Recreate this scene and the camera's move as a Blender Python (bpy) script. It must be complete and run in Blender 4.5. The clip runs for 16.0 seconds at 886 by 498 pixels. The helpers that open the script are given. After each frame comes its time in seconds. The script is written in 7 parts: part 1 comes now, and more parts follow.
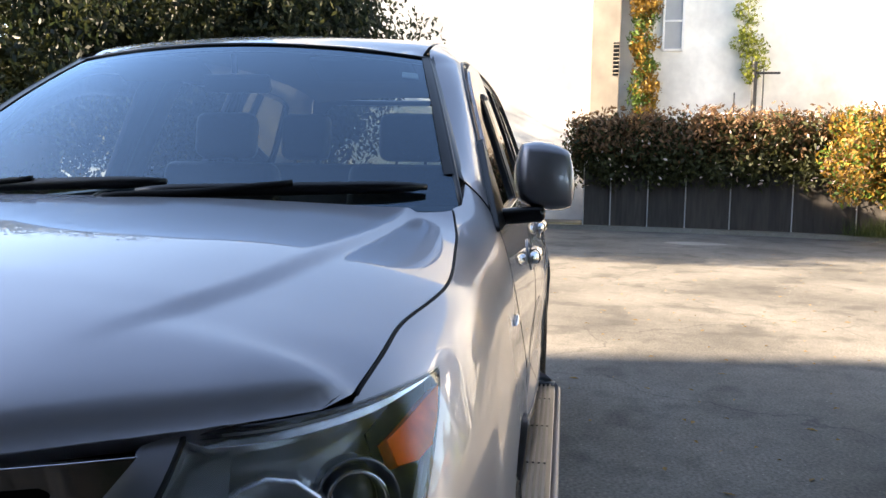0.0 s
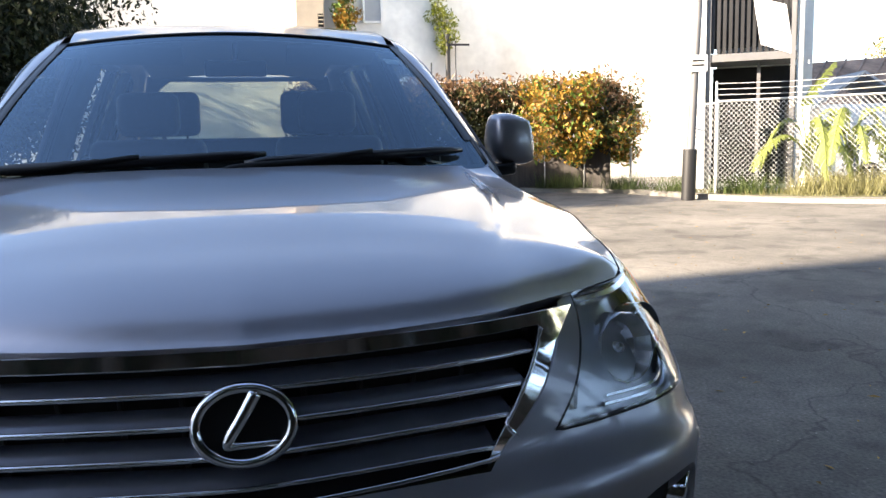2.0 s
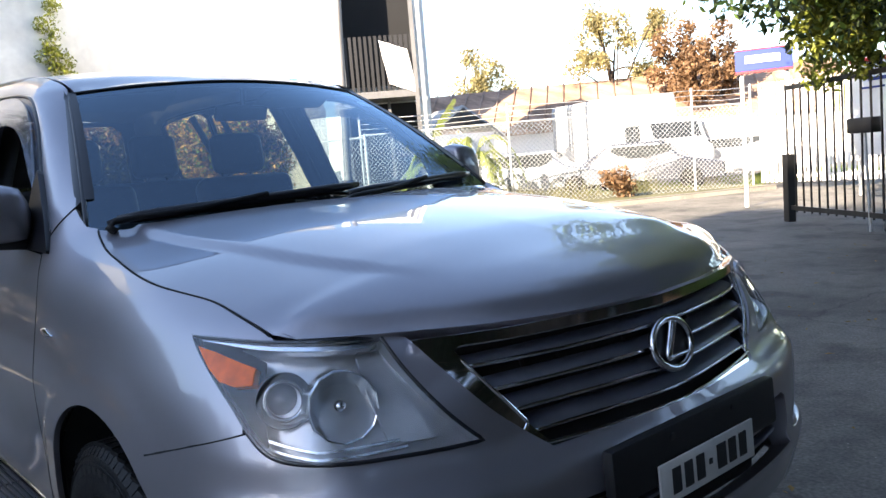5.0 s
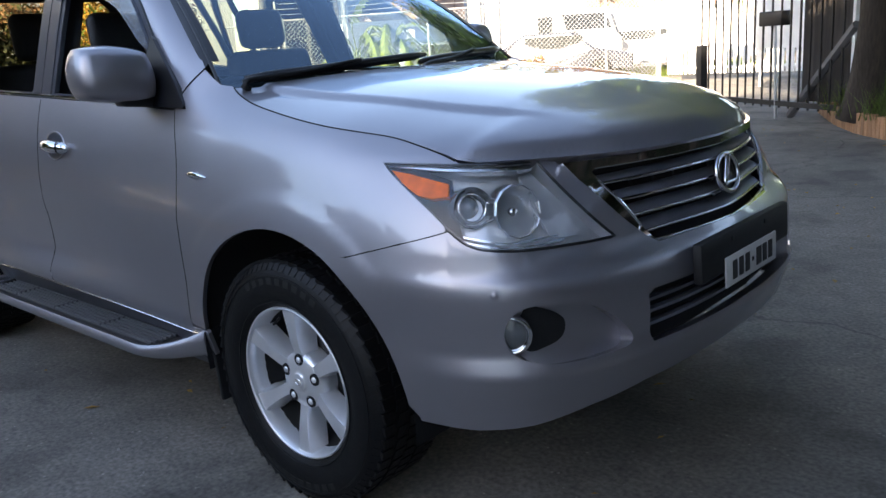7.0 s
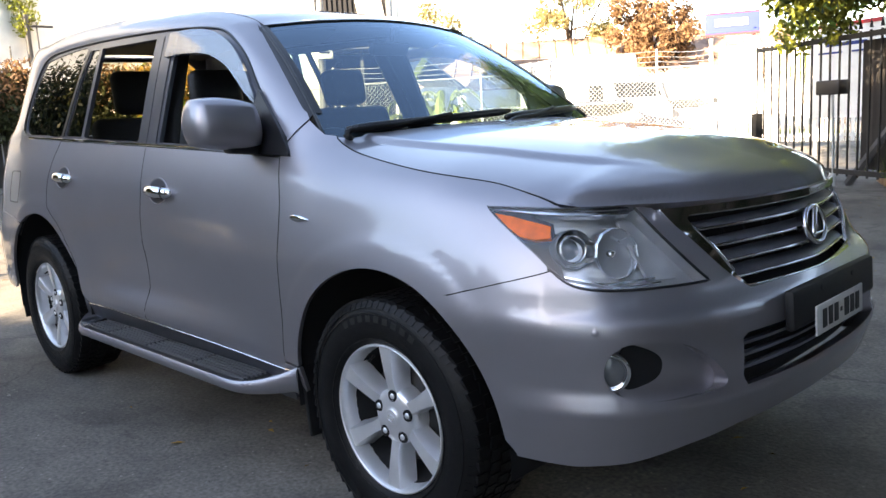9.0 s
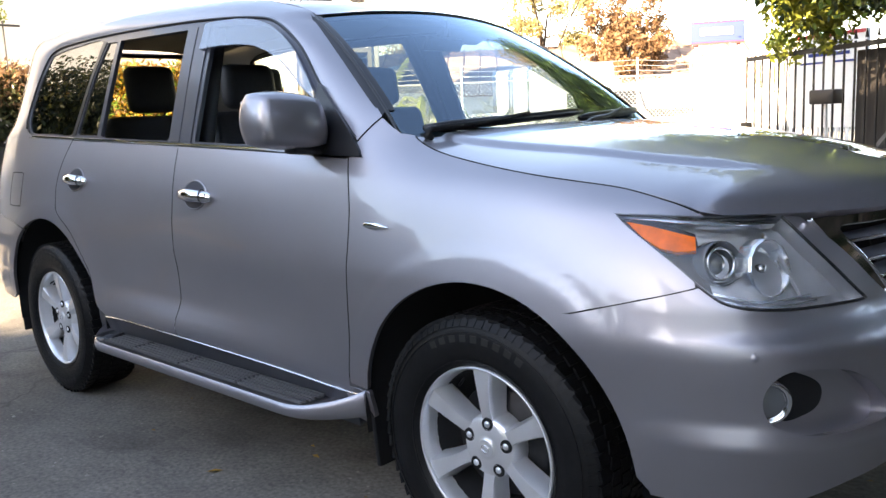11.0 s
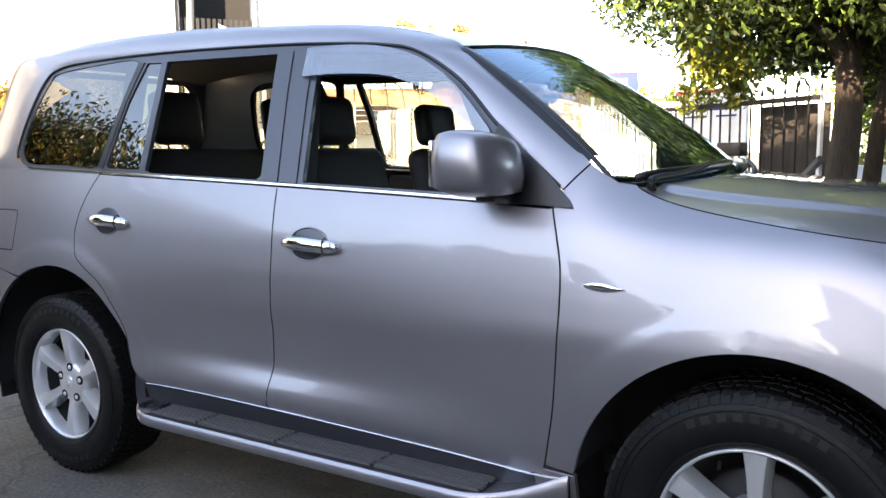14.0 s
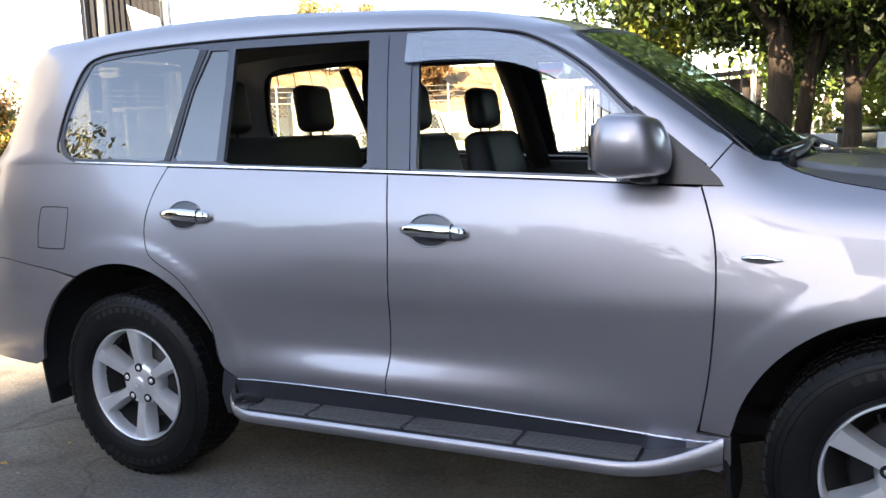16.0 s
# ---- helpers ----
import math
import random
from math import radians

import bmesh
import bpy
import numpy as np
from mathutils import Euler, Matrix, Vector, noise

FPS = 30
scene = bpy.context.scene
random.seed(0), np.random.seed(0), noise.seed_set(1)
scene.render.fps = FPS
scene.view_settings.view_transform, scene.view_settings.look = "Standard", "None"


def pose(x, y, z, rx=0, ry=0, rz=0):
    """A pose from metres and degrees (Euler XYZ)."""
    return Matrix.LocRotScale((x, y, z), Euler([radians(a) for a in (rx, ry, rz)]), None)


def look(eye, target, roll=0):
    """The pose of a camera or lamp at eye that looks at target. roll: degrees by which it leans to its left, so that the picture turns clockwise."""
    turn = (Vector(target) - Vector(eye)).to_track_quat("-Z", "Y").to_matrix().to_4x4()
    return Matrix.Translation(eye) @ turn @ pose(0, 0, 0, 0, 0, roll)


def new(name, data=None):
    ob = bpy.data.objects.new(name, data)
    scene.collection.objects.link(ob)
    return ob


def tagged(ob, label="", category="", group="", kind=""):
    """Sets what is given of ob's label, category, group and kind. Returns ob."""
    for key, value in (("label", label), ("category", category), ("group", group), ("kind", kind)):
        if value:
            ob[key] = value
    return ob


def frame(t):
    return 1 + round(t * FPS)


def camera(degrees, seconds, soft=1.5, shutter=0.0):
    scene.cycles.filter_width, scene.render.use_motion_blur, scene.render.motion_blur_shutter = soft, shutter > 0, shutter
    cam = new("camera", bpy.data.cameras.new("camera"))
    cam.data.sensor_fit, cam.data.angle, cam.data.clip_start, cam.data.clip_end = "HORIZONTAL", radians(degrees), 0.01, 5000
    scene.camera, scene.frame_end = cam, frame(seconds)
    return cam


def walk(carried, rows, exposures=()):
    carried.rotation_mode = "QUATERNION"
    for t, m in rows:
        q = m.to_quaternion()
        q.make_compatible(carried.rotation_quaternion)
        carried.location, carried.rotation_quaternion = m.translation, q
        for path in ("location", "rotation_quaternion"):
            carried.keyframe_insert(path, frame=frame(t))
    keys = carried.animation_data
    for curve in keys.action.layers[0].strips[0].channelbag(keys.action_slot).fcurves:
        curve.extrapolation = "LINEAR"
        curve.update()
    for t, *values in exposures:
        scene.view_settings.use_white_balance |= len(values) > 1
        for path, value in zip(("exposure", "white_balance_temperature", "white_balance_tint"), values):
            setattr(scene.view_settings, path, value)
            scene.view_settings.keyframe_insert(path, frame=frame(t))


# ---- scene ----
cam = camera(57.1, 16.0)
PATH = [
    (0, (1.553, 1.03, 1.354), (-0.418, 0.74, 1.173), 1.0),
    (0.5, (1.735, 0.814, 1.356), (-0.254, 0.691, 1.186), 0.8),
    (1, (2.005, 0.56, 1.386), (0.016, 0.604, 1.175), -0.2),
    (1.5, (2.11, 0.306, 1.357), (0.136, 0.53, 1.131), -1.4),
    (2, (2.14, 0.025, 1.345), (0.209, 0.48, 1.089), -1.3),
    (2.5, (2.209, -0.232, 1.359), (0.332, 0.401, 1.082), -2.3),
    (3, (2.22, -0.486, 1.37), (0.409, 0.309, 1.07), -2.3),
    (3.2, (2.189, -0.596, 1.363), (0.413, 0.271, 1.055), -1.9),
    (5.3, (1.936, -1.645, 1.384), (0.463, -0.312, 1.152), -5.1),
    (5.5, (1.908, -1.724, 1.383), (0.457, -0.374, 1.116), -5.2),
    (6, (1.842, -1.987, 1.386), (0.47, -0.586, 0.992), -4.7),
    (6.5, (1.823, -2.191, 1.382), (0.515, -0.757, 0.899), -3.7),
    (7, (1.921, -2.317, 1.363), (0.609, -0.889, 0.875), -4.0),
    (7.5, (1.95, -2.403, 1.354), (0.615, -0.97, 0.947), -3.6),
    (8, (1.934, -2.476, 1.347), (0.573, -1.048, 1.016), -3.1),
    (8.5, (1.912, -2.518, 1.34), (0.534, -1.106, 1.014), -3.0),
    (9, (1.886, -2.511, 1.331), (0.482, -1.125, 1.003), -3.2),
    (9.5, (1.824, -2.465, 1.338), (0.395, -1.106, 1.002), -3.9),
    (9.7, (1.795, -2.439, 1.335), (0.353, -1.095, 1.0), -4.1),
    (12, (1.085, -2.79, 1.32), (-0.136, -1.237, 1.006), -1.3),
    (12.5, (0.939, -2.855, 1.344), (-0.241, -1.273, 1.02), -1.1),
    (13, (0.755, -2.887, 1.362), (-0.388, -1.275, 1.055), -0.6),
    (13.5, (0.575, -2.895, 1.365), (-0.539, -1.256, 1.094), -0.5),
    (14, (0.384, -2.979, 1.367), (-0.674, -1.298, 1.135), -0.6),
    (14.5, (0.236, -3.05, 1.344), (-0.785, -1.342, 1.145), -0.8),
    (15, (0.094, -3.162, 1.366), (-0.881, -1.432, 1.132), -1.6),
    (15.5, (-0.069, -3.265, 1.381), (-0.989, -1.508, 1.119), -1.9),
    (16, (-0.252, -3.376, 1.402), (-1.093, -1.585, 1.115), -2.1),
]
walk(cam, [(t, look(e, g, r)) for t, e, g, r in PATH], [(0, 2.75, 7900, 13), (3.2, 2.5, 7100, 13), (5.5, 2.6, 7300, 13), (9, 3.2, 8500, 14), (12, 3.4, 8950, 15), (16, 3.3, 8800, 15)])
from mathutils import geometry

# ---- world and sun ----
SUN_EL, SUN_AZ = radians(24), radians(-83)  # the sun stands over the street side (-y)
world = bpy.data.worlds.new("sky")
scene.world = world
world.use_nodes = True
_sky = world.node_tree.nodes.new("ShaderNodeTexSky")
_sky.sky_type = "NISHITA"
_sky.sun_disc = False
_sky.sun_elevation, _sky.sun_rotation = SUN_EL, radians(90) - SUN_AZ
_sky.air_density, _sky.dust_density, _sky.ozone_density = 0.8, 0.25, 1.3
_bg = world.node_tree.nodes["Background"]
_bg.inputs["Strength"].default_value = 0.105
world.node_tree.links.new(_sky.outputs["Color"], _bg.inputs["Color"])
_sun = bpy.data.lights.new("sun", "SUN")
_sun.energy, _sun.angle, _sun.color = 5.0, radians(0.6), (1.0, 0.90, 0.76)
_dir = Vector((math.cos(SUN_EL) * math.cos(SUN_AZ), math.cos(SUN_EL) * math.sin(SUN_AZ), math.sin(SUN_EL)))
new("sun", _sun).matrix_world = look(_dir * 60, (0, 0, 0))


# ---- materials ----
def material(name, colour, rough=0.5, metal=0.0, coat=0.0, coat_rough=0.03, grain=0.0, grain_scale=40.0, stain=0.0, stain_scale=1.2, bump=0.0, bump_scale=80.0,
             random=0.0, island=False, spec=0.5, coat_ior=1.5, emit=None, emit_strength=1.0, trans=0.0, stretch=(1, 1, 1)):
    """A surface with grain and stains at two scales, relief, and a shift of tone from piece to piece."""
    m = bpy.data.materials.new(name)
    m.use_nodes = True
    n, l = m.node_tree.nodes, m.node_tree.links
    p = n["Principled BSDF"]
    p.inputs["Roughness"].default_value, p.inputs["Metallic"].default_value = rough, metal
    p.inputs["Coat Weight"].default_value, p.inputs["Coat Roughness"].default_value = coat, coat_rough
    p.inputs["Specular IOR Level"].default_value, p.inputs["Coat IOR"].default_value = spec, coat_ior
    p.inputs["Base Color"].default_value = (*colour, 1)
    tc = n.new("ShaderNodeTexCoord")
    mp = n.new("ShaderNodeMapping")
    mp.inputs["Scale"].default_value = stretch
    l.new(tc.outputs["Object"], mp.inputs["Vector"])
    out = None

    def scaled(source, amount, socket):
        """Multiplies the tone so far by 1 - amount .. 1 + amount along source."""
        nonlocal out
        r = n.new("ShaderNodeMapRange")
        r.inputs["From Min"].default_value, r.inputs["From Max"].default_value = socket
        r.inputs["To Min"].default_value, r.inputs["To Max"].default_value = 1 - amount, 1 + amount
        l.new(source, r.inputs["Value"])
        x = n.new("ShaderNodeVectorMath")
        x.operation = "SCALE"
        if out is None:
            x.inputs[0].default_value = colour
        else:
            l.new(out, x.inputs[0])
        l.new(r.outputs["Result"], x.inputs["Scale"])
        out = x.outputs["Vector"]

    for amount, scale, detail in ((grain, grain_scale, 5), (stain, stain_scale, 4)):
        if amount:
            t = n.new("ShaderNodeTexNoise")
            t.inputs["Scale"].default_value, t.inputs["Detail"].default_value = scale, detail
            l.new(mp.outputs["Vector"], t.inputs["Vector"])
            scaled(t.outputs["Fac"], amount, (0.3, 0.7))
    if random:
        src = n.new("ShaderNodeNewGeometry").outputs["Random Per Island"] if island else n.new("ShaderNodeObjectInfo").outputs["Random"]
        scaled(src, random, (0, 1))
    if out is not None:
        l.new(out, p.inputs["Base Color"])
    if bump:
        t = n.new("ShaderNodeTexNoise")
        t.inputs["Scale"].default_value, t.inputs["Detail"].default_value = bump_scale, 4
        l.new(mp.outputs["Vector"], t.inputs["Vector"])
        b = n.new("ShaderNodeBump")
        b.inputs["Strength"].default_value, b.inputs["Distance"].default_value = bump, 0.01
        l.new(t.outputs["Fac"], b.inputs["Height"])
        l.new(b.outputs["Normal"], p.inputs["Normal"])
    if emit:
        p.inputs["Emission Color"].default_value = (*emit, 1)
        p.inputs["Emission Strength"].default_value = emit_strength
    if trans:
        p.inputs["Transmission Weight"].default_value = trans
    return m


def pane_material(name, tint, gloss_rough=0.0, front=0.06, dust=0.0, sky_tint=(1, 1, 1)):
    """Thin glass: a tinted see-through sheet with a mirror gloss that grows with the angle."""
    m = bpy.data.materials.new(name)
    m.use_nodes = True
    n, l = m.node_tree.nodes, m.node_tree.links
    n.remove(n["Principled BSDF"])
    a, g, f, x = n.new("ShaderNodeBsdfTransparent"), n.new("ShaderNodeBsdfGlossy"), n.new("ShaderNodeLayerWeight"), n.new("ShaderNodeMixShader")
    a.inputs["Color"].default_value = (*tint, 1)
    # gloss colour paints the blue of the mirrored sky on the windscreen
    g.inputs["Roughness"].default_value, g.inputs["Color"].default_value = gloss_rough, (*sky_tint, 1)
    f.inputs["Blend"].default_value = 0.5
    p, k = n.new("ShaderNodeMath"), n.new("ShaderNodeMapRange")
    p.operation = "POWER"
    p.inputs[1].default_value = 4.0
    k.inputs["To Min"].default_value, k.inputs["To Max"].default_value = front, 0.95
    l.new(f.outputs["Facing"], p.inputs[0]), l.new(p.outputs[0], k.inputs["Value"])
    l.new(k.outputs["Result"], x.inputs[0]), l.new(a.outputs[0], x.inputs[1]), l.new(g.outputs[0], x.inputs[2])
    last = x
    if dust:
        # a thin uneven bluish film: dust, with sky haze painted in
        d, y, t, r = n.new("ShaderNodeBsdfDiffuse"), n.new("ShaderNodeMixShader"), n.new("ShaderNodeTexNoise"), n.new("ShaderNodeMapRange")
        d.inputs["Color"].default_value = (0.45, 0.58, 0.80, 1)
        t.inputs["Scale"].default_value, t.inputs["Detail"].default_value = 3.0, 5
        r.inputs["From Min"].default_value, r.inputs["From Max"].default_value = 0.3, 0.7
        r.inputs["To Min"].default_value, r.inputs["To Max"].default_value = dust * 0.6, dust * 1.4
        l.new(t.outputs["Fac"], r.inputs["Value"]), l.new(r.outputs["Result"], y.inputs[0])
        l.new(x.outputs[0], y.inputs[1]), l.new(d.outputs[0], y.inputs[2])
        last = y
    l.new(last.outputs[0], n["Material Output"].inputs["Surface"])
    return m


PAINT = material("silver_grey_paint", (0.332, 0.320, 0.348), rough=0.41, metal=0.82, coat=1.0, coat_rough=0.02, coat_ior=1.57, stain=0.03, stain_scale=3)
CHROME = material("chrome", (0.86, 0.86, 0.87), rough=0.07, metal=1.0, stain=0.05, stain_scale=8)
DARK = material("black_plastic", (0.012, 0.012, 0.013), rough=0.5, spec=0.3, grain=0.15, grain_scale=300, bump=0.12, bump_scale=600)
SATIN = material("satin_black_trim", (0.012, 0.012, 0.014), rough=0.28, stain=0.2, stain_scale=9)
# charcoal pillar film, which also paints the shade on handle cups and sills
PILLAR_AND_SHADE = material("charcoal_film_and_shade", (0.06, 0.063, 0.078), rough=0.3, metal=0.3, coat=0.4, stain=0.08)
# near-black that paints the shade of deep gaps and recesses
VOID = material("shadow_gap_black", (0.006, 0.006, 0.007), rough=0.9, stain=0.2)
GRILLE = material("graphite_grille_paint", (0.15, 0.16, 0.195), rough=0.3, metal=0.45, stain=0.12, stain_scale=12)
RUBBER = material("tyre_rubber", (0.0075, 0.0075, 0.008), rough=0.42, grain=0.3, grain_scale=60, stain=0.25, stain_scale=6, bump=0.2, bump_scale=300, spec=0.2)
TREAD = material("step_tread_rubber", (0.10, 0.10, 0.105), rough=0.3, grain=0.2, grain_scale=200)
ALLOY = material("silver_alloy", (0.76, 0.76, 0.775), rough=0.28, metal=0.62, coat=0.4, stain=0.07, stain_scale=10)
# metal darkened to paint the shade it stands in
ALLOY_DARK = material("shade_darkened_metal", (0.025, 0.025, 0.027), rough=0.5, metal=0.6, stain=0.3, stain_scale=15)
AMBER = material("amber_lens", (0.92, 0.145, 0.003), rough=0.2, coat=0.15, stain=0.15, stain_scale=30)
LAMP_BOWL = material("lamp_reflector", (0.90, 0.91, 0.93), rough=0.24, metal=1.0, stain=0.08, stain_scale=20)
LAMP_BED = material("lamp_housing_grey", (0.60, 0.61, 0.63), rough=0.28, metal=0.5, stain=0.15, stain_scale=14)
SEAT = material("charcoal_seat_leather", (0.03, 0.03, 0.033), rough=0.5, grain=0.2, grain_scale=120, bump=0.2, bump_scale=250)
CABIN = material("grey_cabin_trim", (0.06, 0.06, 0.064), rough=0.65, stain=0.1, bump=0.1, bump_scale=400)
LINING = material("grey_headlining", (0.17, 0.165, 0.155), rough=0.9, stain=0.08)
CLEAR = pane_material("clear_glass", (0.80, 0.87, 0.86), front=0.05)
SCREEN = pane_material("windscreen_glass", (0.56, 0.67, 0.69), front=0.15, dust=0.004, sky_tint=(0.58, 0.80, 1.0))
PALE_TINT = pane_material("light_tinted_glass", (0.60, 0.60, 0.48), front=0.06)
TINTED = pane_material("tinted_glass", (0.08, 0.08, 0.062), front=0.17)
LENS = pane_material("headlamp_cover", (0.96, 0.97, 0.98), 0.01, 0.06, dust=0.006)
VISOR = pane_material("smoked_visor_plastic", (0.40, 0.40, 0.45), 0.06, 0.22, dust=0.15)
SHADED_GLASS = material("projector_glass", (0.10, 0.11, 0.12), rough=0.03, coat=1.0, stain=0.05)
SIDEWALL = material("sidewall_relief", (0.013, 0.013, 0.0135), rough=0.45, stain=0.3, stain_scale=20)
TAIL_RED = material("tail_lamp_red", (0.35, 0.012, 0.01), rough=0.12, coat=1.0, stain=0.1, stain_scale=20)
PLATE = material("white_number_plate", (0.6, 0.6, 0.58), rough=0.35, stain=0.06, stain_scale=30)
INK = material("plate_black_ink", (0.015, 0.015, 0.015), rough=0.5, stain=0.1)
MIRROR_GLASS = material("mirror_glass", (0.85, 0.86, 0.87), rough=0.01, metal=1.0)


# ---- making objects ----
def raw(name, verts, faces, mat, parent=None, label="", smooth=True, normals=None):
    me = bpy.data.meshes.new(name)
    me.from_pydata([tuple(map(float, v)) for v in verts], [], [tuple(map(int, f)) for f in faces])
    me.materials.append(mat)
    if smooth:
        me.polygons.foreach_set("use_smooth", [True] * len(me.polygons))
    me.update()
    if normals is not None:
        me.normals_split_custom_set_from_vertices([tuple(map(float, q)) for q in normals])
    ob = new(name, me)
    ob.parent = parent
    if label:
        tagged(ob, label)
    return ob


def part(name, bm, mat, parent=None, label="", smooth=None):
    """Links a bmesh as one mesh object; smooth: the angle in degrees up to which edges are rounded off."""
    me = bpy.data.meshes.new(name)
    bmesh.ops.recalc_face_normals(bm, faces=bm.faces)
    if smooth is not None:
        for f in bm.faces:
            f.smooth = True
        for e in bm.edges:
            e.smooth = len(e.link_faces) == 2 and e.calc_face_angle(0) < radians(smooth)
    bm.to_mesh(me)
    bm.free()
    me.materials.append(mat)
    ob = new(name, me)
    ob.parent = parent
    if label:
        tagged(ob, label)
    return ob


def thing(name, label, category, group="", kind="", at=None):
    ob = new(name)
    ob.empty_display_size = 0.2
    if at:
        ob.location = at
    return tagged(ob, label, category, group, kind)


def box(bm, size, m=None, bevel=0.0, segments=2):
    """Adds a box of that size round the origin, moved by m."""
    r = bmesh.ops.create_cube(bm, size=1.0)
    bmesh.ops.scale(bm, vec=size, verts=r["verts"])
    if bevel:
        edges = list({e for v in r["verts"] for e in v.link_edges})
        k = bmesh.ops.bevel(bm, geom=edges, offset=bevel, segments=segments, affect="EDGES", profile=0.5)
        verts = list({v for f in k["faces"] for v in f.verts} | {v for v in r["verts"] if v.is_valid})
    else:
        verts = r["verts"]
    if m is not None:
        bmesh.ops.transform(bm, matrix=m, verts=verts)
    return bm


def rod(bm, a, b, r0, r1=None, n=10):
    """Adds a round bar from a to b."""
    a, b = Vector(a), Vector(b)
    q = (b - a).to_track_quat("Z", "Y").to_matrix().to_4x4()
    bmesh.ops.create_cone(bm, cap_ends=True, segments=n, radius1=r0, radius2=r0 if r1 is None else r1, depth=(b - a).length, matrix=Matrix.Translation((a + b) / 2) @ q)
    return bm


def tube(points, radius, n=8, flat=1.0, closed=False, up=(0, 0, 1)):
    """Vertices and faces of a tube along points; radius a number or one a point; flat squashes it along up."""
    p = np.asarray(points, float)
    k = len(p)
    r = np.broadcast_to(np.asarray(radius, float), (k,))
    v, f = [], []
    for i in range(k):
        t = p[(i + 1) % k] - p[i - 1] if closed else p[min(i + 1, k - 1)] - p[max(i - 1, 0)]
        t = t / (np.linalg.norm(t) + 1e-12)
        a = np.cross(t, up)
        a = a / (np.linalg.norm(a) + 1e-12)
        b = np.cross(a, t)
        for j in range(n):
            w = 2 * math.pi * j / n
            v.append(p[i] + r[i] * (a * math.cos(w) + b * math.sin(w) * flat))
    for i in range(k if closed else k - 1):
        for j in range(n):
            f.append((i * n + j, i * n + (j + 1) % n, (i + 1) % k * n + (j + 1) % n, (i + 1) % k * n + j))
    if not closed:
        f += [tuple(range(n))[::-1], tuple(range((k - 1) * n, k * n))]
    return v, f


def spun(profile, n, axis="y", close=False):
    """A turned body: profile of (radius, height along the axis)."""
    v, f = [], []
    k = len(profile)
    for i in range(n):
        a = 2 * math.pi * i / n
        for r, h in profile:
            v.append((r * math.cos(a), h, r * math.sin(a)) if axis == "y" else (r * math.cos(a), r * math.sin(a), h))
    for i in range(n):
        for j in range(k if close else k - 1):
            f.append((i * k + j, i * k + (j + 1) % k, (i + 1) % n * k + (j + 1) % k, (i + 1) % n * k + j))
    return v, f


def inside(poly, pts):
    """Which of pts lie in the polygon."""
    x, y = pts[:, 0], pts[:, 1]
    hit = np.zeros(len(pts), bool)
    a, b = poly, np.roll(poly, -1, 0)
    for (x0, y0), (x1, y1) in zip(a, b):
        c = (y0 > y) != (y1 > y)
        hit ^= c & (x < (x1 - x0) * (y - y0) / (y1 - y0 + 1e-15) + x0)
    return hit


def dense(poly, step):
    """The closed outline with points no further apart than step."""
    out = []
    for a, b in zip(poly, np.roll(poly, -1, 0)):
        n = max(1, int(math.ceil(np.linalg.norm(b - a) / step)))
        out += [a + (b - a) * i / n for i in range(n)]
    return np.array(out)


MIDDLE = np.array((-1.5, 0.0, 0.95))


def normals_of(fn, uv, e=0.018):
    du = fn(uv + (e, 0)) - fn(uv - (e, 0))
    dv = fn(uv + (0, e)) - fn(uv - (0, e))
    n = np.cross(du, dv)
    n /= np.linalg.norm(n, axis=1)[:, None] + 1e-12
    p = fn(uv) - MIDDLE
    return np.where((n * p).sum(1)[:, None] < 0, -n, n)


def deeper(fn, d):
    """The same surface, d metres further in."""
    return lambda uv: fn(uv) - normals_of(fn, uv) * d


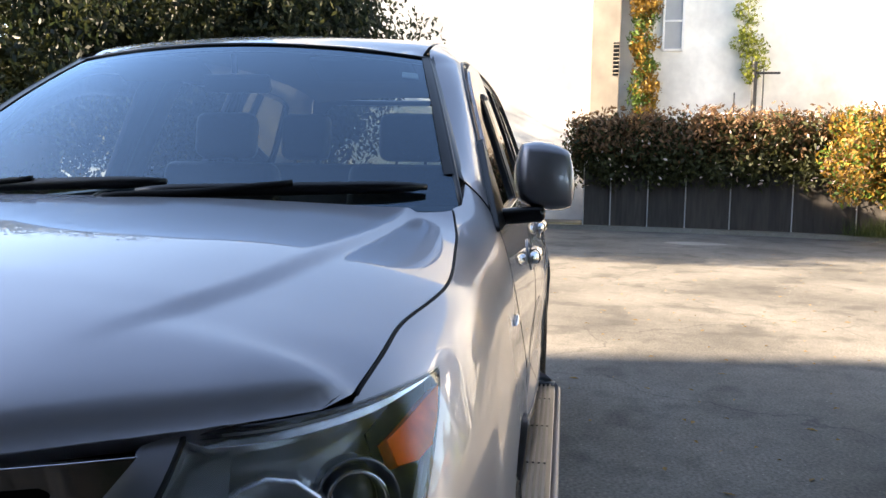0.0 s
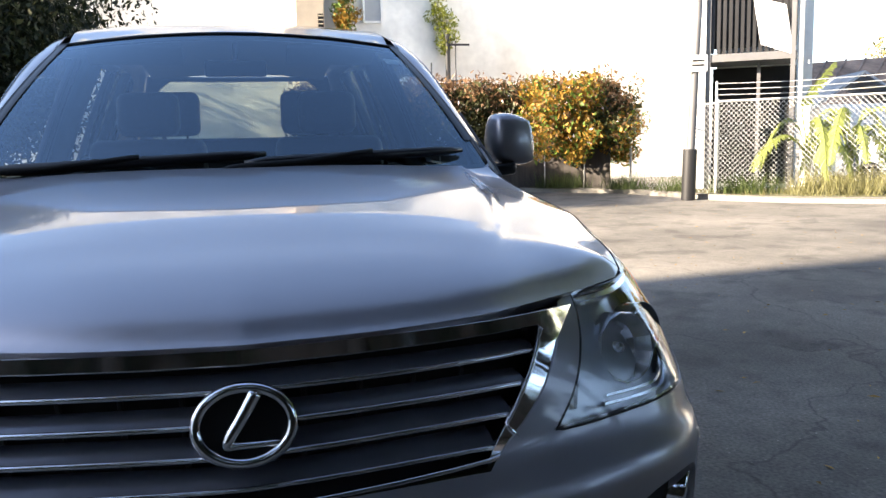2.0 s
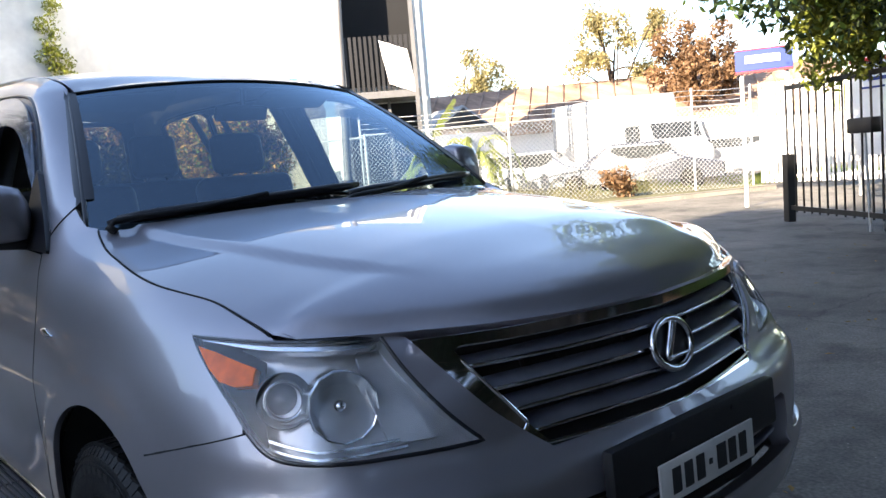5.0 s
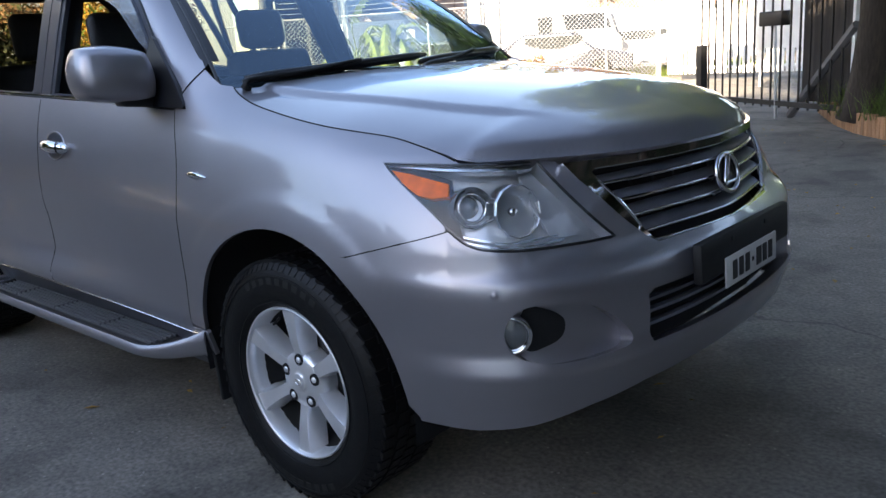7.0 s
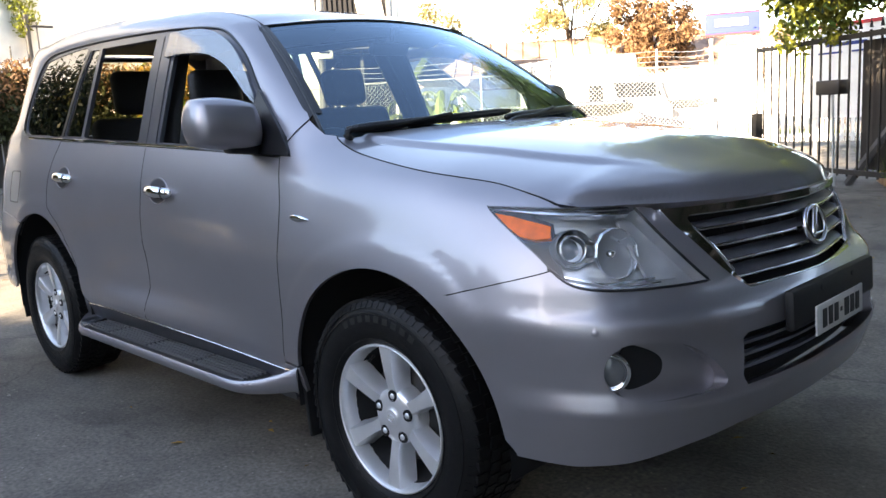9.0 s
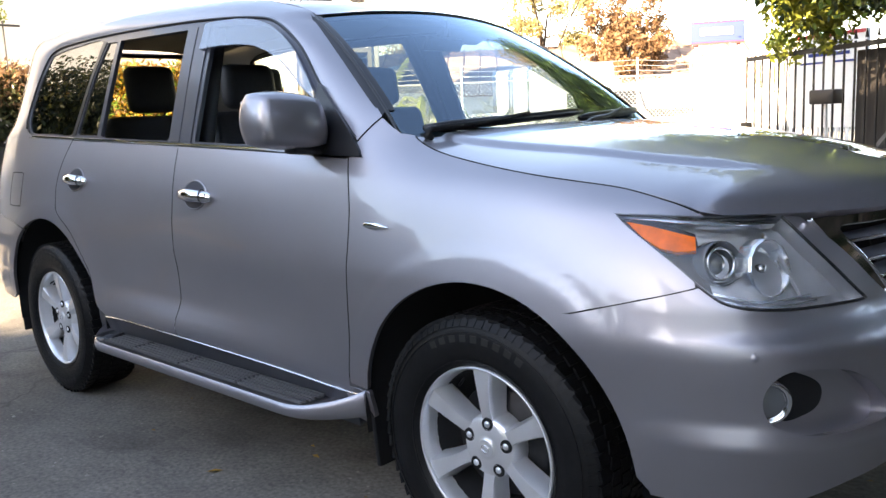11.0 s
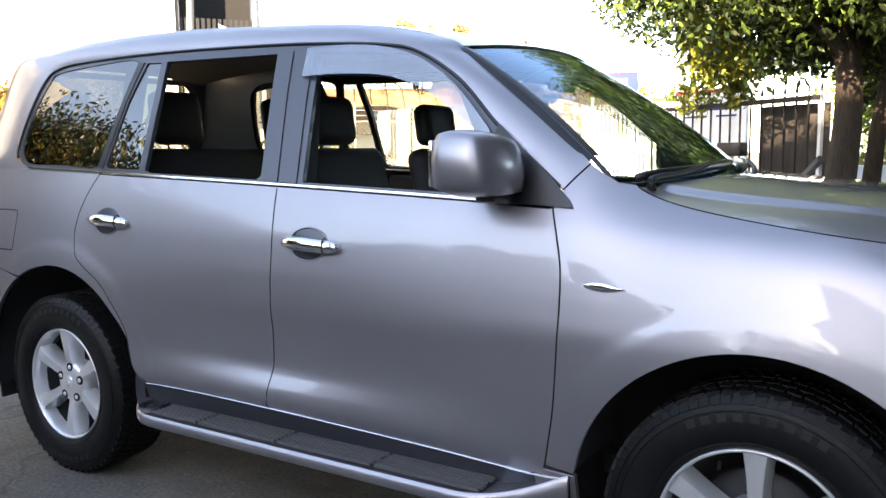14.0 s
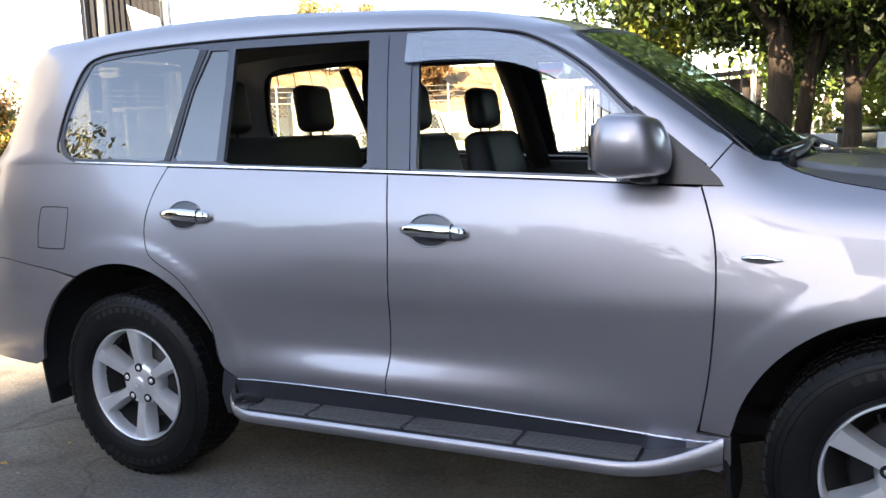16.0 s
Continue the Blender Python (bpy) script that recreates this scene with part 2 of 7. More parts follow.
def panel(name, outline, fn, mat, parent, label="", holes=(), step=0.035, depth=0.016, hole_depth=None, edge=0.02):
    """A curved sheet: the part of the surface fn inside outline (less holes), with turned-in edges."""
    loops = [dense(np.asarray(o, float), edge) for o in (outline, *holes)]
    lo, hi = loops[0].min(0), loops[0].max(0)
    gx, gy = np.meshgrid(np.arange(lo[0] + step / 2, hi[0], step), np.arange(lo[1] + step / 2, hi[1], step), indexing="ij")
    g = np.column_stack([gx.ravel(), gy.ravel()])
    keep = inside(loops[0], g)
    for h in loops[1:]:
        keep &= ~inside(h, g)
    g = g[keep]
    rim = np.concatenate(loops)
    if len(g):
        near = np.min(((g[:, None, :] - rim[None]) ** 2).sum(2), axis=1) if len(g) * len(rim) < 4e6 else np.ones(len(g))
        g = g[near > (step * 0.35) ** 2]
    pts = np.concatenate([rim, g])
    edges, k = [], 0
    for o in loops:
        edges += [(k + i, k + (i + 1) % len(o)) for i in range(len(o))]
        k += len(o)
    v, _, faces, *_ = geometry.delaunay_2d_cdt([Vector(q) for q in pts], edges, [], 0, 1e-6)
    v = np.array([tuple(q) for q in v])
    faces = np.array([f[:3] for f in faces])
    c = v[faces].mean(1)
    ok = inside(loops[0], c)
    for h in loops[1:]:
        ok &= ~inside(h, c)
    faces = faces[ok]
    p, n = fn(v), normals_of(fn, v)
    fl = np.cross(p[faces[:, 1]] - p[faces[:, 0]], p[faces[:, 2]] - p[faces[:, 0]])
    turn = (fl * n[faces[:, 0]]).sum(1) < 0
    faces[turn] = faces[turn][:, ::-1]
    verts, nor, fac = list(p), list(n), [tuple(f) for f in faces]
    for i, o in enumerate(loops):
        d = depth if i == 0 or hole_depth is None else hole_depth
        q, m = fn(o), normals_of(fn, o)
        area = 0.5 * np.sum(o[:, 0] * np.roll(o[:, 1], -1) - np.roll(o[:, 0], -1) * o[:, 1])
        t = np.roll(o, -1, 0) - np.roll(o, 1, 0)
        out = np.column_stack([t[:, 1], -t[:, 0]]) * (np.sign(area) * (1 if i == 0 else -1))
        out /= np.linalg.norm(out, axis=1)[:, None] + 1e-12
        side = fn(o + out * 0.003) - q
        side -= m * (side * m).sum(1)[:, None]
        side *= np.sign(d) / (np.linalg.norm(side, axis=1)[:, None] + 1e-12)
        k, b = len(o), len(verts)
        verts += list(q) + list(q - m * 0.0035 + 0 * side) + list(q - m * d)
        soft = m + side
        nor += list(soft / np.linalg.norm(soft, axis=1)[:, None]) + list(side) + list(side)
        turned = (np.cross(np.roll(q, -1, 0) - q, -m * np.sign(d)) * side).sum() < 0
        for j in range(k):
            for r in (0, 1):
                f4 = (b + r * k + j, b + r * k + (j + 1) % k, b + (r + 1) * k + (j + 1) % k, b + (r + 1) * k + j)
                fac.append(f4[::-1] if turned else f4)
    return raw(name, verts, fac, mat, parent, label, normals=nor)


def strip(name, line, fn, width, height, mat, parent, label="", bulge=0.004):
    """A bar of that width lying on the surface fn along a line of surface coordinates."""
    q = fn(np.asarray(line, float))
    n = normals_of(fn, np.asarray(line, float))
    t = np.gradient(q, axis=0)
    t /= np.linalg.norm(t, axis=1)[:, None] + 1e-12
    s = np.cross(n, t)
    v, f = [], []
    sec = [(-0.5, -0.3), (-0.5, 0.6), (-0.32, 1), (0.32, 1), (0.5, 0.6), (0.5, -0.3)]
    for i in range(len(q)):
        v += [q[i] + s[i] * width * a + n[i] * height * b for a, b in sec]
    k = len(sec)
    for i in range(len(q) - 1):
        f += [(i * k + j, i * k + (j + 1) % k, (i + 1) * k + (j + 1) % k, (i + 1) * k + j) for j in range(k)]
    f += [tuple(range(k)), tuple(range((len(q) - 1) * k, len(q) * k))[::-1]]
    return raw(name, v, f, mat, parent, label, smooth=False)


# ---- body surfaces (half widths, positive towards the side) ----
def hermite(xs, ys, x):
    """Smooth curve through the knots (xs, ys), without overshoot; ys may have several columns."""
    xs, ys, x = np.asarray(xs, float), np.asarray(ys, float), np.asarray(x, float)
    d = (ys[1:] - ys[:-1]) / (xs[1:] - xs[:-1]).reshape((-1,) + (1,) * (ys.ndim - 1))
    m = np.zeros_like(ys)
    m[1:-1] = np.where(d[1:] * d[:-1] > 0, 2 * d[1:] * d[:-1] / np.where(d[1:] + d[:-1] == 0, 1, d[1:] + d[:-1]), 0)
    m[0], m[-1] = d[0], d[-1]
    i = np.clip(np.searchsorted(xs, x, side="right") - 1, 0, len(xs) - 2)
    h = xs[i + 1] - xs[i]
    u = np.clip((x - xs[i]) / h, 0, 1)
    if ys.ndim > 1:
        h, u = h[..., None], u[..., None]
    return ((1 + 2 * u) * (1 - u) ** 2 * ys[i] + u * (1 - u) ** 2 * h * m[i] + u * u * (3 - 2 * u) * ys[i + 1] + u * u * (u - 1) * h * m[i + 1])


def spline(pts, n, closed=False):
    """n points a span on a Catmull-Rom curve through pts."""
    p = [np.asarray(q, float) for q in pts]
    k = len(p)
    out = []
    for i in range(k if closed else k - 1):
        a, b, c, d = (p[(i + j) % k] if closed else p[min(max(i + j, 0), k - 1)] for j in (-1, 0, 1, 2))
        for t in np.arange(n) / n:
            out.append(0.5 * (2 * b + (c - a) * t + (2 * a - 5 * b + 4 * c - d) * t * t + (3 * b - a - 3 * c + d) * t ** 3))
    if not closed:
        out.append(p[-1])
    return np.array(out)


# the widest outline of the body in plan, from the nose round the side to the tail: x, half width
PLAN = spline([(1.0, -0.2), (1.005, 0), (1.0, 0.2), (0.972, 0.42), (0.915, 0.63), (0.815, 0.80), (0.66, 0.90), (0.45, 0.945), (0.15, 0.968), (-0.15, 0.966),
               (-0.6, 0.95), (-1.2, 0.943), (-2.1, 0.945), (-2.6, 0.957), (-2.9, 0.968), (-3.2, 0.962), (-3.6, 0.925), (-3.88, 0.83), (-4.0, 0.6), (-4.03, 0.3), (-4.04, 0), (-4.03, -0.3)], 24)[24:-24]
PLAN_S = np.concatenate([[0], np.cumsum(np.hypot(*(PLAN[1:] - PLAN[:-1]).T))])
PLAN_L = PLAN_S[-1]


def s_of_x(x):
    """Way round the plan at which the side reaches x (x at most 0.9)."""
    i = np.argmax(PLAN[:, 0])
    return np.interp(-np.asarray(x, float), -PLAN[i:, 0], PLAN_S[i:])


# inset of the skin from that outline at each height, for stations round the body
Z_KNOTS = [0.22, 0.30, 0.40, 0.52, 0.64, 0.76, 0.85, 0.94, 1.02, 1.09, 1.15, 1.21, 1.28, 1.36]
STATIONS = [
    (0.0, [0.2, 0.1, 0.035, 0.01, 0, 0.006, 0.045, 0.062, 0.082, 0.11, 0.19, 0.32, 0.5, 0.707]),
    (0.40, [0.2, 0.1, 0.035, 0.01, 0, 0.018, 0.075, 0.092, 0.12, 0.162, 0.24, 0.36, 0.5, 0.661]),
    (0.70, [0.17, 0.085, 0.03, 0.01, 0, 0.006, 0.065, 0.112, 0.165, 0.24, 0.32, 0.42, 0.55, 0.7]),
    (0.98, [0.12, 0.055, 0.02, 0.005, 0, -0.008, 0.02, 0.065, 0.12, 0.19, 0.28, 0.38, 0.5, 0.638]),
    (1.25, [0.09, 0.045, 0.02, 0.005, 0, -0.006, 0.01, 0.035, 0.07, 0.115, 0.2, 0.3, 0.42, 0.558]),
    (1.55, [0.07, 0.035, 0.015, 0.005, 0, -0.003, 0.008, 0.028, 0.052, 0.078, 0.12, 0.22, 0.34, 0.478]),
    (1.95, [0.08, 0.05, 0.03, 0.012, 0.004, 0, 0.005, 0.022, 0.042, 0.063, 0.09, 0.145, 0.25, 0.371]),
    (2.25, [0.1, 0.075, 0.05, 0.022, 0.014, 0.006, 0.003, 0.015, 0.03, 0.045, 0.061, 0.084, 0.119, 0.172]),
    (3.4, [0.1, 0.08, 0.042, -0.010, 0.028, 0.022, 0.010, 0.012, 0.022, 0.034, 0.05, 0.07, 0.098, 0.13]),
    (4.4, [0.09, 0.06, 0.035, 0.018, 0.006, 0, 0.004, 0.018, 0.034, 0.05, 0.066, 0.085, 0.11, 0.139]),
    (5.0, [0.08, 0.05, 0.02, 0.006, 0, 0, 0.01, 0.026, 0.042, 0.058, 0.072, 0.09, 0.112, 0.137]),
    (5.5, [0.1, 0.05, 0.02, 0.006, 0, 0, 0.02, 0.04, 0.052, 0.064, 0.078, 0.094, 0.115, 0.139]),
    (6.6, [0.12, 0.06, 0.02, 0.006, 0, 0, 0.03, 0.055, 0.065, 0.075, 0.085, 0.1, 0.12, 0.143])]
_INSET = hermite([a for a, _ in STATIONS], np.array([b for _, b in STATIONS]), np.linspace(0, PLAN_L, 600))


_FINE = hermite(Z_KNOTS, _INSET.T, np.linspace(0.22, 1.36, 420)).T


def skin(uv):
    """Point of the body's lower skin: way round the plan (positive on the right-hand side), height."""
    uv = np.atleast_2d(np.asarray(uv, float))
    s, z = np.abs(uv[:, 0]), uv[:, 1]
    k, m = np.clip(s / PLAN_L * 599, 0, 598.999), np.clip((z - 0.22) / 1.14 * 419, 0, 418.999)
    i, j = k.astype(int), m.astype(int)
    a, b = k - i, m - j
    d = (_FINE[i, j] * (1 - a) + _FINE[i + 1, j] * a) * (1 - b) + (_FINE[i, j + 1] * (1 - a) + _FINE[i + 1, j + 1] * a) * b
    # bumper: a proud lip under the fog lamps and a shoulder below the headlamps
    nose = np.clip((1.22 - s) / 0.25, 0, 1)
    d = d - 0.016 * nose * np.interp(z, [0.44, 0.555, 0.570, 0.592], [0, 1, 1, 0])
    d = d + 0.011 * nose * np.clip((s - 0.40) / 0.12, 0, 1) * np.interp(z, [0.775, 0.792, 0.815, 0.86], [0, 0, 1, 0])
    c = np.stack([np.interp(s, PLAN_S, PLAN[:, q]) for q in (0, 1)], 1)
    # a flat rim stands proud round each wheel opening
    for cx, r0 in ((0.0, 0.488), (-2.86, 0.522)):
        far = np.hypot(c[:, 0] - cx, z - 0.39)
        k = np.clip((r0 + 0.108 - far) / 0.034, 0, 1)
        d = d - 0.0036 * k * k * (3 - 2 * k) * np.clip((s - 1.15) / 0.2, 0, 1)
    e = 0.05
    lo, hi = [np.stack([np.interp(np.abs(s + o), PLAN_S, PLAN[:, q]) * (np.sign(s + o) if q else 1) for q in (0, 1)], 1) for o in (-e, e)]
    t = hi - lo
    t /= np.linalg.norm(t, axis=1)[:, None]
    n = np.stack([t[:, 1], -t[:, 0]], 1)
    p = c - n * d[:, None]
    return np.column_stack([p[:, 0], -p[:, 1] * np.where(uv[:, 0] < 0, -1, 1), z])


# upright section of the cabin side: height, half width
CABIN_Z, CABIN_W = [1.15, 1.22, 1.28, 1.40, 1.55, 1.70, 1.80, 1.9], [0.885, 0.862, 0.842, 0.80, 0.747, 0.688, 0.645, 0.6]


def cabin_side(sign):
    """Surface of the windows and their frames, by x and height; sign -1 is the right-hand side."""
    def fn(uv):
        uv = np.atleast_2d(np.asarray(uv, float))
        w = hermite(CABIN_Z, CABIN_W, np.clip(uv[:, 1], 1.15, 1.9)) - 0.012 * ((uv[:, 0] + 1.9) / 1.3) ** 2
        return np.column_stack([uv[:, 0], sign * w, uv[:, 1]])
    return fn


# bonnet: plan of the front edge, height along the middle, and the cut along the wing
HOOD_FRONT_Y, HOOD_FRONT_X = [0, 0.2, 0.4, 0.575, 0.66, 0.785, 0.9], [0.927, 0.903, 0.843, 0.737, 0.686, 0.581, 0.44]
HOOD_X, HOOD_Z = [-0.5, -0.3, 0.0, 0.3, 0.55, 0.74, 0.850, 0.900, 0.927], [1.297, 1.287, 1.262, 1.231, 1.195, 1.157, 1.119, 1.088, 1.054]
CUT_S, CUT_Z = [1.06, 1.10, 1.17, 1.30, 1.42, 1.70, 1.86, 1.96, 2.03, 2.08], [1.066, 1.081, 1.102, 1.131, 1.147, 1.182, 1.208, 1.230, 1.254, 1.282]


def _hood_rise(px, py):
    return hermite(HOOD_X, HOOD_Z, np.clip(px + (0.927 - hermite(HOOD_FRONT_Y, HOOD_FRONT_X, np.clip(py, 0, 0.9))) * np.clip((px + 0.75) / 1.3, 0, 1), -0.5, 0.927))


# the cut along the wing by x, and how far the bonnet must bend there, evened out
_cs = np.linspace(1.06, 2.08, 66)
_edge = skin(np.column_stack([_cs, hermite(CUT_S, CUT_Z, _cs)]))
_edge = _edge[np.argsort(_edge[:, 0])]
_bx = np.linspace(-0.8, 1.2, 401)
_bw = np.interp(_bx, _edge[:, 0], -_edge[:, 1])
_bend = _hood_rise(_bx, _bw) - np.interp(_bx, _edge[:, 0], _edge[:, 2])
_sharp = _bend
_bend = np.convolve(np.pad(_bend, 12, mode="edge"), np.hanning(25) / np.hanning(25).sum(), mode="valid")
_last = _bend - _sharp


def hood(uv):
    uv = np.atleast_2d(np.asarray(uv, float))
    x, y = uv[:, 0], np.abs(uv[:, 1])
    q = y / np.interp(x, _bx, _bw)
    z = _hood_rise(x, y) - np.interp(x, _bx, _bend) * q ** 3.0 + np.interp(x, _bx, _last) * np.clip(q, 0, 1.02) ** 10
    # raised middle, with a crease on each side that dies out forwards
    yc = hermite([-0.8, -0.4, 0.0, 0.33, 0.55, 0.70, 1.0], [0.70, 0.685, 0.645, 0.585, 0.515, 0.45, 0.40], np.clip(x, -0.8, 1.0))
    k = np.clip((yc - y) / 0.026 + 0.5, 0, 1)
    fade = np.clip((0.70 - x) / 0.22, 0, 1)
    return np.column_stack([x, uv[:, 1], z + 0.012 * k * k * (3 - 2 * k) * fade * fade * (3 - 2 * fade)])


def screen(uv):
    """Windscreen: across (-1 right .. 1 left) and up (0..1)."""
    uv = np.atleast_2d(np.asarray(uv, float))
    u, v = uv[:, 0], uv[:, 1]
    c = 1 - u * u
    b = np.column_stack([-0.410 + 0.15 * c, 0.787 * u, 1.266 + 0.0 * c])
    t = np.column_stack([-1.035 + 0.085 * c, 0.594 * u, 1.718 + 0.036 * c])
    p = b + (t - b) * v[:, None]
    return p + np.array((0.55, 0, 0.8)) * (0.028 * 4 * v * (1 - v))[:, None]


ROOF_X, ROOF_Z = [-3.66, -3.45, -3.1, -2.5, -1.9, -1.5, -1.2, -1.05, -0.93], [1.868, 1.912, 1.932, 1.934, 1.906, 1.868, 1.820, 1.785, 1.750]
EDGE_X, EDGE_Z = [-3.66, -3.35, -3.0, -2.5, -1.9, -1.45, -1.2, -1.1, -1.03], [1.836, 1.876, 1.896, 1.898, 1.870, 1.833, 1.788, 1.755, 1.720]


def roof(uv):
    uv = np.atleast_2d(np.asarray(uv, float))
    x, y = uv[:, 0], uv[:, 1]
    q = np.clip(np.abs(y) / 0.57, 0, 1.2)
    return np.column_stack([x, y, hermite(ROOF_X, ROOF_Z, x) * (1 - q ** 2.2) + hermite(EDGE_X, EDGE_Z, x) * q ** 2.2])


# ---- the car ----
suv = thing("suv", "silver-grey metallic large four-wheel-drive wagon parked on the concrete yard", "car")


def sx(x):
    return float(s_of_x(x))


def line(pts, n=6):
    """Surface line through (x, z) points of the side, as (way, height)."""
    return spline([(sx(x), z) for x, z in pts], n)


def arch(cx, r, a0, a1, n=26, cz=0.39):
    return np.array([(sx(cx + r * math.cos(radians(a))), cz + r * math.sin(radians(a))) for a in np.linspace(a0, a1, n)])


def flip(o):
    return np.asarray(o) * (-1, 1)


def cut(a, b, n=40):
    s = np.linspace(a, b, n)
    return np.column_stack([s, hermite(CUT_S, CUT_Z, s)])


GAP = 0.003
# outlines as (way round the plan, height), for the right-hand side
LAMP_TOP = spline([(1.292, 1.074), (1.20, 1.072), (1.06, 1.066), (0.90, 1.062), (0.725, 1.058)], 8)
LAMP_IN = spline([(0.725, 1.058), (0.675, 0.990), (0.608, 0.915), (0.540, 0.854)], 6)
LAMP_LOW = spline([(0.540, 0.854), (0.70, 0.858), (0.88, 0.866), (0.99, 0.880), (1.06, 0.918), (1.115, 0.956), (1.18, 0.997), (1.25, 1.042), (1.292, 1.074)], 6)
LAMP = np.concatenate([LAMP_TOP[:-1], LAMP_IN[:-1], LAMP_LOW[:-1]])
FRONT_CUT = line([(-0.572, 0.478), (-0.545, 0.64), (-0.530, 0.80), (-0.526, 0.93), (-0.534, 1.05), (-0.556, 1.14), (-0.580, 1.212)])
REAR_CUT = line([(-2.30, 0.478), (-2.375, 0.53), (-2.415, 0.69), (-2.49, 0.80), (-2.56, 0.868), (-2.66, 0.922), (-2.71, 0.962), (-2.734, 1.03), (-2.732, 1.11), (-2.70, 1.21), (-2.652, 1.300)])


def belt(x):
    return 1.212 + (1.318 - 1.212) * np.clip((-0.6 - x) / 2.6, 0, 1) ** 0.85


def joint(uv, fn, parent, radius=0.0028, depth=0.0016):
    """A black tube along the gap between two panels that paints its shade."""
    q = fn(np.asarray(uv, float)) - normals_of(fn, np.asarray(uv, float)) * depth
    return raw("joint_seal", *tube(q, radius, 6), VOID, parent)


def front_end():
    """Bumper, grille, lamps, plate."""
    grille_side = spline([(0.395, 0.815), (0.50, 0.895), (0.585, 0.978), (0.662, 1.049)], 6)
    bump_low = [(1.172, 0.400), (1.0, 0.398), (0.85, 0.412), (0.68, 0.440), (0.5, 0.462), (0.3, 0.470)]
    half = np.concatenate([[(0.0, 0.818)], grille_side, [(0.717, 1.057)], LAMP_IN[1:] - (0.004, 0), LAMP_LOW[1:25] - (0, 0.004),
                           [(1.066, 0.912), (1.2, 0.878), (1.372, 0.832)], arch(0, 0.488, 64, 6, 14), [(1.174, 0.41)], bump_low, [(0.0, 0.472)]])
    full = np.concatenate([half[:-1], flip(half)[::-1][:-1]])
    low = np.array([(-0.49, 0.575), (0.49, 0.575), (0.497, 0.60), (0.495, 0.70), (0.47, 0.712), (-0.47, 0.712), (-0.495, 0.70), (-0.497, 0.60)])
    pocket = spline([(0.905, 0.70), (0.86, 0.733), (0.77, 0.733), (0.68, 0.712), (0.60, 0.655), (0.558, 0.595), (0.64, 0.582), (0.80, 0.582), (0.885, 0.605), (0.915, 0.65)], 5, closed=True)
    bumper = panel("front_bumper", full, skin, PAINT, suv, "painted front bumper wrapping to the wheel arches", holes=[low, pocket, flip(pocket)], step=0.026, depth=0.03, hole_depth=0.05)
    for sgn in (1, -1):
        m = (lambda o: o) if sgn > 0 else flip
        panel("fog_recess", m(pocket * 1.0), deeper(skin, 0.048), PAINT, bumper, depth=0.01)
        # dark patch in the recess beside the fog lamp
        dark = spline([(0.86, 0.715), (0.79, 0.708), (0.745, 0.678), (0.752, 0.634), (0.80, 0.610), (0.87, 0.615)], 5, closed=True)
        panel("fog_bezel", m(dark), deeper(skin, 0.043), DARK, bumper, depth=0.005)
        c = skin([(sgn * 0.900, 0.657)])[0]
        n = normals_of(skin, np.array([(sgn * 0.900, 0.657)]))[0]
        q = Matrix.Translation(Vector(c - n * 0.02)) @ Vector(n).to_track_quat("Y", "Z").to_matrix().to_4x4()
        fog = raw("fog_lamp", *spun([(0.0, -0.02), (0.045, -0.015), (0.052, 0.008), (0.06, 0.014), (0.066, 0.006), (0.066, -0.03)], 28), CHROME, bumper, "round chrome-rimmed fog lamp")
        fog.matrix_local = q @ Matrix.Scale(0.80, 4)
        raw("fog_lens", *spun([(0.0, 0.012), (0.03, 0.009), (0.048, 0.0)], 24), SHADED_GLASS, fog)
        sen = raw("parking_sensor", *spun([(0.0, 0.0014), (0.0085, 0.0012), (0.0095, -0.0002), (0.0105, 0.0014), (0.0125, -0.002)], 18), PAINT, bumper)
        cs = np.array([(sgn * 0.935, 0.768)])
        sen.matrix_local = Matrix.Translation(Vector(skin(cs)[0] - normals_of(skin, cs)[0] * 0.0008)) @ Vector(normals_of(skin, cs)[0]).to_track_quat("Y", "Z").to_matrix().to_4x4()
    # lower intake
    panel("intake_backing", low * (1.02, 1) + (0, 0), deeper(skin, 0.075), VOID, bumper, depth=0.004)
    for z in (0.605, 0.640, 0.675):
        s = np.linspace(-0.49, 0.49, 40)
        strip("intake_bar", np.column_stack([s, s * 0 + z]), deeper(skin, 0.045), 0.012, 0.014, GRILLE, bumper)
    # upper grille
    grille = new("grille")
    grille.parent = suv
    edge = lambda z: float(np.interp(z, grille_side[:, 1], grille_side[:, 0]))
    opening = np.concatenate([grille_side, flip(grille_side)[::-1]])
    panel("grille_backing", opening, deeper(skin, 0.058), VOID, grille, depth=0.004)
    rim_side = spline([(0.392, 0.822), (0.445, 0.880), (0.50, 0.945), (0.556, 1.008), (0.560, 1.020), (0.548, 1.027)], 5)
    mouth = np.concatenate([rim_side, flip(rim_side)[::-1]])
    upright = lambda uv: np.column_stack([skin(np.column_stack([uv[:, 0], np.where(uv[:, 1] > 0.99, 0.99 + 0.25 * (uv[:, 1] - 0.99), uv[:, 1])]))[:, :2], uv[:, 1]])
    panel("grille_surround", opening, deeper(upright, 0.004), CHROME, grille, "wide chrome surround of the grille", holes=[mouth], depth=0.02, hole_depth=0.05)
    bright = spline(np.concatenate([rim_side[::4], flip(rim_side)[::-1][::4]]), 8, closed=True)
    raw("surround_lip", *tube(skin(bright) - normals_of(skin, bright) * 0.004, 0.0042, 6, closed=True), CHROME, grille, "bright rounded lip")
    inner_edge = lambda z: float(np.interp(z, rim_side[:-5, 1], rim_side[:-5, 0]))
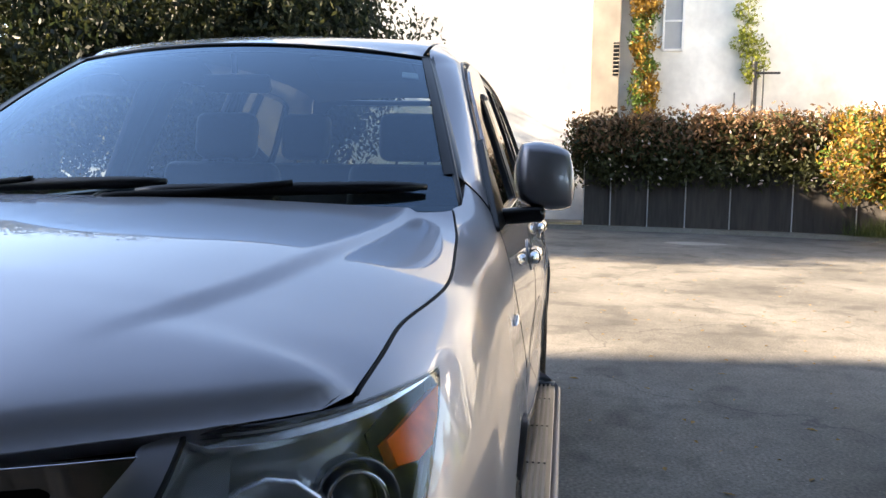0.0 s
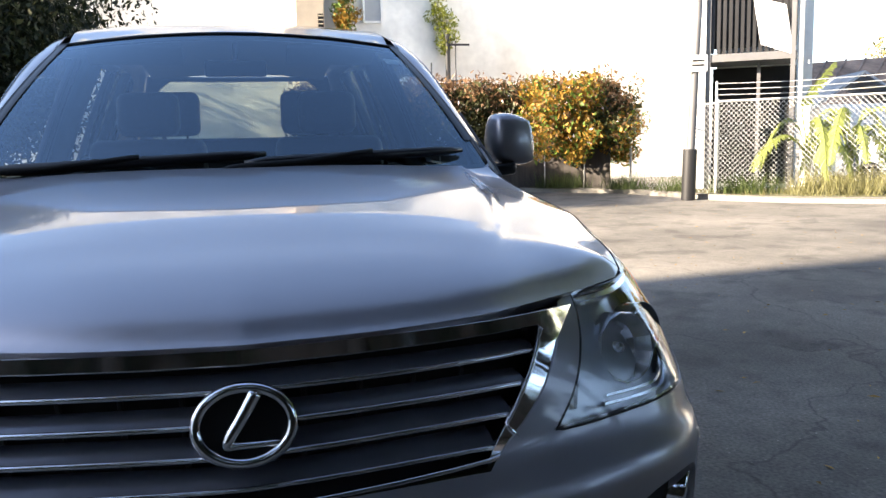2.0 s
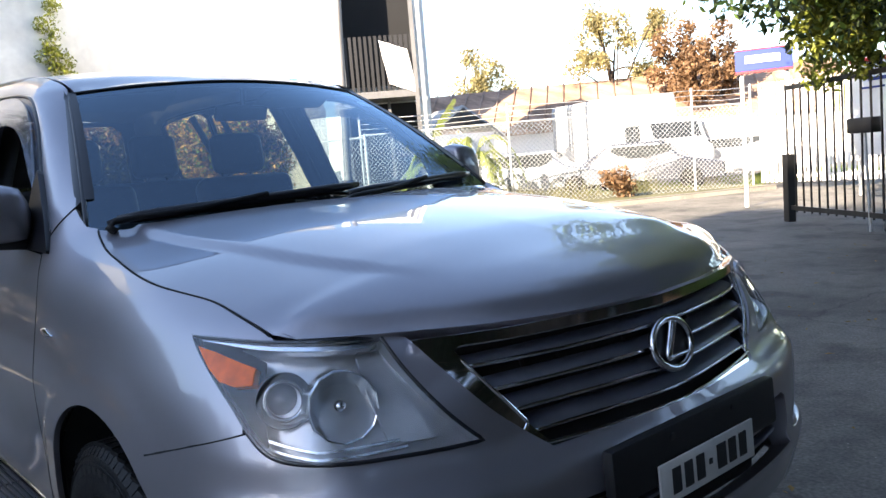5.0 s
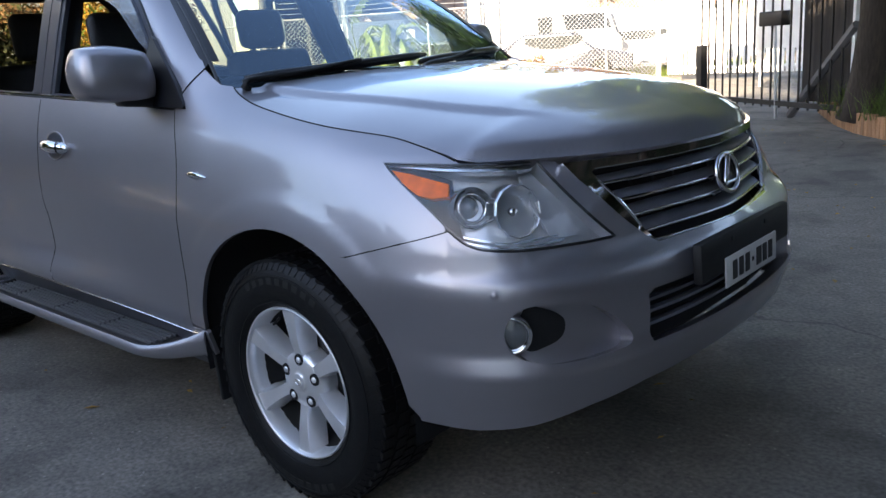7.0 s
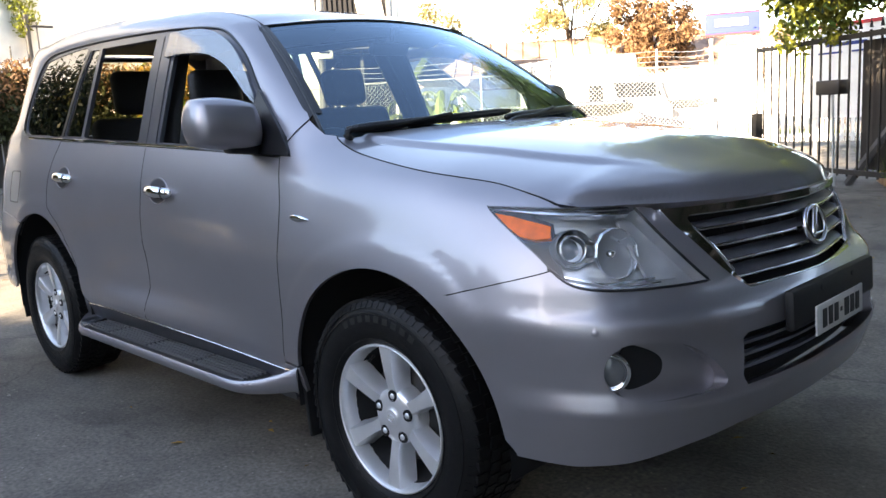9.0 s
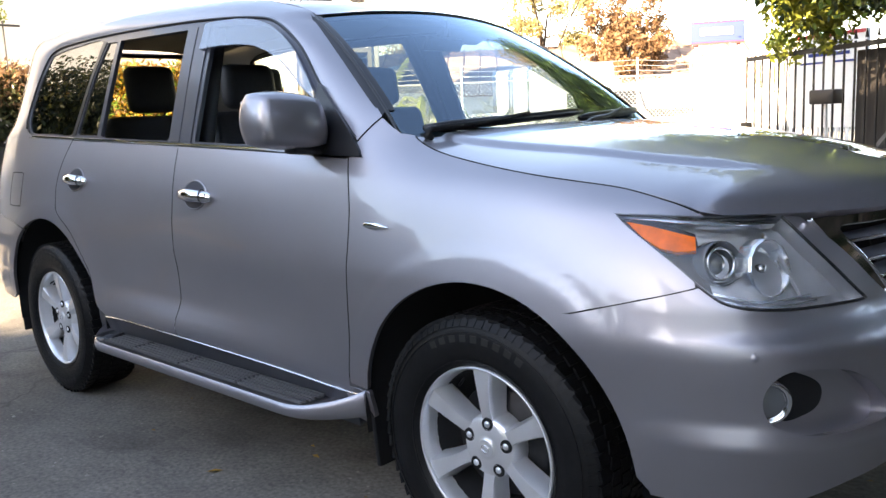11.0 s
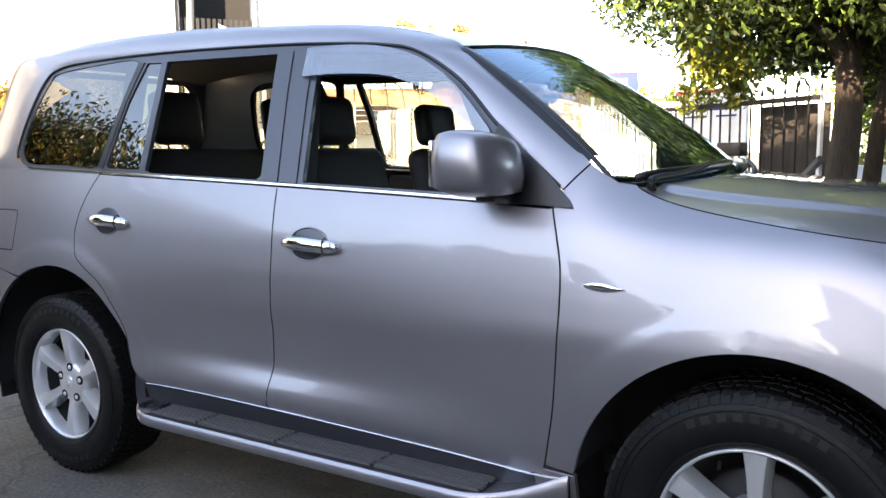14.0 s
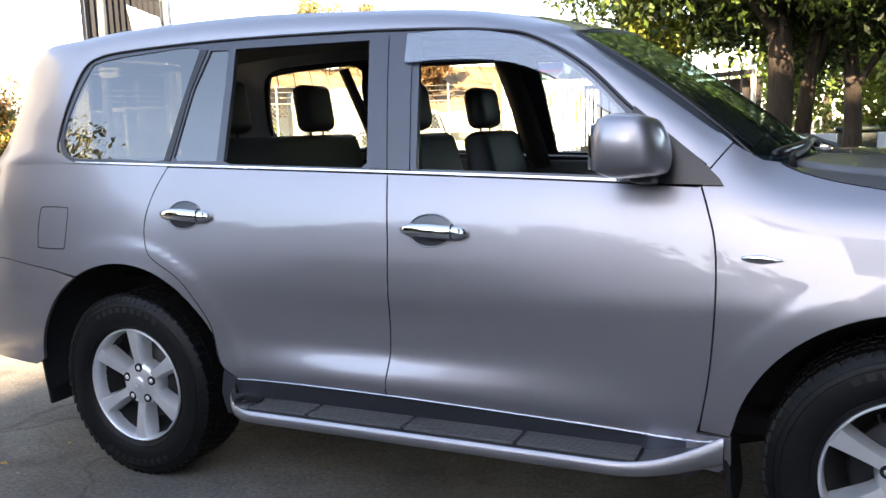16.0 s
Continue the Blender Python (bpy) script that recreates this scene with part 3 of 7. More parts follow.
    for z in (0.846, 0.892, 0.939, 0.988):
        e = inner_edge(z) + 0.006
        s = np.linspace(-e, e, 49)
        v, f = [], []
        for dz, d in ((0.0, 0.014), (0.005, 0.016), (0.017, 0.024), (0.030, 0.042), (0.026, 0.046), (0.0, 0.022)):
            uv = np.column_stack([s, z + dz + 0 * s])
            v += list(deeper(skin, d)(uv))
        for j in range(6):
            f += [(j * 49 + i, j * 49 + i + 1, (j + 1) % 6 * 49 + i + 1, (j + 1) % 6 * 49 + i) for i in range(48)]
        bm = bmesh.new()
        vs = [bm.verts.new(q) for q in v]
        for q in f:
            bm.faces.new([vs[i] for i in q])
        sl = part("slat", bm, GRILLE, grille, "", 30)
        raw("slat_trim", *tube(deeper(skin, 0.012)(np.column_stack([s, z + 0.0005 + 0 * s])), 0.0048, 8), CHROME, sl, "bright chrome edge of the slat")
    for k in range(9):
        s0 = -0.36 + 0.09 * k
        strip("grille_web", np.array([(s0, 0.842), (s0 * 1.05, 0.92), (s0 * 1.1, 1.0)]), deeper(skin, 0.050), 0.008, 0.006, DARK, grille)
    # badge: a chrome oval ring with a slanted bent bar
    badge = new("badge")
    badge.parent = suv
    o = skin([(0, 0.940)])[0] + (0.0, 0, 0)
    tilt = Matrix.Translation(Vector(o)) @ pose(0, 0, 0, 0, -14, 0)
    ring = [(0.004, 0.070 * math.cos(a), 0.055 * math.sin(a)) for a in np.linspace(0, 2 * math.pi, 48, endpoint=False)]
    raw("badge_ring", *tube(ring, 0.0088, 8, closed=True, up=(1, 0, 0)), CHROME, badge, "oval chrome ring").matrix_local = tilt
    raw("badge_field", [(-0.004, 0.067 * math.cos(a), 0.052 * math.sin(a)) for a in np.linspace(0, 2 * math.pi, 40, endpoint=False)], [tuple(range(40))], SATIN, badge).matrix_local = tilt
    hook = spline([(0.004, 0.018, 0.046), (0.004, -0.004, 0.01), (0.004, -0.026, -0.026), (0.004, -0.006, -0.029), (0.004, 0.050, -0.029)], 6)
    raw("badge_bar", *tube(hook, np.interp(np.linspace(0, 1, len(hook)), [0, 0.4, 0.6, 1], [0.0125, 0.0105, 0.007, 0.0045]), 8, up=(1, 0, 0)), CHROME, badge).matrix_local = tilt
    # plate on its black carrier
    bm = bmesh.new()
    box(bm, (0.03, 0.64, 0.115), pose(1.003, 0, 0.742, 0, -3, 0), 0.01)
    for k in (-0.12, 0.12):
        rod(bm, (1.012, k, 0.775), (1.0195, k, 0.775), 0.008)
    part("plate_carrier", bm, DARK, suv, "black plastic number plate carrier", 40)
    bm = bmesh.new()
    box(bm, (0.006, 0.372, 0.088), pose(1.026, 0, 0.688, 0, -2, 0), 0.002)
    plate = part("number_plate", bm, PLATE, suv, "white plate with black unreadable bars", 40)
    for i, (y, w) in enumerate(((0.135, 0.03), (0.09, 0.03), (0.045, 0.036), (0.0, 0.012), (-0.04, 0.03), (-0.085, 0.03), (-0.13, 0.03))):
        bm = bmesh.new()
        box(bm, (0.003, w, 0.054 if i != 3 else 0.012), pose(1.0295, y, 0.688, 0, -2, 0))
        part("plate_bar", bm, INK, plate)


def headlamp(sgn):
    m = (lambda o: np.asarray(o, float)) if sgn > 0 else flip
    lamp = new("headlamp")
    lamp.parent = suv
    panel("lamp_housing", m(LAMP), deeper(skin, 0.052), LAMP_BED, lamp, depth=-0.044, step=0.03)
    panel("lamp_cover", m(LAMP), skin, LENS, lamp, "clear plastic headlamp cover", step=0.025, depth=0.012)
    rim = np.concatenate([LAMP, LAMP[:1]])
    q = skin(m(rim)) - normals_of(skin, m(rim)) * 0.004
    raw("lamp_seal", *tube(q[:-1], 0.0044, 6, closed=True), SATIN, lamp)
    amber = np.array([(1.256, 1.055), (1.20, 1.047), (1.12, 1.030), (1.080, 1.022), (1.074, 0.994), (1.12, 0.990), (1.165, 0.998), (1.205, 1.019)])
    panel("side_marker", m(amber), deeper(skin, -0.0012), AMBER, lamp, "amber side marker", depth=0.02)
    # bright band along the top edge
    band = np.concatenate([LAMP_TOP + (0, -0.004), spline([(0.76, 1.046), (0.88, 1.049), (1.0, 1.052), (1.10, 1.056), (1.20, 1.064)], 5)])
    panel("lamp_top_band", m(band), deeper(skin, 0.010), LAMP_BOWL, lamp, depth=0.02, step=0.02)
    for s, z, r, proj in ((0.985, 0.968, 0.050, True), (0.835, 0.950, 0.066, False)):
        c, n = skin([(sgn * s, z)])[0], normals_of(skin, np.array([(sgn * s, z)]))[0]
        n = n * 0.55 + np.array((0.75, -0.15 * sgn, -0.05))
        n /= np.linalg.norm(n)
        mm = Matrix.Translation(Vector(c - n * 0.048)) @ Vector(n).to_track_quat("Y", "Z").to_matrix().to_4x4()
        bowl = raw("lamp_reflector", *spun([(0.0, -0.04), (r * 0.5, -0.034), (r * 0.8, -0.012), (r, 0.022), (r * 1.04, 0.024), (r * 1.07, 0.018), (r * 1.09, -0.02)], 36 if proj else 13), SHADED_GLASS if proj else LAMP_BOWL, lamp, smooth=proj)
        bowl.matrix_local = mm
        if proj:
            raw("projector_ring", *spun([(r * 0.62, -0.02), (r * 0.66, 0.016), (r * 0.74, 0.022), (r * 0.82, 0.014), (r * 0.84, -0.02)], 32), CHROME, bowl)
            raw("projector_lens", *spun([(0.0, 0.016), (r * 0.3, 0.011), (r * 0.5, -0.002), (r * 0.62, -0.014)], 28), SHADED_GLASS, bowl)
        else:
            raw("bulb_shield", *spun([(0.0, 0.006), (r * 0.16, 0.004), (r * 0.2, -0.01), (r * 0.2, -0.036)], 20), CHROME, bowl)
    # bright mirror in the inner corner, and stepped ribs below the bowls
    panel("inner_reflector", m(np.array([(0.735, 1.040), (0.800, 1.043), (0.775, 0.985), (0.752, 0.925), (0.735, 0.885), (0.630, 0.880), (0.680, 0.960)])), deeper(skin, 0.034), LAMP_BED, lamp, depth=0.01, step=0.03)
    for k in range(2):
        s = np.linspace(0.70 + 0.015 * k, 1.03 - 0.004 * k, 16)
        strip("lamp_rib", m(np.column_stack([s, 0.876 + 0.013 * k + 0.02 * np.clip((s - 0.9) / 0.13, 0, 1)])), deeper(skin, 0.034 + 0.002 * k), 0.007, 0.008, LAMP_BOWL, lamp)


def side_panels(sgn):
    m = (lambda o: np.asarray(o, float)) if sgn > 0 else flip
    y = -1 if sgn > 0 else 1
    g = cabin_side(y)
    # wing
    top = np.concatenate([[(sx(-0.578), 1.216), (sx(-0.556), 1.262), (sx(-0.528), 1.302), (sx(-0.503), 1.334), (sx(-0.458), 1.304), (sx(-0.42), 1.282)], cut(2.068, 1.075)])
    low = np.concatenate([LAMP_TOP[::-1][16:], LAMP_LOW[::-1][1:24] + (0.002, 0.003), [(1.068, 0.915), (1.2, 0.881), (1.374, 0.835)], arch(0.0, 0.488, 62, 168, 22), [(sx(-0.485), 0.47)]])
    wing = np.concatenate([FRONT_CUT + (-GAP, 0), top, low])
    panel("front_wing", m(wing), skin, PAINT, suv, "painted front wing with a raised wheel arch", step=0.020, edge=0.014)
    joint(m(np.concatenate([FRONT_CUT[1:]])), skin, suv)
    joint(m(cut(1.08, 2.06, 60)), skin, suv, 0.0030)
    joint(m(np.array([(1.064, 0.914), (1.2, 0.8795), (1.373, 0.8335)])), skin, suv, 0.0030)
    # badge lamp on the wing
    c = np.array([(sx(-0.402) * sgn, 1.006)])
    q = skin(c)[0] + normals_of(skin, c)[0] * 0.004
    bm = bmesh.new()
    bmesh.ops.create_uvsphere(bm, u_segments=18, v_segments=10, radius=0.5)
    bmesh.ops.scale(bm, vec=(0.118, 0.014, 0.027), verts=bm.verts)
    for q_ in bm.verts:
        q_.co.z *= 1.0 - 0.75 * max(0.0, q_.co.x / 0.059)
    bmesh.ops.transform(bm, matrix=Matrix.Translation(Vector(q)) @ pose(0, 0, 0, 0, 2, 0), verts=bm.verts)
    part("wing_repeater", bm, CHROME, suv, "small teardrop side repeater lamp", 60)
    # doors
    x = np.linspace(-0.59, -1.640, 30)
    fbelt = np.column_stack([s_of_x(x), belt(x) - 0.004])
    bottom = line([(-1.638, 0.484), (-1.3, 0.472), (-0.95, 0.455), (-0.70, 0.440), (-0.625, 0.440), (-0.582, 0.462)], 6)
    bcut = line([(-1.640, 1.25), (-1.620, 1.06), (-1.618, 0.88), (-1.626, 0.66), (-1.638, 0.484)], 6)
    front_door = np.concatenate([FRONT_CUT[2:] + (GAP, 0), fbelt, bcut[1:] - (GAP, 0), bottom[1:]])
    d1 = panel("front_door", m(front_door), skin, PAINT, suv, "painted front door")
    x = np.linspace(-1.644, -2.652, 30)
    rbelt = np.column_stack([s_of_x(x), belt(x) - 0.004])
    rear_door = np.concatenate([(bcut + (GAP, 0))[::-1], rbelt, (REAR_CUT - (GAP, 0))[::-1], line([(-2.30, 0.478), (-2.0, 0.486), (-1.638, 0.484)], 4)[1:-1]])
    joint(m(bcut), skin, suv)
    joint(m(REAR_CUT), skin, suv)
    d2 = panel("rear_door", m(rear_door), skin, PAINT, suv, "painted rear door", step=0.022)
    for d, hx, hz in ((d1, -1.442, 1.066), (d2, -2.525, 1.106)):
        c = np.array([(sx(hx) * sgn, hz)])
        p, n = skin(c)[0], normals_of(skin, c)[0]
        mm = Matrix.Translation(Vector(p)) @ Matrix.LocRotScale(None, Vector(n).to_track_quat("Y", "Z"), None)
        bm = bmesh.new()
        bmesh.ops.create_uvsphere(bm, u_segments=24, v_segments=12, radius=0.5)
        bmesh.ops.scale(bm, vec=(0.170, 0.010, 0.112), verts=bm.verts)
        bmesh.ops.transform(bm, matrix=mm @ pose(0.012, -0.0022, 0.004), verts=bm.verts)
        # charcoal stands for the shade inside the body-coloured cup
        part("handle_cup", bm, PILLAR_AND_SHADE, d, "cup behind the handle, painted dark for its shade", 60)
        lip = [(0.012 + 0.085 * math.cos(q), 0.0005, 0.004 + 0.056 * math.sin(q)) for q in np.linspace(0, 2 * math.pi, 32, endpoint=False)]
        raw("cup_lip", *tube(lip, 0.003, 6, closed=True, up=(0, 1, 0)), PAINT, d).matrix_local = mm
        k = np.linspace(0, 1, 15)
        bar = [(0.118 - 0.245 * t, 0.012 + 0.022 * math.sin(math.pi * min(1, max(0, t * 1.15 - 0.08))), 0.004 * math.cos(t * 3)) for t in k]
        h = raw("door_handle", *tube(bar, np.interp(k, [0, 0.1, 0.5, 0.9, 1], [0.012, 0.022, 0.025, 0.023, 0.012]), 10, flat=0.7, up=(0, 1, 0)), CHROME, d, "chrome grab handle")
        h.matrix_local = mm @ (pose(0, 0, 0) if sgn > 0 else Matrix.Diagonal((-1, 1, 1, 1)))
        # the end of the handle is a separate cap with a lock button
        ring = [(-0.079, 0.024 + 0.0168 * math.cos(a), 0.0243 * math.sin(a)) for a in np.linspace(0, 2 * math.pi, 20, endpoint=False)]
        raw("cap_gap", *tube(ring, 0.0022, 5, closed=True, up=(1, 0, 0)), VOID, h)
        raw("lock_button", *tube([(-0.102, 0.021, 0.001), (-0.102, 0.0295, 0.001)], 0.0075, 12, up=(1, 0, 0)), SATIN, h)
    # sill under the doors, charcoal for the shade on its body paint
    sill = np.concatenate([line([(-0.585, 0.455), (-0.63, 0.434), (-0.95, 0.447), (-1.3, 0.464), (-1.638, 0.476), (-2.0, 0.478), (-2.30, 0.470), (-2.37, 0.50)], 5), [(sx(-2.41), 0.40), (sx(-2.41), 0.30), (sx(-0.60), 0.30)]])
    panel("sill", m(sill), deeper(skin, 0.008), PILLAR_AND_SHADE, suv, depth=0.03)
    foot = np.array([(sx(-0.482), 0.462), (sx(-0.60), 0.462), (sx(-0.612), 0.44), (sx(-0.612), 0.350), (sx(-0.52), 0.338), (sx(-0.482), 0.372)])
    panel("wing_foot", m(foot), skin, PAINT, suv)
    strip("sill_trim", m(line([(-0.50, 0.452), (-0.62, 0.437), (-0.95, 0.452), (-1.3, 0.468), (-1.638, 0.480), (-2.0, 0.482), (-2.30, 0.474)], 8)), deeper(skin, 0.0), 0.0045, 0.004, CHROME, suv)
    # rear quarter
    lid = spline([(-3.368, 0.975), (-3.375, 1.05), (-3.37, 1.12), (-3.355, 1.132), (-3.28, 1.134), (-3.205, 1.132), (-3.192, 1.12), (-3.19, 1.05), (-3.192, 0.975), (-3.205, 0.963), (-3.28, 0.961), (-3.355, 0.963)], 3, closed=True)
    lid = np.column_stack([s_of_x(lid[:, 0]), lid[:, 1]])
    x = np.linspace(-2.652, -3.75, 24)
    quarter = np.concatenate([REAR_CUT[3:] + (GAP, 0), np.column_stack([s_of_x(x), belt(x)]), [(5.72, 1.30), (5.72, 0.906), (sx(-3.6), 0.902), (sx(-3.24), 0.869)], arch(-2.86, 0.522, 118, 26, 24)])
    ringgap = (lid - lid.mean(0)) * 1.05 + lid.mean(0)
    qp = panel("rear_quarter", m(quarter), skin, PAINT, suv, "painted rear quarter panel", holes=[m(ringgap)] if sgn > 0 else [], step=0.022)
    if sgn > 0:
        panel("fuel_flap", m(lid), skin, PAINT, qp, "closed fuel filler flap")
        joint(m(np.concatenate([ringgap, ringgap[:1]]) * 0.5 + np.concatenate([lid, lid[:1]]) * 0.5), skin, suv, 0.0032)
    # black sheet that paints the shade behind the joints, with room for the wheels
    shell = np.concatenate([[(1.0, 0.42), (1.0, 0.85), (1.08, 1.04), (1.4, 1.12), (1.9, 1.20), (sx(-0.5), 1.235), (sx(-1.66), 1.25), (sx(-2.6), 1.26), (sx(-3.7), 1.26), (sx(-3.7), 0.5), (sx(-3.42), 0.5)],
                            arch(-2.86, 0.535, 168, 12, 30), [(sx(-2.34), 0.34), (sx(-0.52), 0.34)], arch(0, 0.50, 172, 8, 30)])
    panel("body_shell", m(shell), deeper(skin, 0.026), VOID, suv, depth=0.003, step=0.06, edge=0.04)
    # black window frame and panes
    arch_in = spline([(-0.560, 1.225), (-0.618, 1.306), (-0.803, 1.450), (-0.968, 1.597), (-1.15, 1.703), (-1.30, 1.738), (-1.55, 1.762), (-1.9, 1.781), (-2.5, 1.797), (-3.0, 1.792), (-3.20, 1.772),
                      (-3.27, 1.72), (-3.315, 1.58), (-3.335, 1.45), (-3.31, 1.372), (-3.24, 1.330), (-3.18, 1.322)], 6)
    x = np.linspace(-3.17, -0.57, 50)
    frame_out = np.concatenate([arch_in, np.column_stack([x, belt(x) + 0.002])])
    win_f = np.concatenate([spline([(-0.78, 1.245), (-0.80, 1.395), (-0.83, 1.435), (-0.975, 1.573), (-1.14, 1.672), (-1.30, 1.712), (-1.585, 1.736)], 5), [(-1.565, 1.60), (-1.535, 1.285), (-1.53, 1.272)],
                            np.column_stack([np.linspace(-1.5, -0.8, 10), belt(np.linspace(-1.5, -0.8, 10)) + 0.018])])
    win_r = np.concatenate([[(-1.792, 1.745), (-2.42, 1.76), (-2.40, 1.60), (-2.385, 1.315)], np.column_stack([np.linspace(-2.35, -1.755, 8), belt(np.linspace(-2.35, -1.755, 8)) + 0.016]), [(-1.733, 1.298), (-1.758, 1.5)]])
    win_s = np.array([(-2.455, 1.758), (-2.548, 1.762), (-2.60, 1.60), (-2.645, 1.335), (-2.63, 1.322), (-2.42, 1.316), (-2.435, 1.6)])
    win_q = spline([(-2.62, 1.775), (-2.9, 1.778), (-3.18, 1.758), (-3.235, 1.72), (-3.29, 1.58), (-3.312, 1.45), (-3.285, 1.38), (-3.21, 1.342), (-2.95, 1.334), (-2.70, 1.326), (-2.665, 1.42), (-2.63, 1.65)], 4, closed=True)
    fr = panel("window_frame", frame_out, g, PILLAR_AND_SHADE, suv, "charcoal window surround", holes=[win_f, win_r, win_s, win_q], depth=0.02, step=0.05, edge=0.03)
    if sgn < 0:
        panel("window_pane", win_r, deeper(g, 0.010), PALE_TINT, fr, "dark tinted glass", depth=0.003, step=0.1)
    panel("window_pane", win_s, deeper(g, 0.006), TINTED if sgn > 0 else PALE_TINT, fr, "dark tinted glass", depth=0.003, step=0.1)
    panel("window_pane", win_q, deeper(g, 0.004), TINTED if sgn > 0 else PALE_TINT, fr, "dark tinted glass", depth=0.003, step=0.1)
    if sgn < 0:
        panel("window_pane", win_f, deeper(g, 0.010), CLEAR, fr, "clear glass", depth=0.003, step=0.1)
    # charcoal strips on the pillars
    for o in ([(-1.610, 1.742), (-1.700, 1.746), (-1.640, 1.274), (-1.558, 1.270)], [(-1.710, 1.748), (-1.784, 1.752), (-1.729, 1.282), (-1.648, 1.275)]):
        panel("pillar_cover", np.array(o), deeper(g, -0.005), PILLAR_AND_SHADE, fr, depth=0.006)
    panel("pillar_cover", np.array([(-2.565, 1.765), (-2.605, 1.768), (-2.692, 1.322), (-2.658, 1.32), (-2.61, 1.60)]), deeper(g, -0.004), SATIN, fr, depth=0.006)
    x = np.linspace(-0.706, -3.2, 60)
    strip("belt_trim", np.column_stack([x, belt(x) + 0.004]), deeper(g, -0.003), 0.011, 0.007, CHROME, suv, "chrome waist strip")
    # smoked visor over the front window
    visor = np.concatenate([spline([(-1.625, 1.745), (-1.45, 1.742), (-1.28, 1.722), (-1.12, 1.672), (-0.965, 1.575), (-0.82, 1.435)], 5), [(-0.80, 1.40)], spline([(-0.885, 1.445), (-1.0, 1.522), (-1.10, 1.575), (-1.25, 1.622), (-1.45, 1.640), (-1.62, 1.640)], 5)])
    panel("rain_visor", visor, deeper(g, -0.022), VISOR, suv, "smoked plastic rain visor over the window", depth=0.02, step=0.04)
    # pillar and roof rail, from the wing over the doors to the tail
    pairs = [((-0.560, 1.266), (-0.505, 0.772, 1.340)), ((-0.618, 1.310), (-0.56, 0.752, 1.383)), ((-0.800, 1.452), (-0.70, 0.708, 1.486)), ((-0.965, 1.601), (-0.87, 0.654, 1.606)),
             ((-1.15, 1.707), (-1.0, 0.612, 1.696)), ((-1.30, 1.742), (-1.09, 0.588, 1.753)), ((-1.55, 1.766), (-1.45, 0.57, 1.833)), ((-1.9, 1.785), (-1.9, 0.57, 1.870)), ((-2.5, 1.801), (-2.5, 0.57, 1.898)),
             ((-3.0, 1.796), (-3.0, 0.57, 1.896)), ((-3.20, 1.776), (-3.35, 0.57, 1.876)), ((-3.275, 1.72), (-3.62, 0.58, 1.836)), ((-3.32, 1.58), (-3.72, 0.63, 1.62)), ((-3.338, 1.45), (-3.79, 0.685, 1.42)), ((-3.32, 1.37), (-3.84, 0.73, 1.32)), ((-3.2, 1.320), (-3.86, 0.745, 1.285))]
    inner = spline([g([a])[0] + (0, y * 0.003, 0) for a, _ in pairs], 8)
    outer = spline([(b[0], y * b[1], b[2]) for _, b in pairs], 8)
    K = 12
    v, f = [], []
    foot_line = skin(m(np.column_stack([s_of_x(np.linspace(-0.558, -0.503, K + 1)), np.linspace(1.264, 1.336, K + 1)])))
    for i, (a, b) in enumerate(zip(inner, outer)):
        mid = (a + b) / 2 + np.array((0, y * 0.030, 0.012)) + np.array((0.015, 0, 0.0)) * (b[0] > -1.0)
        row = [(1 - t) ** 2 * a + 2 * t * (1 - t) * mid + t * t * b for t in np.linspace(0, 1, K + 1)]
        if i == 0:
            settle = foot_line - np.array(row)
        v += [q + settle[j] * (lambda k: k * k * (3 - 2 * k))(max(0, 1 - i / 18)) for j, q in enumerate(row)]
    for i in range(len(inner) - 1):
        for j in range(K):
            q = (i * (K + 1) + j, i * (K + 1) + j + 1, (i + 1) * (K + 1) + j + 1, (i + 1) * (K + 1) + j)
            f.append(q if sgn > 0 else q[::-1])
    raw("roof_rail", v, f, PAINT, suv, "painted windscreen pillar, roof side and tail pillar")
    # black moulding that closes the joint between pillar and windscreen
    tv = np.linspace(0, 1, 60)
    glass = screen(np.column_stack([np.full(60, float(y)), tv]))
    v, f = [], []
    for q in outer[:42]:
        t = np.interp(-q[0], -glass[:, 0], tv)
        rim, lap = screen([(y, t), (y * 0.962, t)]) + normals_of(screen, np.array([(y, t), (y * 0.962, t)])) * [[0.006], [0.003]]
        v += [q + (0, y * 0.012, -0.006), rim, lap]
    for i in range(41):
        for j in range(2):
            q = (i * 3 + j, i * 3 + j + 1, i * 3 + 4 + j, i * 3 + 3 + j)
            f.append(q if sgn > 0 else q[::-1])
    raw("pillar_moulding", v, f, SATIN, suv, "black moulding beside the windscreen")
    raw("drip_seal", *tube(inner[2:-8], 0.006, 6), SATIN, suv)
    # joint between wing and pillar
    raw("pillar_joint", *tube(foot_line, 0.0030, 5), VOID, suv)


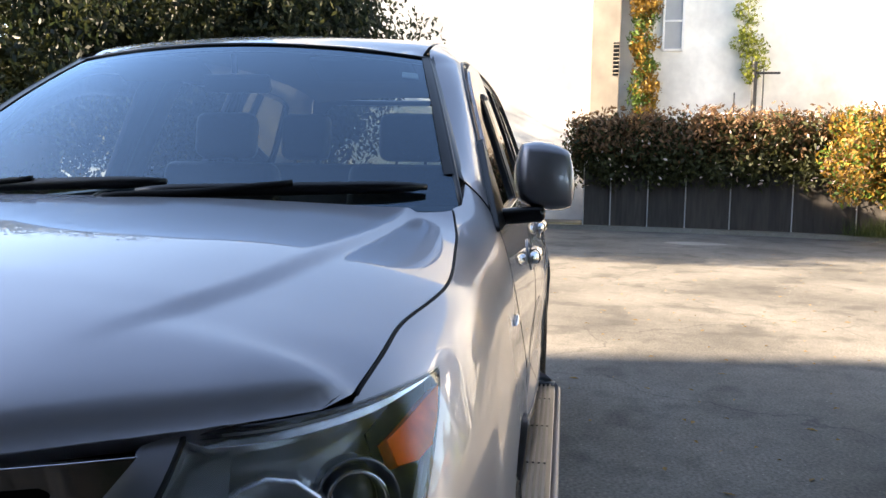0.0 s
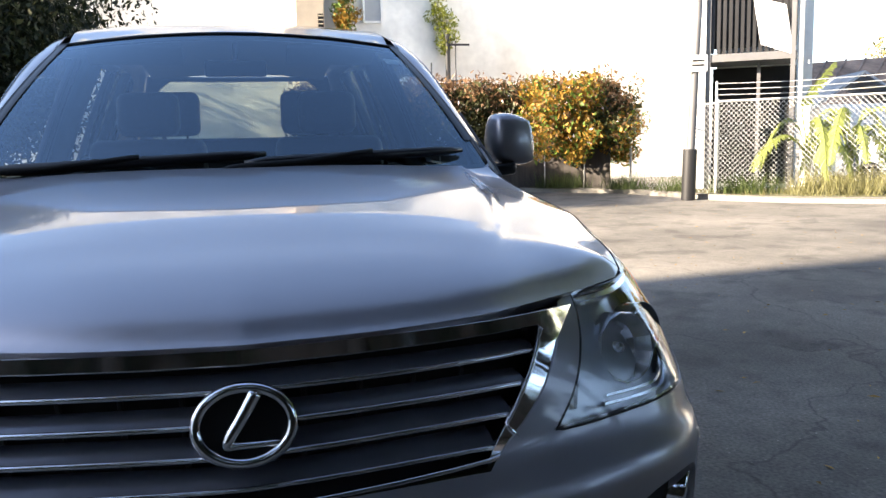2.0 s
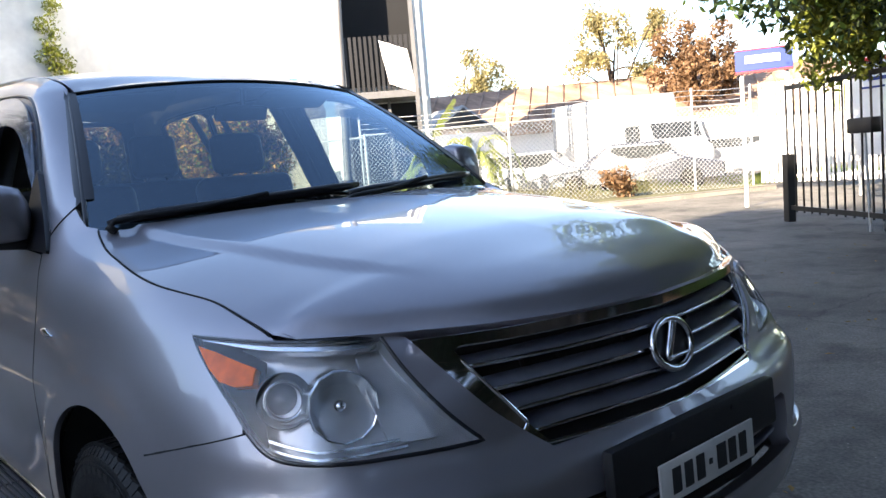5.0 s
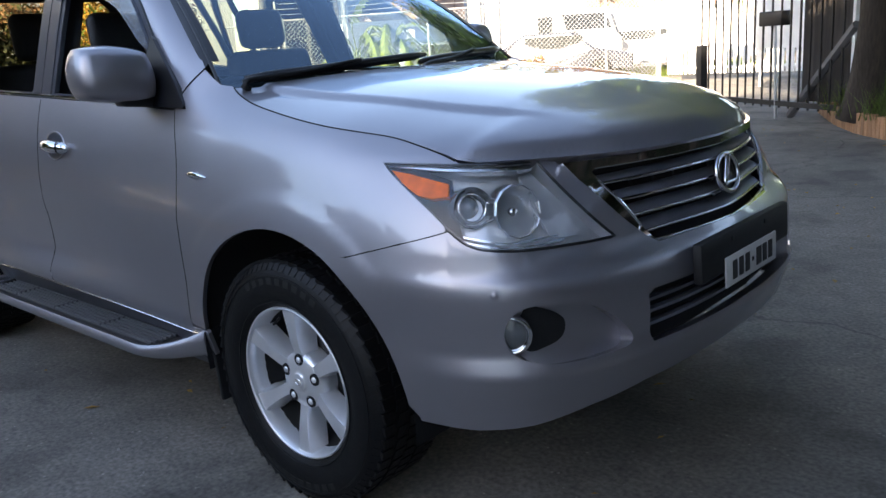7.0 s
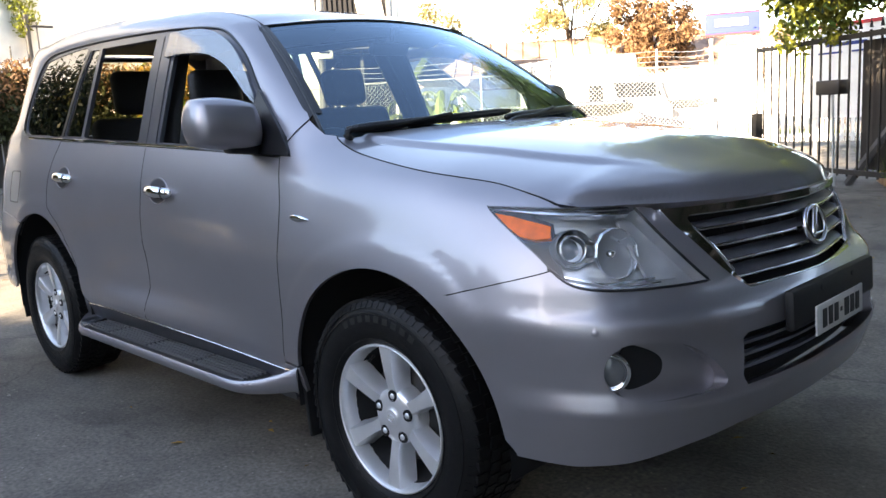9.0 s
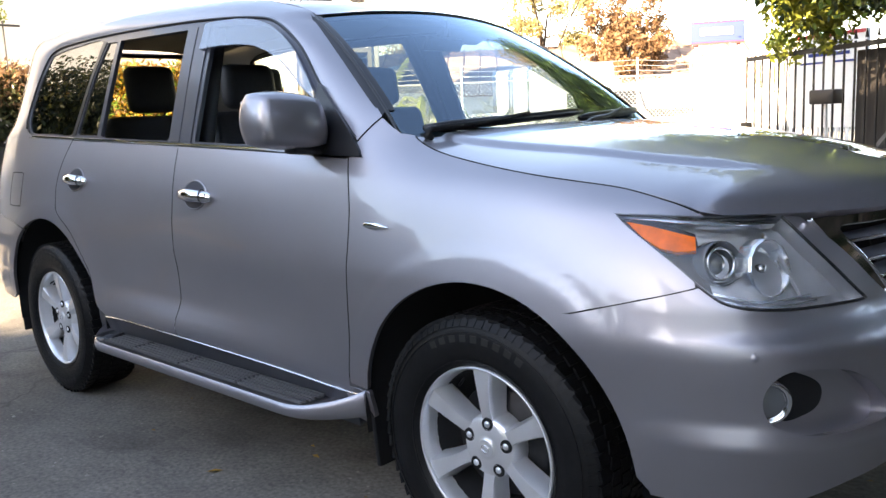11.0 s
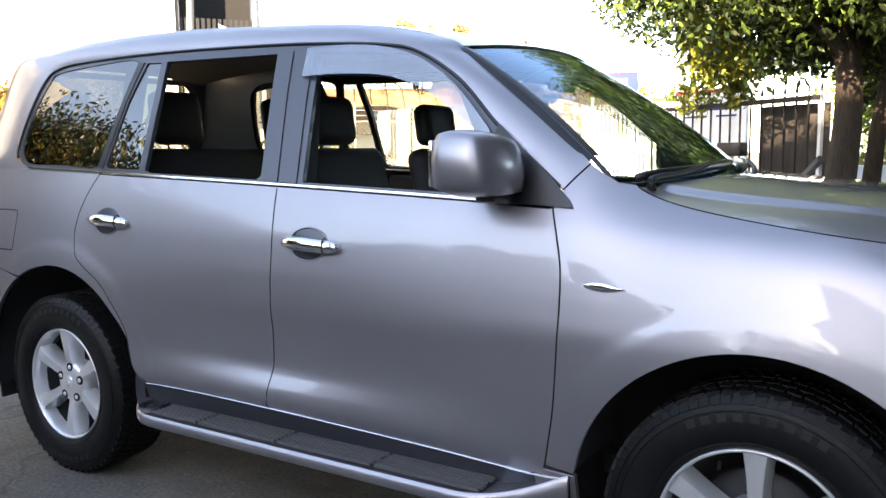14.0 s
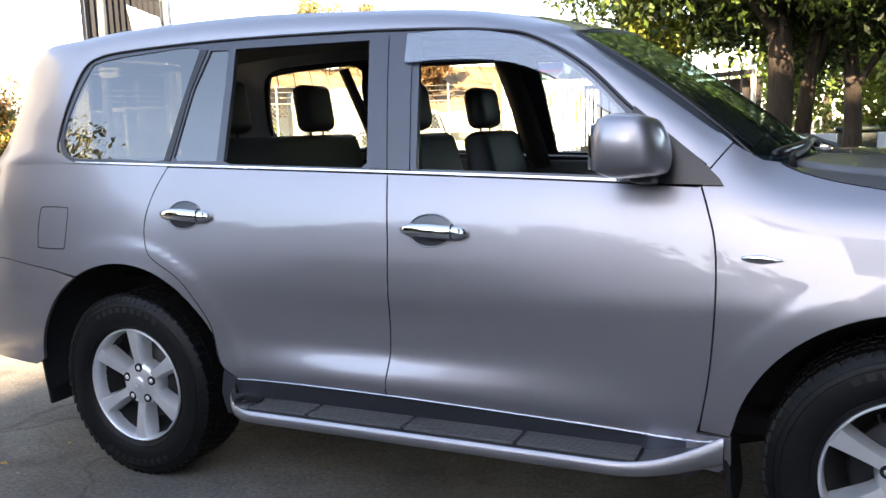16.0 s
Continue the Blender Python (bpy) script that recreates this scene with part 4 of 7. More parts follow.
def upper_body():
    y = np.linspace(-0.785, 0.785, 41)
    fx = hermite(HOOD_FRONT_Y, HOOD_FRONT_X, np.abs(y)) - 0.002
    c = skin(cut(1.075, 2.06))
    right = np.column_stack([c[:, 0], c[:, 1] + 0.004])
    back = np.column_stack([-0.215 - 0.135 * np.linspace(-0.745, 0.745, 21) ** 2 / 0.55, np.linspace(-0.745, 0.745, 21)])
    o = np.concatenate([np.column_stack([fx, y])[::-1][1:-1], right, back, (right * (1, -1))[::-1]])
    panel("bonnet", o, hood, PAINT, suv, "painted bonnet with a raised middle and two creases", step=0.012, depth=0.03)
    # cowl between bonnet and glass
    v, f = [], []
    U = np.linspace(-1, 1, 31)
    for u in U:
        b = screen([(u, 0.03)])[0]
        yy = 0.80 * u
        h = hood([(-0.19 - 0.135 * yy * yy / 0.55, min(max(yy, -0.75), 0.75))])[0]
        v += [(h[0], yy * 0.985, h[2] - 0.03), (h[0] - 0.035, yy * 0.985, h[2] - 0.022), tuple(b + (0.0, 0, -0.004)), (b[0] - 0.04, b[1], b[2] - 0.03)]
    for i in range(30):
        f += [(i * 4 + j, i * 4 + 4 + j, i * 4 + 5 + j, i * 4 + 1 + j) for j in range(3)]
    raw("cowl", v, f, DARK, suv, "black plastic cowl under the wipers")
    u = np.linspace(-1, 1, 25)
    o = np.concatenate([np.column_stack([u, 0 * u]), np.column_stack([u[::-1], 0 * u + 1])])
    ws = panel("windscreen", o, screen, SCREEN, suv, "large raked laminated windscreen", step=0.08, edge=0.06, depth=0.004)
    e = np.concatenate([np.column_stack([np.full(14, -1.0), np.linspace(0, 1, 14)]), np.column_stack([np.linspace(-1, 1, 30)[1:-1], np.ones(28)]), np.column_stack([np.full(14, 1.0), np.linspace(1, 0, 14)])])
    raw("screen_seal", *tube(screen(e), 0.007, 8), SATIN, ws)
    # dark band printed on the glass
    band = np.concatenate([np.column_stack([u * 0.995, 0 * u + 0.955]), np.column_stack([u[::-1] * 0.995, 0 * u + 0.995])])
    panel("screen_band", band, deeper(screen, 0.006), SATIN, ws, depth=0.001, step=0.1, edge=0.08)
    tag = np.array([(0.855, 0.80), (0.93, 0.80), (0.93, 0.845), (0.855, 0.845)])
    panel("screen_sticker", tag, deeper(screen, 0.005), PLATE, ws, "small pale paper sticker", depth=0.001, step=0.1)
    bm = bmesh.new()
    box(bm, (0.03, 0.22, 0.06), pose(-0.93, 0.0, 1.63, 0, 25, 0), 0.012)
    rod(bm, (-0.91, 0, 1.66), (-0.90, 0, 1.72), 0.01)
    part("cabin_mirror", bm, SATIN, suv, "", 40)
    # roof skin
    x = np.linspace(-1.035, -3.64, 30)
    fy = np.linspace(-0.57, 0.57, 21)
    front = np.column_stack([-1.04 + 0.09 * (1 - (fy / 0.57) ** 2), fy])
    o = np.concatenate([front[::-1], np.column_stack([x, 0 * x - 0.571])[1:], np.column_stack([0 * fy - 3.65, fy])[1:-1], np.column_stack([x, 0 * x + 0.571])[::-1][:-1]])
    panel("roof_skin", o, roof, PAINT, suv, "painted steel roof", step=0.06, edge=0.05)
    # tail lamps round the corner
    for sgn in (1, -1):
        o = np.array([(5.545, 0.985), (5.56, 1.10), (5.60, 1.20), (5.718, 1.235), (5.718, 0.97), (5.62, 0.965)]) * (sgn, 1)
        tl = panel("tail_lamp", o, deeper(skin, -0.006), TAIL_RED, suv, "red and clear tail lamp", depth=0.02)
        panel("reverse_lens", np.array([(5.585, 1.02), (5.59, 1.075), (5.715, 1.075), (5.715, 1.02)]) * (sgn, 1), deeper(skin, -0.009), PLATE, tl, depth=0.003)
    # tail
    for sgn in (1, -1):
        tail = np.array([(PLAN_L - 0.001, 0.908), (5.726, 0.908), (5.726, 1.272), (PLAN_L - 0.001, 1.272)]) * (sgn, 1)
        panel("tailgate_half", tail, skin, PAINT, suv)
        b = np.concatenate([[(sgn * 6.45, 0.42), (sgn * 6.45, 0.898), (sgn * 5.7, 0.898), (sgn * sx(-3.6), 0.898), (sgn * sx(-3.25), 0.866)], arch(-2.86, 0.522, 120, 172, 14) * (sgn, 1), [(sgn * sx(-3.44), 0.43)]])
        panel("rear_bumper", b, skin, PAINT, suv)
    rear = lambda uv: np.column_stack([-3.90 + 0.24 * uv[:, 1] + 0.06 * uv[:, 0] ** 2, (0.72 - 0.13 * uv[:, 1]) * uv[:, 0], 1.272 + 0.555 * uv[:, 1]])
    o = np.array([(-1, 0), (1, 0), (1, 1), (-1, 1)], float)
    w = np.array([(-0.88, 0.08), (0.88, 0.08), (0.86, 0.86), (0.76, 0.95), (-0.76, 0.95), (-0.86, 0.86)], float)
    tg = panel("tailgate_frame", o, rear, PAINT, suv, holes=[w], step=0.15, edge=0.1)
    panel("tailgate_pane", w, rear, PALE_TINT, tg, depth=0.003, step=0.3, edge=0.2)
    raw("tail_spoiler", *tube(spline([(-3.60, -0.56, 1.836), (-3.69, -0.3, 1.853), (-3.71, 0, 1.858), (-3.69, 0.3, 1.853), (-3.60, 0.56, 1.836)], 6), 0.02, 8, flat=0.5), PAINT, suv)
    # underside and engine-bay filling, so that no daylight shows through
    bm = bmesh.new()
    box(bm, (4.6, 1.35, 0.06), pose(-1.55, 0, 0.42))
    box(bm, (1.15, 1.22, 0.5), pose(0.12, 0, 0.72))
    box(bm, (0.9, 1.25, 0.35), pose(-3.1, 0, 0.62))
    part("underbody", bm, VOID, suv)


def wheel(x, y, steer=0.0):
    s = -1 if y < 0 else 1
    w = new("wheel")
    w.parent = suv
    w.matrix_local = pose(x, y, 0.39, 0, 0, 180 if s < 0 else 0) 
    # turned about its own axle; the outer face looks to +y
    prof = [(0.232, -0.115), (0.245, -0.128), (0.30, -0.140), (0.345, -0.138), (0.375, -0.122), (0.386, -0.105), (0.389, -0.05), (0.389, 0.05), (0.386, 0.105), (0.375, 0.122), (0.345, 0.138), (0.300, 0.141), (0.258, 0.131), (0.245, 0.118), (0.236, 0.110), (0.232, 0.0)]
    tyre = raw("tyre", *spun(prof, 72, close=True), RUBBER, w, "black all-terrain tyre")
    # tread blocks
    v, f = [], []
    for row, (h, wd) in enumerate(((-0.098, 0.042), (-0.05, 0.040), (0.0, 0.044), (0.05, 0.040), (0.098, 0.042))):
        n = 60
        for i in range(n):
            a0 = 2 * math.pi * (i + 0.5 * (row % 2)) / n
            a1 = a0 + 2 * math.pi / n * 0.78
            b = len(v)
            ro = 0.3935 if row in (1, 2, 3) else 0.391
            sl = 0.012 * (1 if row % 2 else -1)
            for r in (0.380, ro):
                for a, sh in ((a0, -sl), (a1, sl)):
                    for e in (-0.5, 0.5):
                        v.append((r * math.cos(a), h + e * wd + sh * 0.3, r * math.sin(a)))
            f += [(b + 4, b + 5, b + 7, b + 6), (b, b + 1, b + 5, b + 4), (b + 2, b + 6, b + 7, b + 3), (b, b + 4, b + 6, b + 2), (b + 1, b + 3, b + 7, b + 5)]
    tagged(raw("tread", v, f, RUBBER, tyre, smooth=False), "staggered tread blocks", kind="stuff")
    # shoulder lugs and raised plain bars where lettering stands
    v, f = [], []
    for i in range(84):
        a0 = 2 * math.pi * i / 84
        a1 = a0 + 2 * math.pi / 84 * 0.86
        b = len(v)
        for r, h in ((0.385, 0.112), (0.360, 0.1325), (0.3865, 0.1135), (0.361, 0.1340)):
            v += [(r * math.cos(a), h, r * math.sin(a)) for a in (a0, a1)]
        f += [(b + 4, b + 5, b + 7, b + 6), (b, b + 4, b + 6, b + 2), (b + 1, b + 3, b + 7, b + 5), (b + 2, b + 6, b + 7, b + 3)]
    tagged(raw("shoulder_tread", v, f, RUBBER, tyre, smooth=False), "blocks along the tyre shoulder", kind="stuff")
    v, f = [], []
    for c0 in (60, 240):
        for i in range(9):
            a0 = radians(c0 + i * 7)
            a1 = a0 + radians(4.2)
            b = len(v)
            for r, h in ((0.318, 0.1405), (0.338, 0.1395), (0.318, 0.1425), (0.338, 0.1415)):
                v += [(r * math.cos(a), h, r * math.sin(a)) for a in (a0, a1)]
            f += [(b + 4, b + 5, b + 7, b + 6), (b, b + 4, b + 5, b + 1), (b + 2, b + 3, b + 7, b + 6)]
    tagged(raw("sidewall_relief", v, f, SIDEWALL, tyre, smooth=False), "raised plain bars on the sidewall", kind="stuff")
    for r, h in ((0.345, 0.1385), (0.262, 0.133)):
        raw("sidewall_ring", *tube([(r * math.cos(q), h, r * math.sin(q)) for q in np.linspace(0, 2 * math.pi, 64, endpoint=False)], 0.0022, 5, closed=True, up=(0, 1, 0)), RUBBER, tyre)
    rim = raw("rim", *spun([(0.236, -0.10), (0.244, 0.112), (0.243, 0.123), (0.239, 0.126), (0.234, 0.121), (0.230, 0.090), (0.226, 0.062)], 64), ALLOY, w, "silver six-spoke alloy rim")
    # spokes: flat faced, broad, with sloping flanks that run out into the hub
    for i in range(6):
        a = 2 * math.pi * (i + 0.5) / 6
        v, f = [], []
        st = [(0.060, 0.036, 0.060, 0.088), (0.085, 0.0275, 0.060, 0.094), (0.11, 0.0255, 0.060, 0.101), (0.15, 0.0285, 0.062, 0.108), (0.19, 0.0335, 0.066, 0.112), (0.218, 0.0385, 0.072, 0.114), (0.236, 0.043, 0.078, 0.113)]
        sec = ((-1.22, -0.03, 0), (-1.08, 0.3, 0), (-0.90, 0.86, 0), (-0.78, 0.99, 0), (-0.4, 1.0, 0), (0.0, 1.0, 0), (0.4, 1.0, 0), (0.78, 0.99, 0), (0.90, 0.86, 0), (1.08, 0.3, 0), (1.22, -0.03, 0))
        for r, hw, lo, hi in st:
            for t, h, _ in sec:
                t = t * hw * 0.88
                v.append((r * math.cos(a) - t * math.sin(a), lo - 0.02 + (hi - lo + 0.02) * h, r * math.sin(a) + t * math.cos(a)))
        ns = len(sec)
        for k in range(len(st) - 1):
            f += [(k * ns + j, k * ns + ns + j, k * ns + ns + 1 + j, k * ns + 1 + j) for j in range(ns - 1)]
        bm = bmesh.new()
        vs = [bm.verts.new(p) for p in v]
        for q in f:
            bm.faces.new([vs[i_] for i_ in q])
        part("spoke", bm, ALLOY, rim, "", 48)
    raw("hub", *spun([(0.0, 0.103), (0.028, 0.103), (0.031, 0.099), (0.040, 0.100), (0.055, 0.0985), (0.082, 0.094), (0.090, 0.086), (0.095, 0.06), (0.096, 0.03)], 48), ALLOY, rim)
    cap = raw("hub_cap", *spun([(0.0, 0.1085), (0.018, 0.108), (0.022, 0.1055), (0.026, 0.107), (0.0285, 0.102)], 28), ALLOY, rim)
    raw("cap_ring", *tube([(0.013 * math.cos(q), 0.1085, 0.010 * math.sin(q)) for q in np.linspace(0, 2 * math.pi, 24, endpoint=False)], 0.0016, 5, closed=True, up=(0, 1, 0)), CHROME, rim)
    for i in range(5):
        a = 2 * math.pi * i / 5 + 0.35
        at = pose(0.070 * math.cos(a), 0.0, 0.070 * math.sin(a))
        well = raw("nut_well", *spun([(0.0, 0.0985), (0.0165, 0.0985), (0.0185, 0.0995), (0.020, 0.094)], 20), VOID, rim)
        well.matrix_local = at
        nut = raw("lug_nut", *spun([(0.0, 0.1035), (0.006, 0.1032), (0.009, 0.101), (0.0105, 0.0975)], 12), ALLOY, rim)
        nut.matrix_local = at
    bm = bmesh.new()
    rod(bm, (0.205 * math.cos(1.1), 0.08, 0.205 * math.sin(1.1)), (0.192 * math.cos(1.1), 0.11, 0.192 * math.sin(1.1)), 0.004)
    part("valve", bm, SATIN, rim, "", 60)
    # disc, barrel and nut wells are dark for the shade between the spokes
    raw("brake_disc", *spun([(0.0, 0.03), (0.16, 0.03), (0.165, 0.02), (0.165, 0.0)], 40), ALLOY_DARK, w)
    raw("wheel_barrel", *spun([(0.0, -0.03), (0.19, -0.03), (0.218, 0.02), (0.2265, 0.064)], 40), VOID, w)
    # lined wheel well, fixed to the body
    v, f = [], []
    r = 0.50 if x > -1 else 0.535
    cx = 0.0 if x > -1 else -2.86
    for i in range(25):
        a = radians(-8 + 196 * i / 24)
        v += [(cx + r * math.cos(a), s * q, max(0.3, 0.39 + r * math.sin(a))) for q in (0.925, 0.60)] + [(cx, s * 0.58, 0.45)]
    for i in range(24):
        f += [(i * 3, i * 3 + 3, i * 3 + 4, i * 3 + 1), (i * 3 + 1, i * 3 + 4, i * 3 + 2)]
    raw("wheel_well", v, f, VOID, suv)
    bm = bmesh.new()
    fx = -0.50 if x > -1 else -3.43
    box(bm, (0.02, 0.30, 0.46 if x > -1 else 0.50), pose(fx, s * (0.755 if x > -1 else 0.765), 0.43 if x > -1 else 0.49, 0, -6 if x > -1 else -8, 0), 0.006)
    part("mud_flap", bm, DARK, suv, "", 40)


def side_step(sgn):
    y = -1 if sgn > 0 else 1
    st = new("side_step")
    st.parent = suv
    x_front, x_back = -0.50, -2.34
    xs = x_front + (x_back - x_front) * (0.5 - 0.5 * np.cos(np.linspace(0, math.pi, 80)))

    def outer(x):
        a = np.clip((x_front - x) / 0.34, 0, 1)
        b = np.clip((x - x_back) / 0.16, 0, 1)
        return 0.93 + 0.113 * np.minimum(np.sin(a * math.pi / 2) ** 1.1, np.sin(b * math.pi / 2) ** 0.6)

    v, f = [], []
    for x in xs:
        o = float(outer(x))
        rise = 0.075 * max(0, 1 - (x_front - x) / 0.30) ** 2 + 0.035 * max(0, 1 - (x - x_back) / 0.14) ** 2
        ring = [(0.80, 0.375 + rise), (o - 0.027, 0.378 + rise), (o - 0.021, 0.386 + rise), (o - 0.011, 0.388 + rise), (o - 0.003, 0.381 + rise), (o, 0.366 + rise * 0.8), (o - 0.004, 0.350 + rise * 0.5), (o - 0.020, 0.338 + rise * 0.45), (o - 0.06, 0.326 + rise * 0.6), (0.80, 0.30 + rise * 0.7)]
        v += [(x, y * w, z) for w, z in ring]
    k = 10
    for i in range(len(xs) - 1):
        f += [(i * k + j, i * k + (j + 1) % k, (i + 1) * k + (j + 1) % k, (i + 1) * k + j) for j in range(k)]
    f += [tuple(range(k)), tuple(range((len(xs) - 1) * k, len(xs) * k))[::-1]]
    bm = bmesh.new()
    vs = [bm.verts.new(p) for p in v]
    for q in f:
        bm.faces.new([vs[i] for i in q])
    part("step_body", bm, PAINT, st, "painted running board", 50)
    # black tread with lengthwise ribs in four lengths
    lim = lambda x: float(outer(x)) - 0.030
    x = np.linspace(-0.74, -2.31, 50)
    o = [(q, y * lim(q), 0.3835) for q in x] + [(q, y * 0.80, 0.3835) for q in x[::-1]]
    raw("tread_mat", o, [(i, i + 1, 98 - i, 99 - i) for i in range(49)], SATIN, st)
    for a, b in ((-0.75, -1.13), (-1.145, -1.545), (-1.56, -1.94), (-1.955, -2.22)):
        bm = bmesh.new()
        for j in range(9):
            w = 0.856 + 0.0195 * j
            x0, x1 = a, b
            while lim(x0) - 0.008 < w and x0 > b:
                x0 -= 0.01
            while lim(x1) - 0.008 < w and x1 < a:
                x1 += 0.01
            if x0 - x1 > 0.03:
                box(bm, (x0 - x1, 0.0085, 0.010), pose((x0 + x1) / 2, y * w, 0.388))
        tagged(part("tread_ribs", bm, TREAD, st, "black ribbed tread"), kind="stuff")
    # raised black end cap with a hollow
    cap = raw("tread_end", *spun([(0.0, 0.006), (0.03, 0.007), (0.042, 0.016), (0.052, 0.022), (0.060, 0.014), (0.064, 0.0)], 26, axis="z"), SATIN, st, "rounded black end of the tread")
    cap.matrix_local = pose(-2.25, y * 0.945, 0.380) @ Matrix.Diagonal((0.95, 1.15, 1.0, 1))


def door_mirror(sgn):
    y = -1 if sgn > 0 else 1
    mi = new("door_mirror")
    mi.parent = suv
    bm = bmesh.new()
    bmesh.ops.create_cube(bm, size=1.0)
    bmesh.ops.subdivide_edges(bm, edges=bm.edges, cuts=7, use_grid_fill=True)
    for v in bm.verts:
        p = Vector(v.co) * 2
        # rounded box, fuller at the front and bottom
        q = Vector((p.x * math.sqrt(max(0, 1 - p.y ** 2 / 2 - p.z ** 2 / 2 + p.y ** 2 * p.z ** 2 / 3)), p.y * math.sqrt(max(0, 1 - p.z ** 2 / 2 - p.x ** 2 / 2 + p.z ** 2 * p.x ** 2 / 3)), p.z * math.sqrt(max(0, 1 - p.x ** 2 / 2 - p.y ** 2 / 2 + p.x ** 2 * p.y ** 2 / 3))))
        k = 0.58
        r = p * (1 - k) + q * k * 1.12
        x = r.x * (0.125 if y < 0 else 0.085) if r.x > 0 else r.x * 0.055
        v.co = (x * (1 - 0.12 * r.z), r.y * ((0.128 if y < 0 else 0.080) - 0.005 * r.z), r.z * 0.090 + 0.010 * r.y * -1)
    bmesh.ops.transform(bm, matrix=pose(-0.79, y * (0.968 if y < 0 else 0.972), 1.337 if y < 0 else 1.357, 0, 0, y * 8), verts=bm.verts)
    part("mirror_housing", bm, PAINT, mi, "painted door mirror housing", 180)
    bm = bmesh.new()
    box(bm, (0.012, 0.19 if y < 0 else 0.13, 0.13), pose(-0.85, y * (0.968 if y < 0 else 0.972), 1.34 if y < 0 else 1.36, 0, 0, y * 8), 0.004)
    part("mirror_face", bm, MIRROR_GLASS, mi, "", 40)
    bm = bmesh.new()
    box(bm, (0.075, 0.16, 0.045), pose(-0.735, y * 0.90, 1.245, y * 6, 0, 0), 0.016, 3)
    part("mirror_arm", bm, SATIN, mi, "black mirror foot", 50)
    g = cabin_side(y)
    sail = np.array([(-0.515, 1.208), (-0.527, 1.228), (-0.598, 1.296), (-0.790, 1.452), (-0.80, 1.40), (-0.775, 1.25), (-0.765, 1.218)])
    panel("mirror_sail", sail, deeper(g, -0.022), SATIN, mi, depth=0.032, step=0.05)


def wiper(base, tip, pivot):
    w = new("wiper")
    w.parent = suv
    t = np.linspace(0, 1, 16)
    l = np.array(base) + (np.array(tip) - np.array(base)) * t[:, None]
    q = screen(l) + normals_of(screen, l) * 0.017
    raw("blade", *tube(q, np.interp(t, [0, 0.1, 0.9, 1], [0.010, 0.019, 0.017, 0.008]), 6), SATIN, w)
    mid = screen([(np.array(base) * 0.45 + np.array(tip) * 0.55)])[0] + np.array((0.02, 0, 0.028))
    p = screen([pivot])[0] + np.array((0.05, 0, 0.0))
    k = spline([p, p + np.array((0.0, 0, 0.03)), (p + mid) / 2 + np.array((0.012, 0, 0.010)), mid], 5)
    raw("arm", *tube(k, np.interp(np.linspace(0, 1, len(k)), [0, 0.3, 1], [0.014, 0.011, 0.008]), 6), DARK, w)


def seat(x, y, w, back=0.62, rear=False):
    st = new("seat")
    st.parent = suv
    st.location = (x, y, 0)
    bm = bmesh.new()
    box(bm, (0.50, w, 0.16), pose(0.06, 0, 0.78, 0, -5, 0), 0.05, 3)
    part("cushion", bm, SEAT, st, "dark leather cushion", 60)
    bm = bmesh.new()
    box(bm, (0.13, w * 0.96, back), pose(-0.25, 0, 0.80 + back / 2 - 0.02, 0, -14, 0), 0.05, 3)
    part("backrest", bm, SEAT, st, "dark leather backrest", 60)
    for o in ((0,) if not rear else (-0.36, 0.36)):
        bm = bmesh.new()
        box(bm, (0.10, 0.27, 0.20 if not rear else 0.25), pose(-0.36, o, 0.80 + back + (0.085 if not rear else 0.115), 0, -8, 0), 0.045, 3)
        part("headrest", bm, SEAT, st, "", 60)
        for k in (-0.06, 0.06):
            bm = bmesh.new()
            rod(bm, (-0.34, o + k, 0.80 + back - 0.08), (-0.36, o + k, 0.80 + back + 0.03), 0.006)
            part("headrest_post", bm, ALLOY_DARK, st, "", 40)


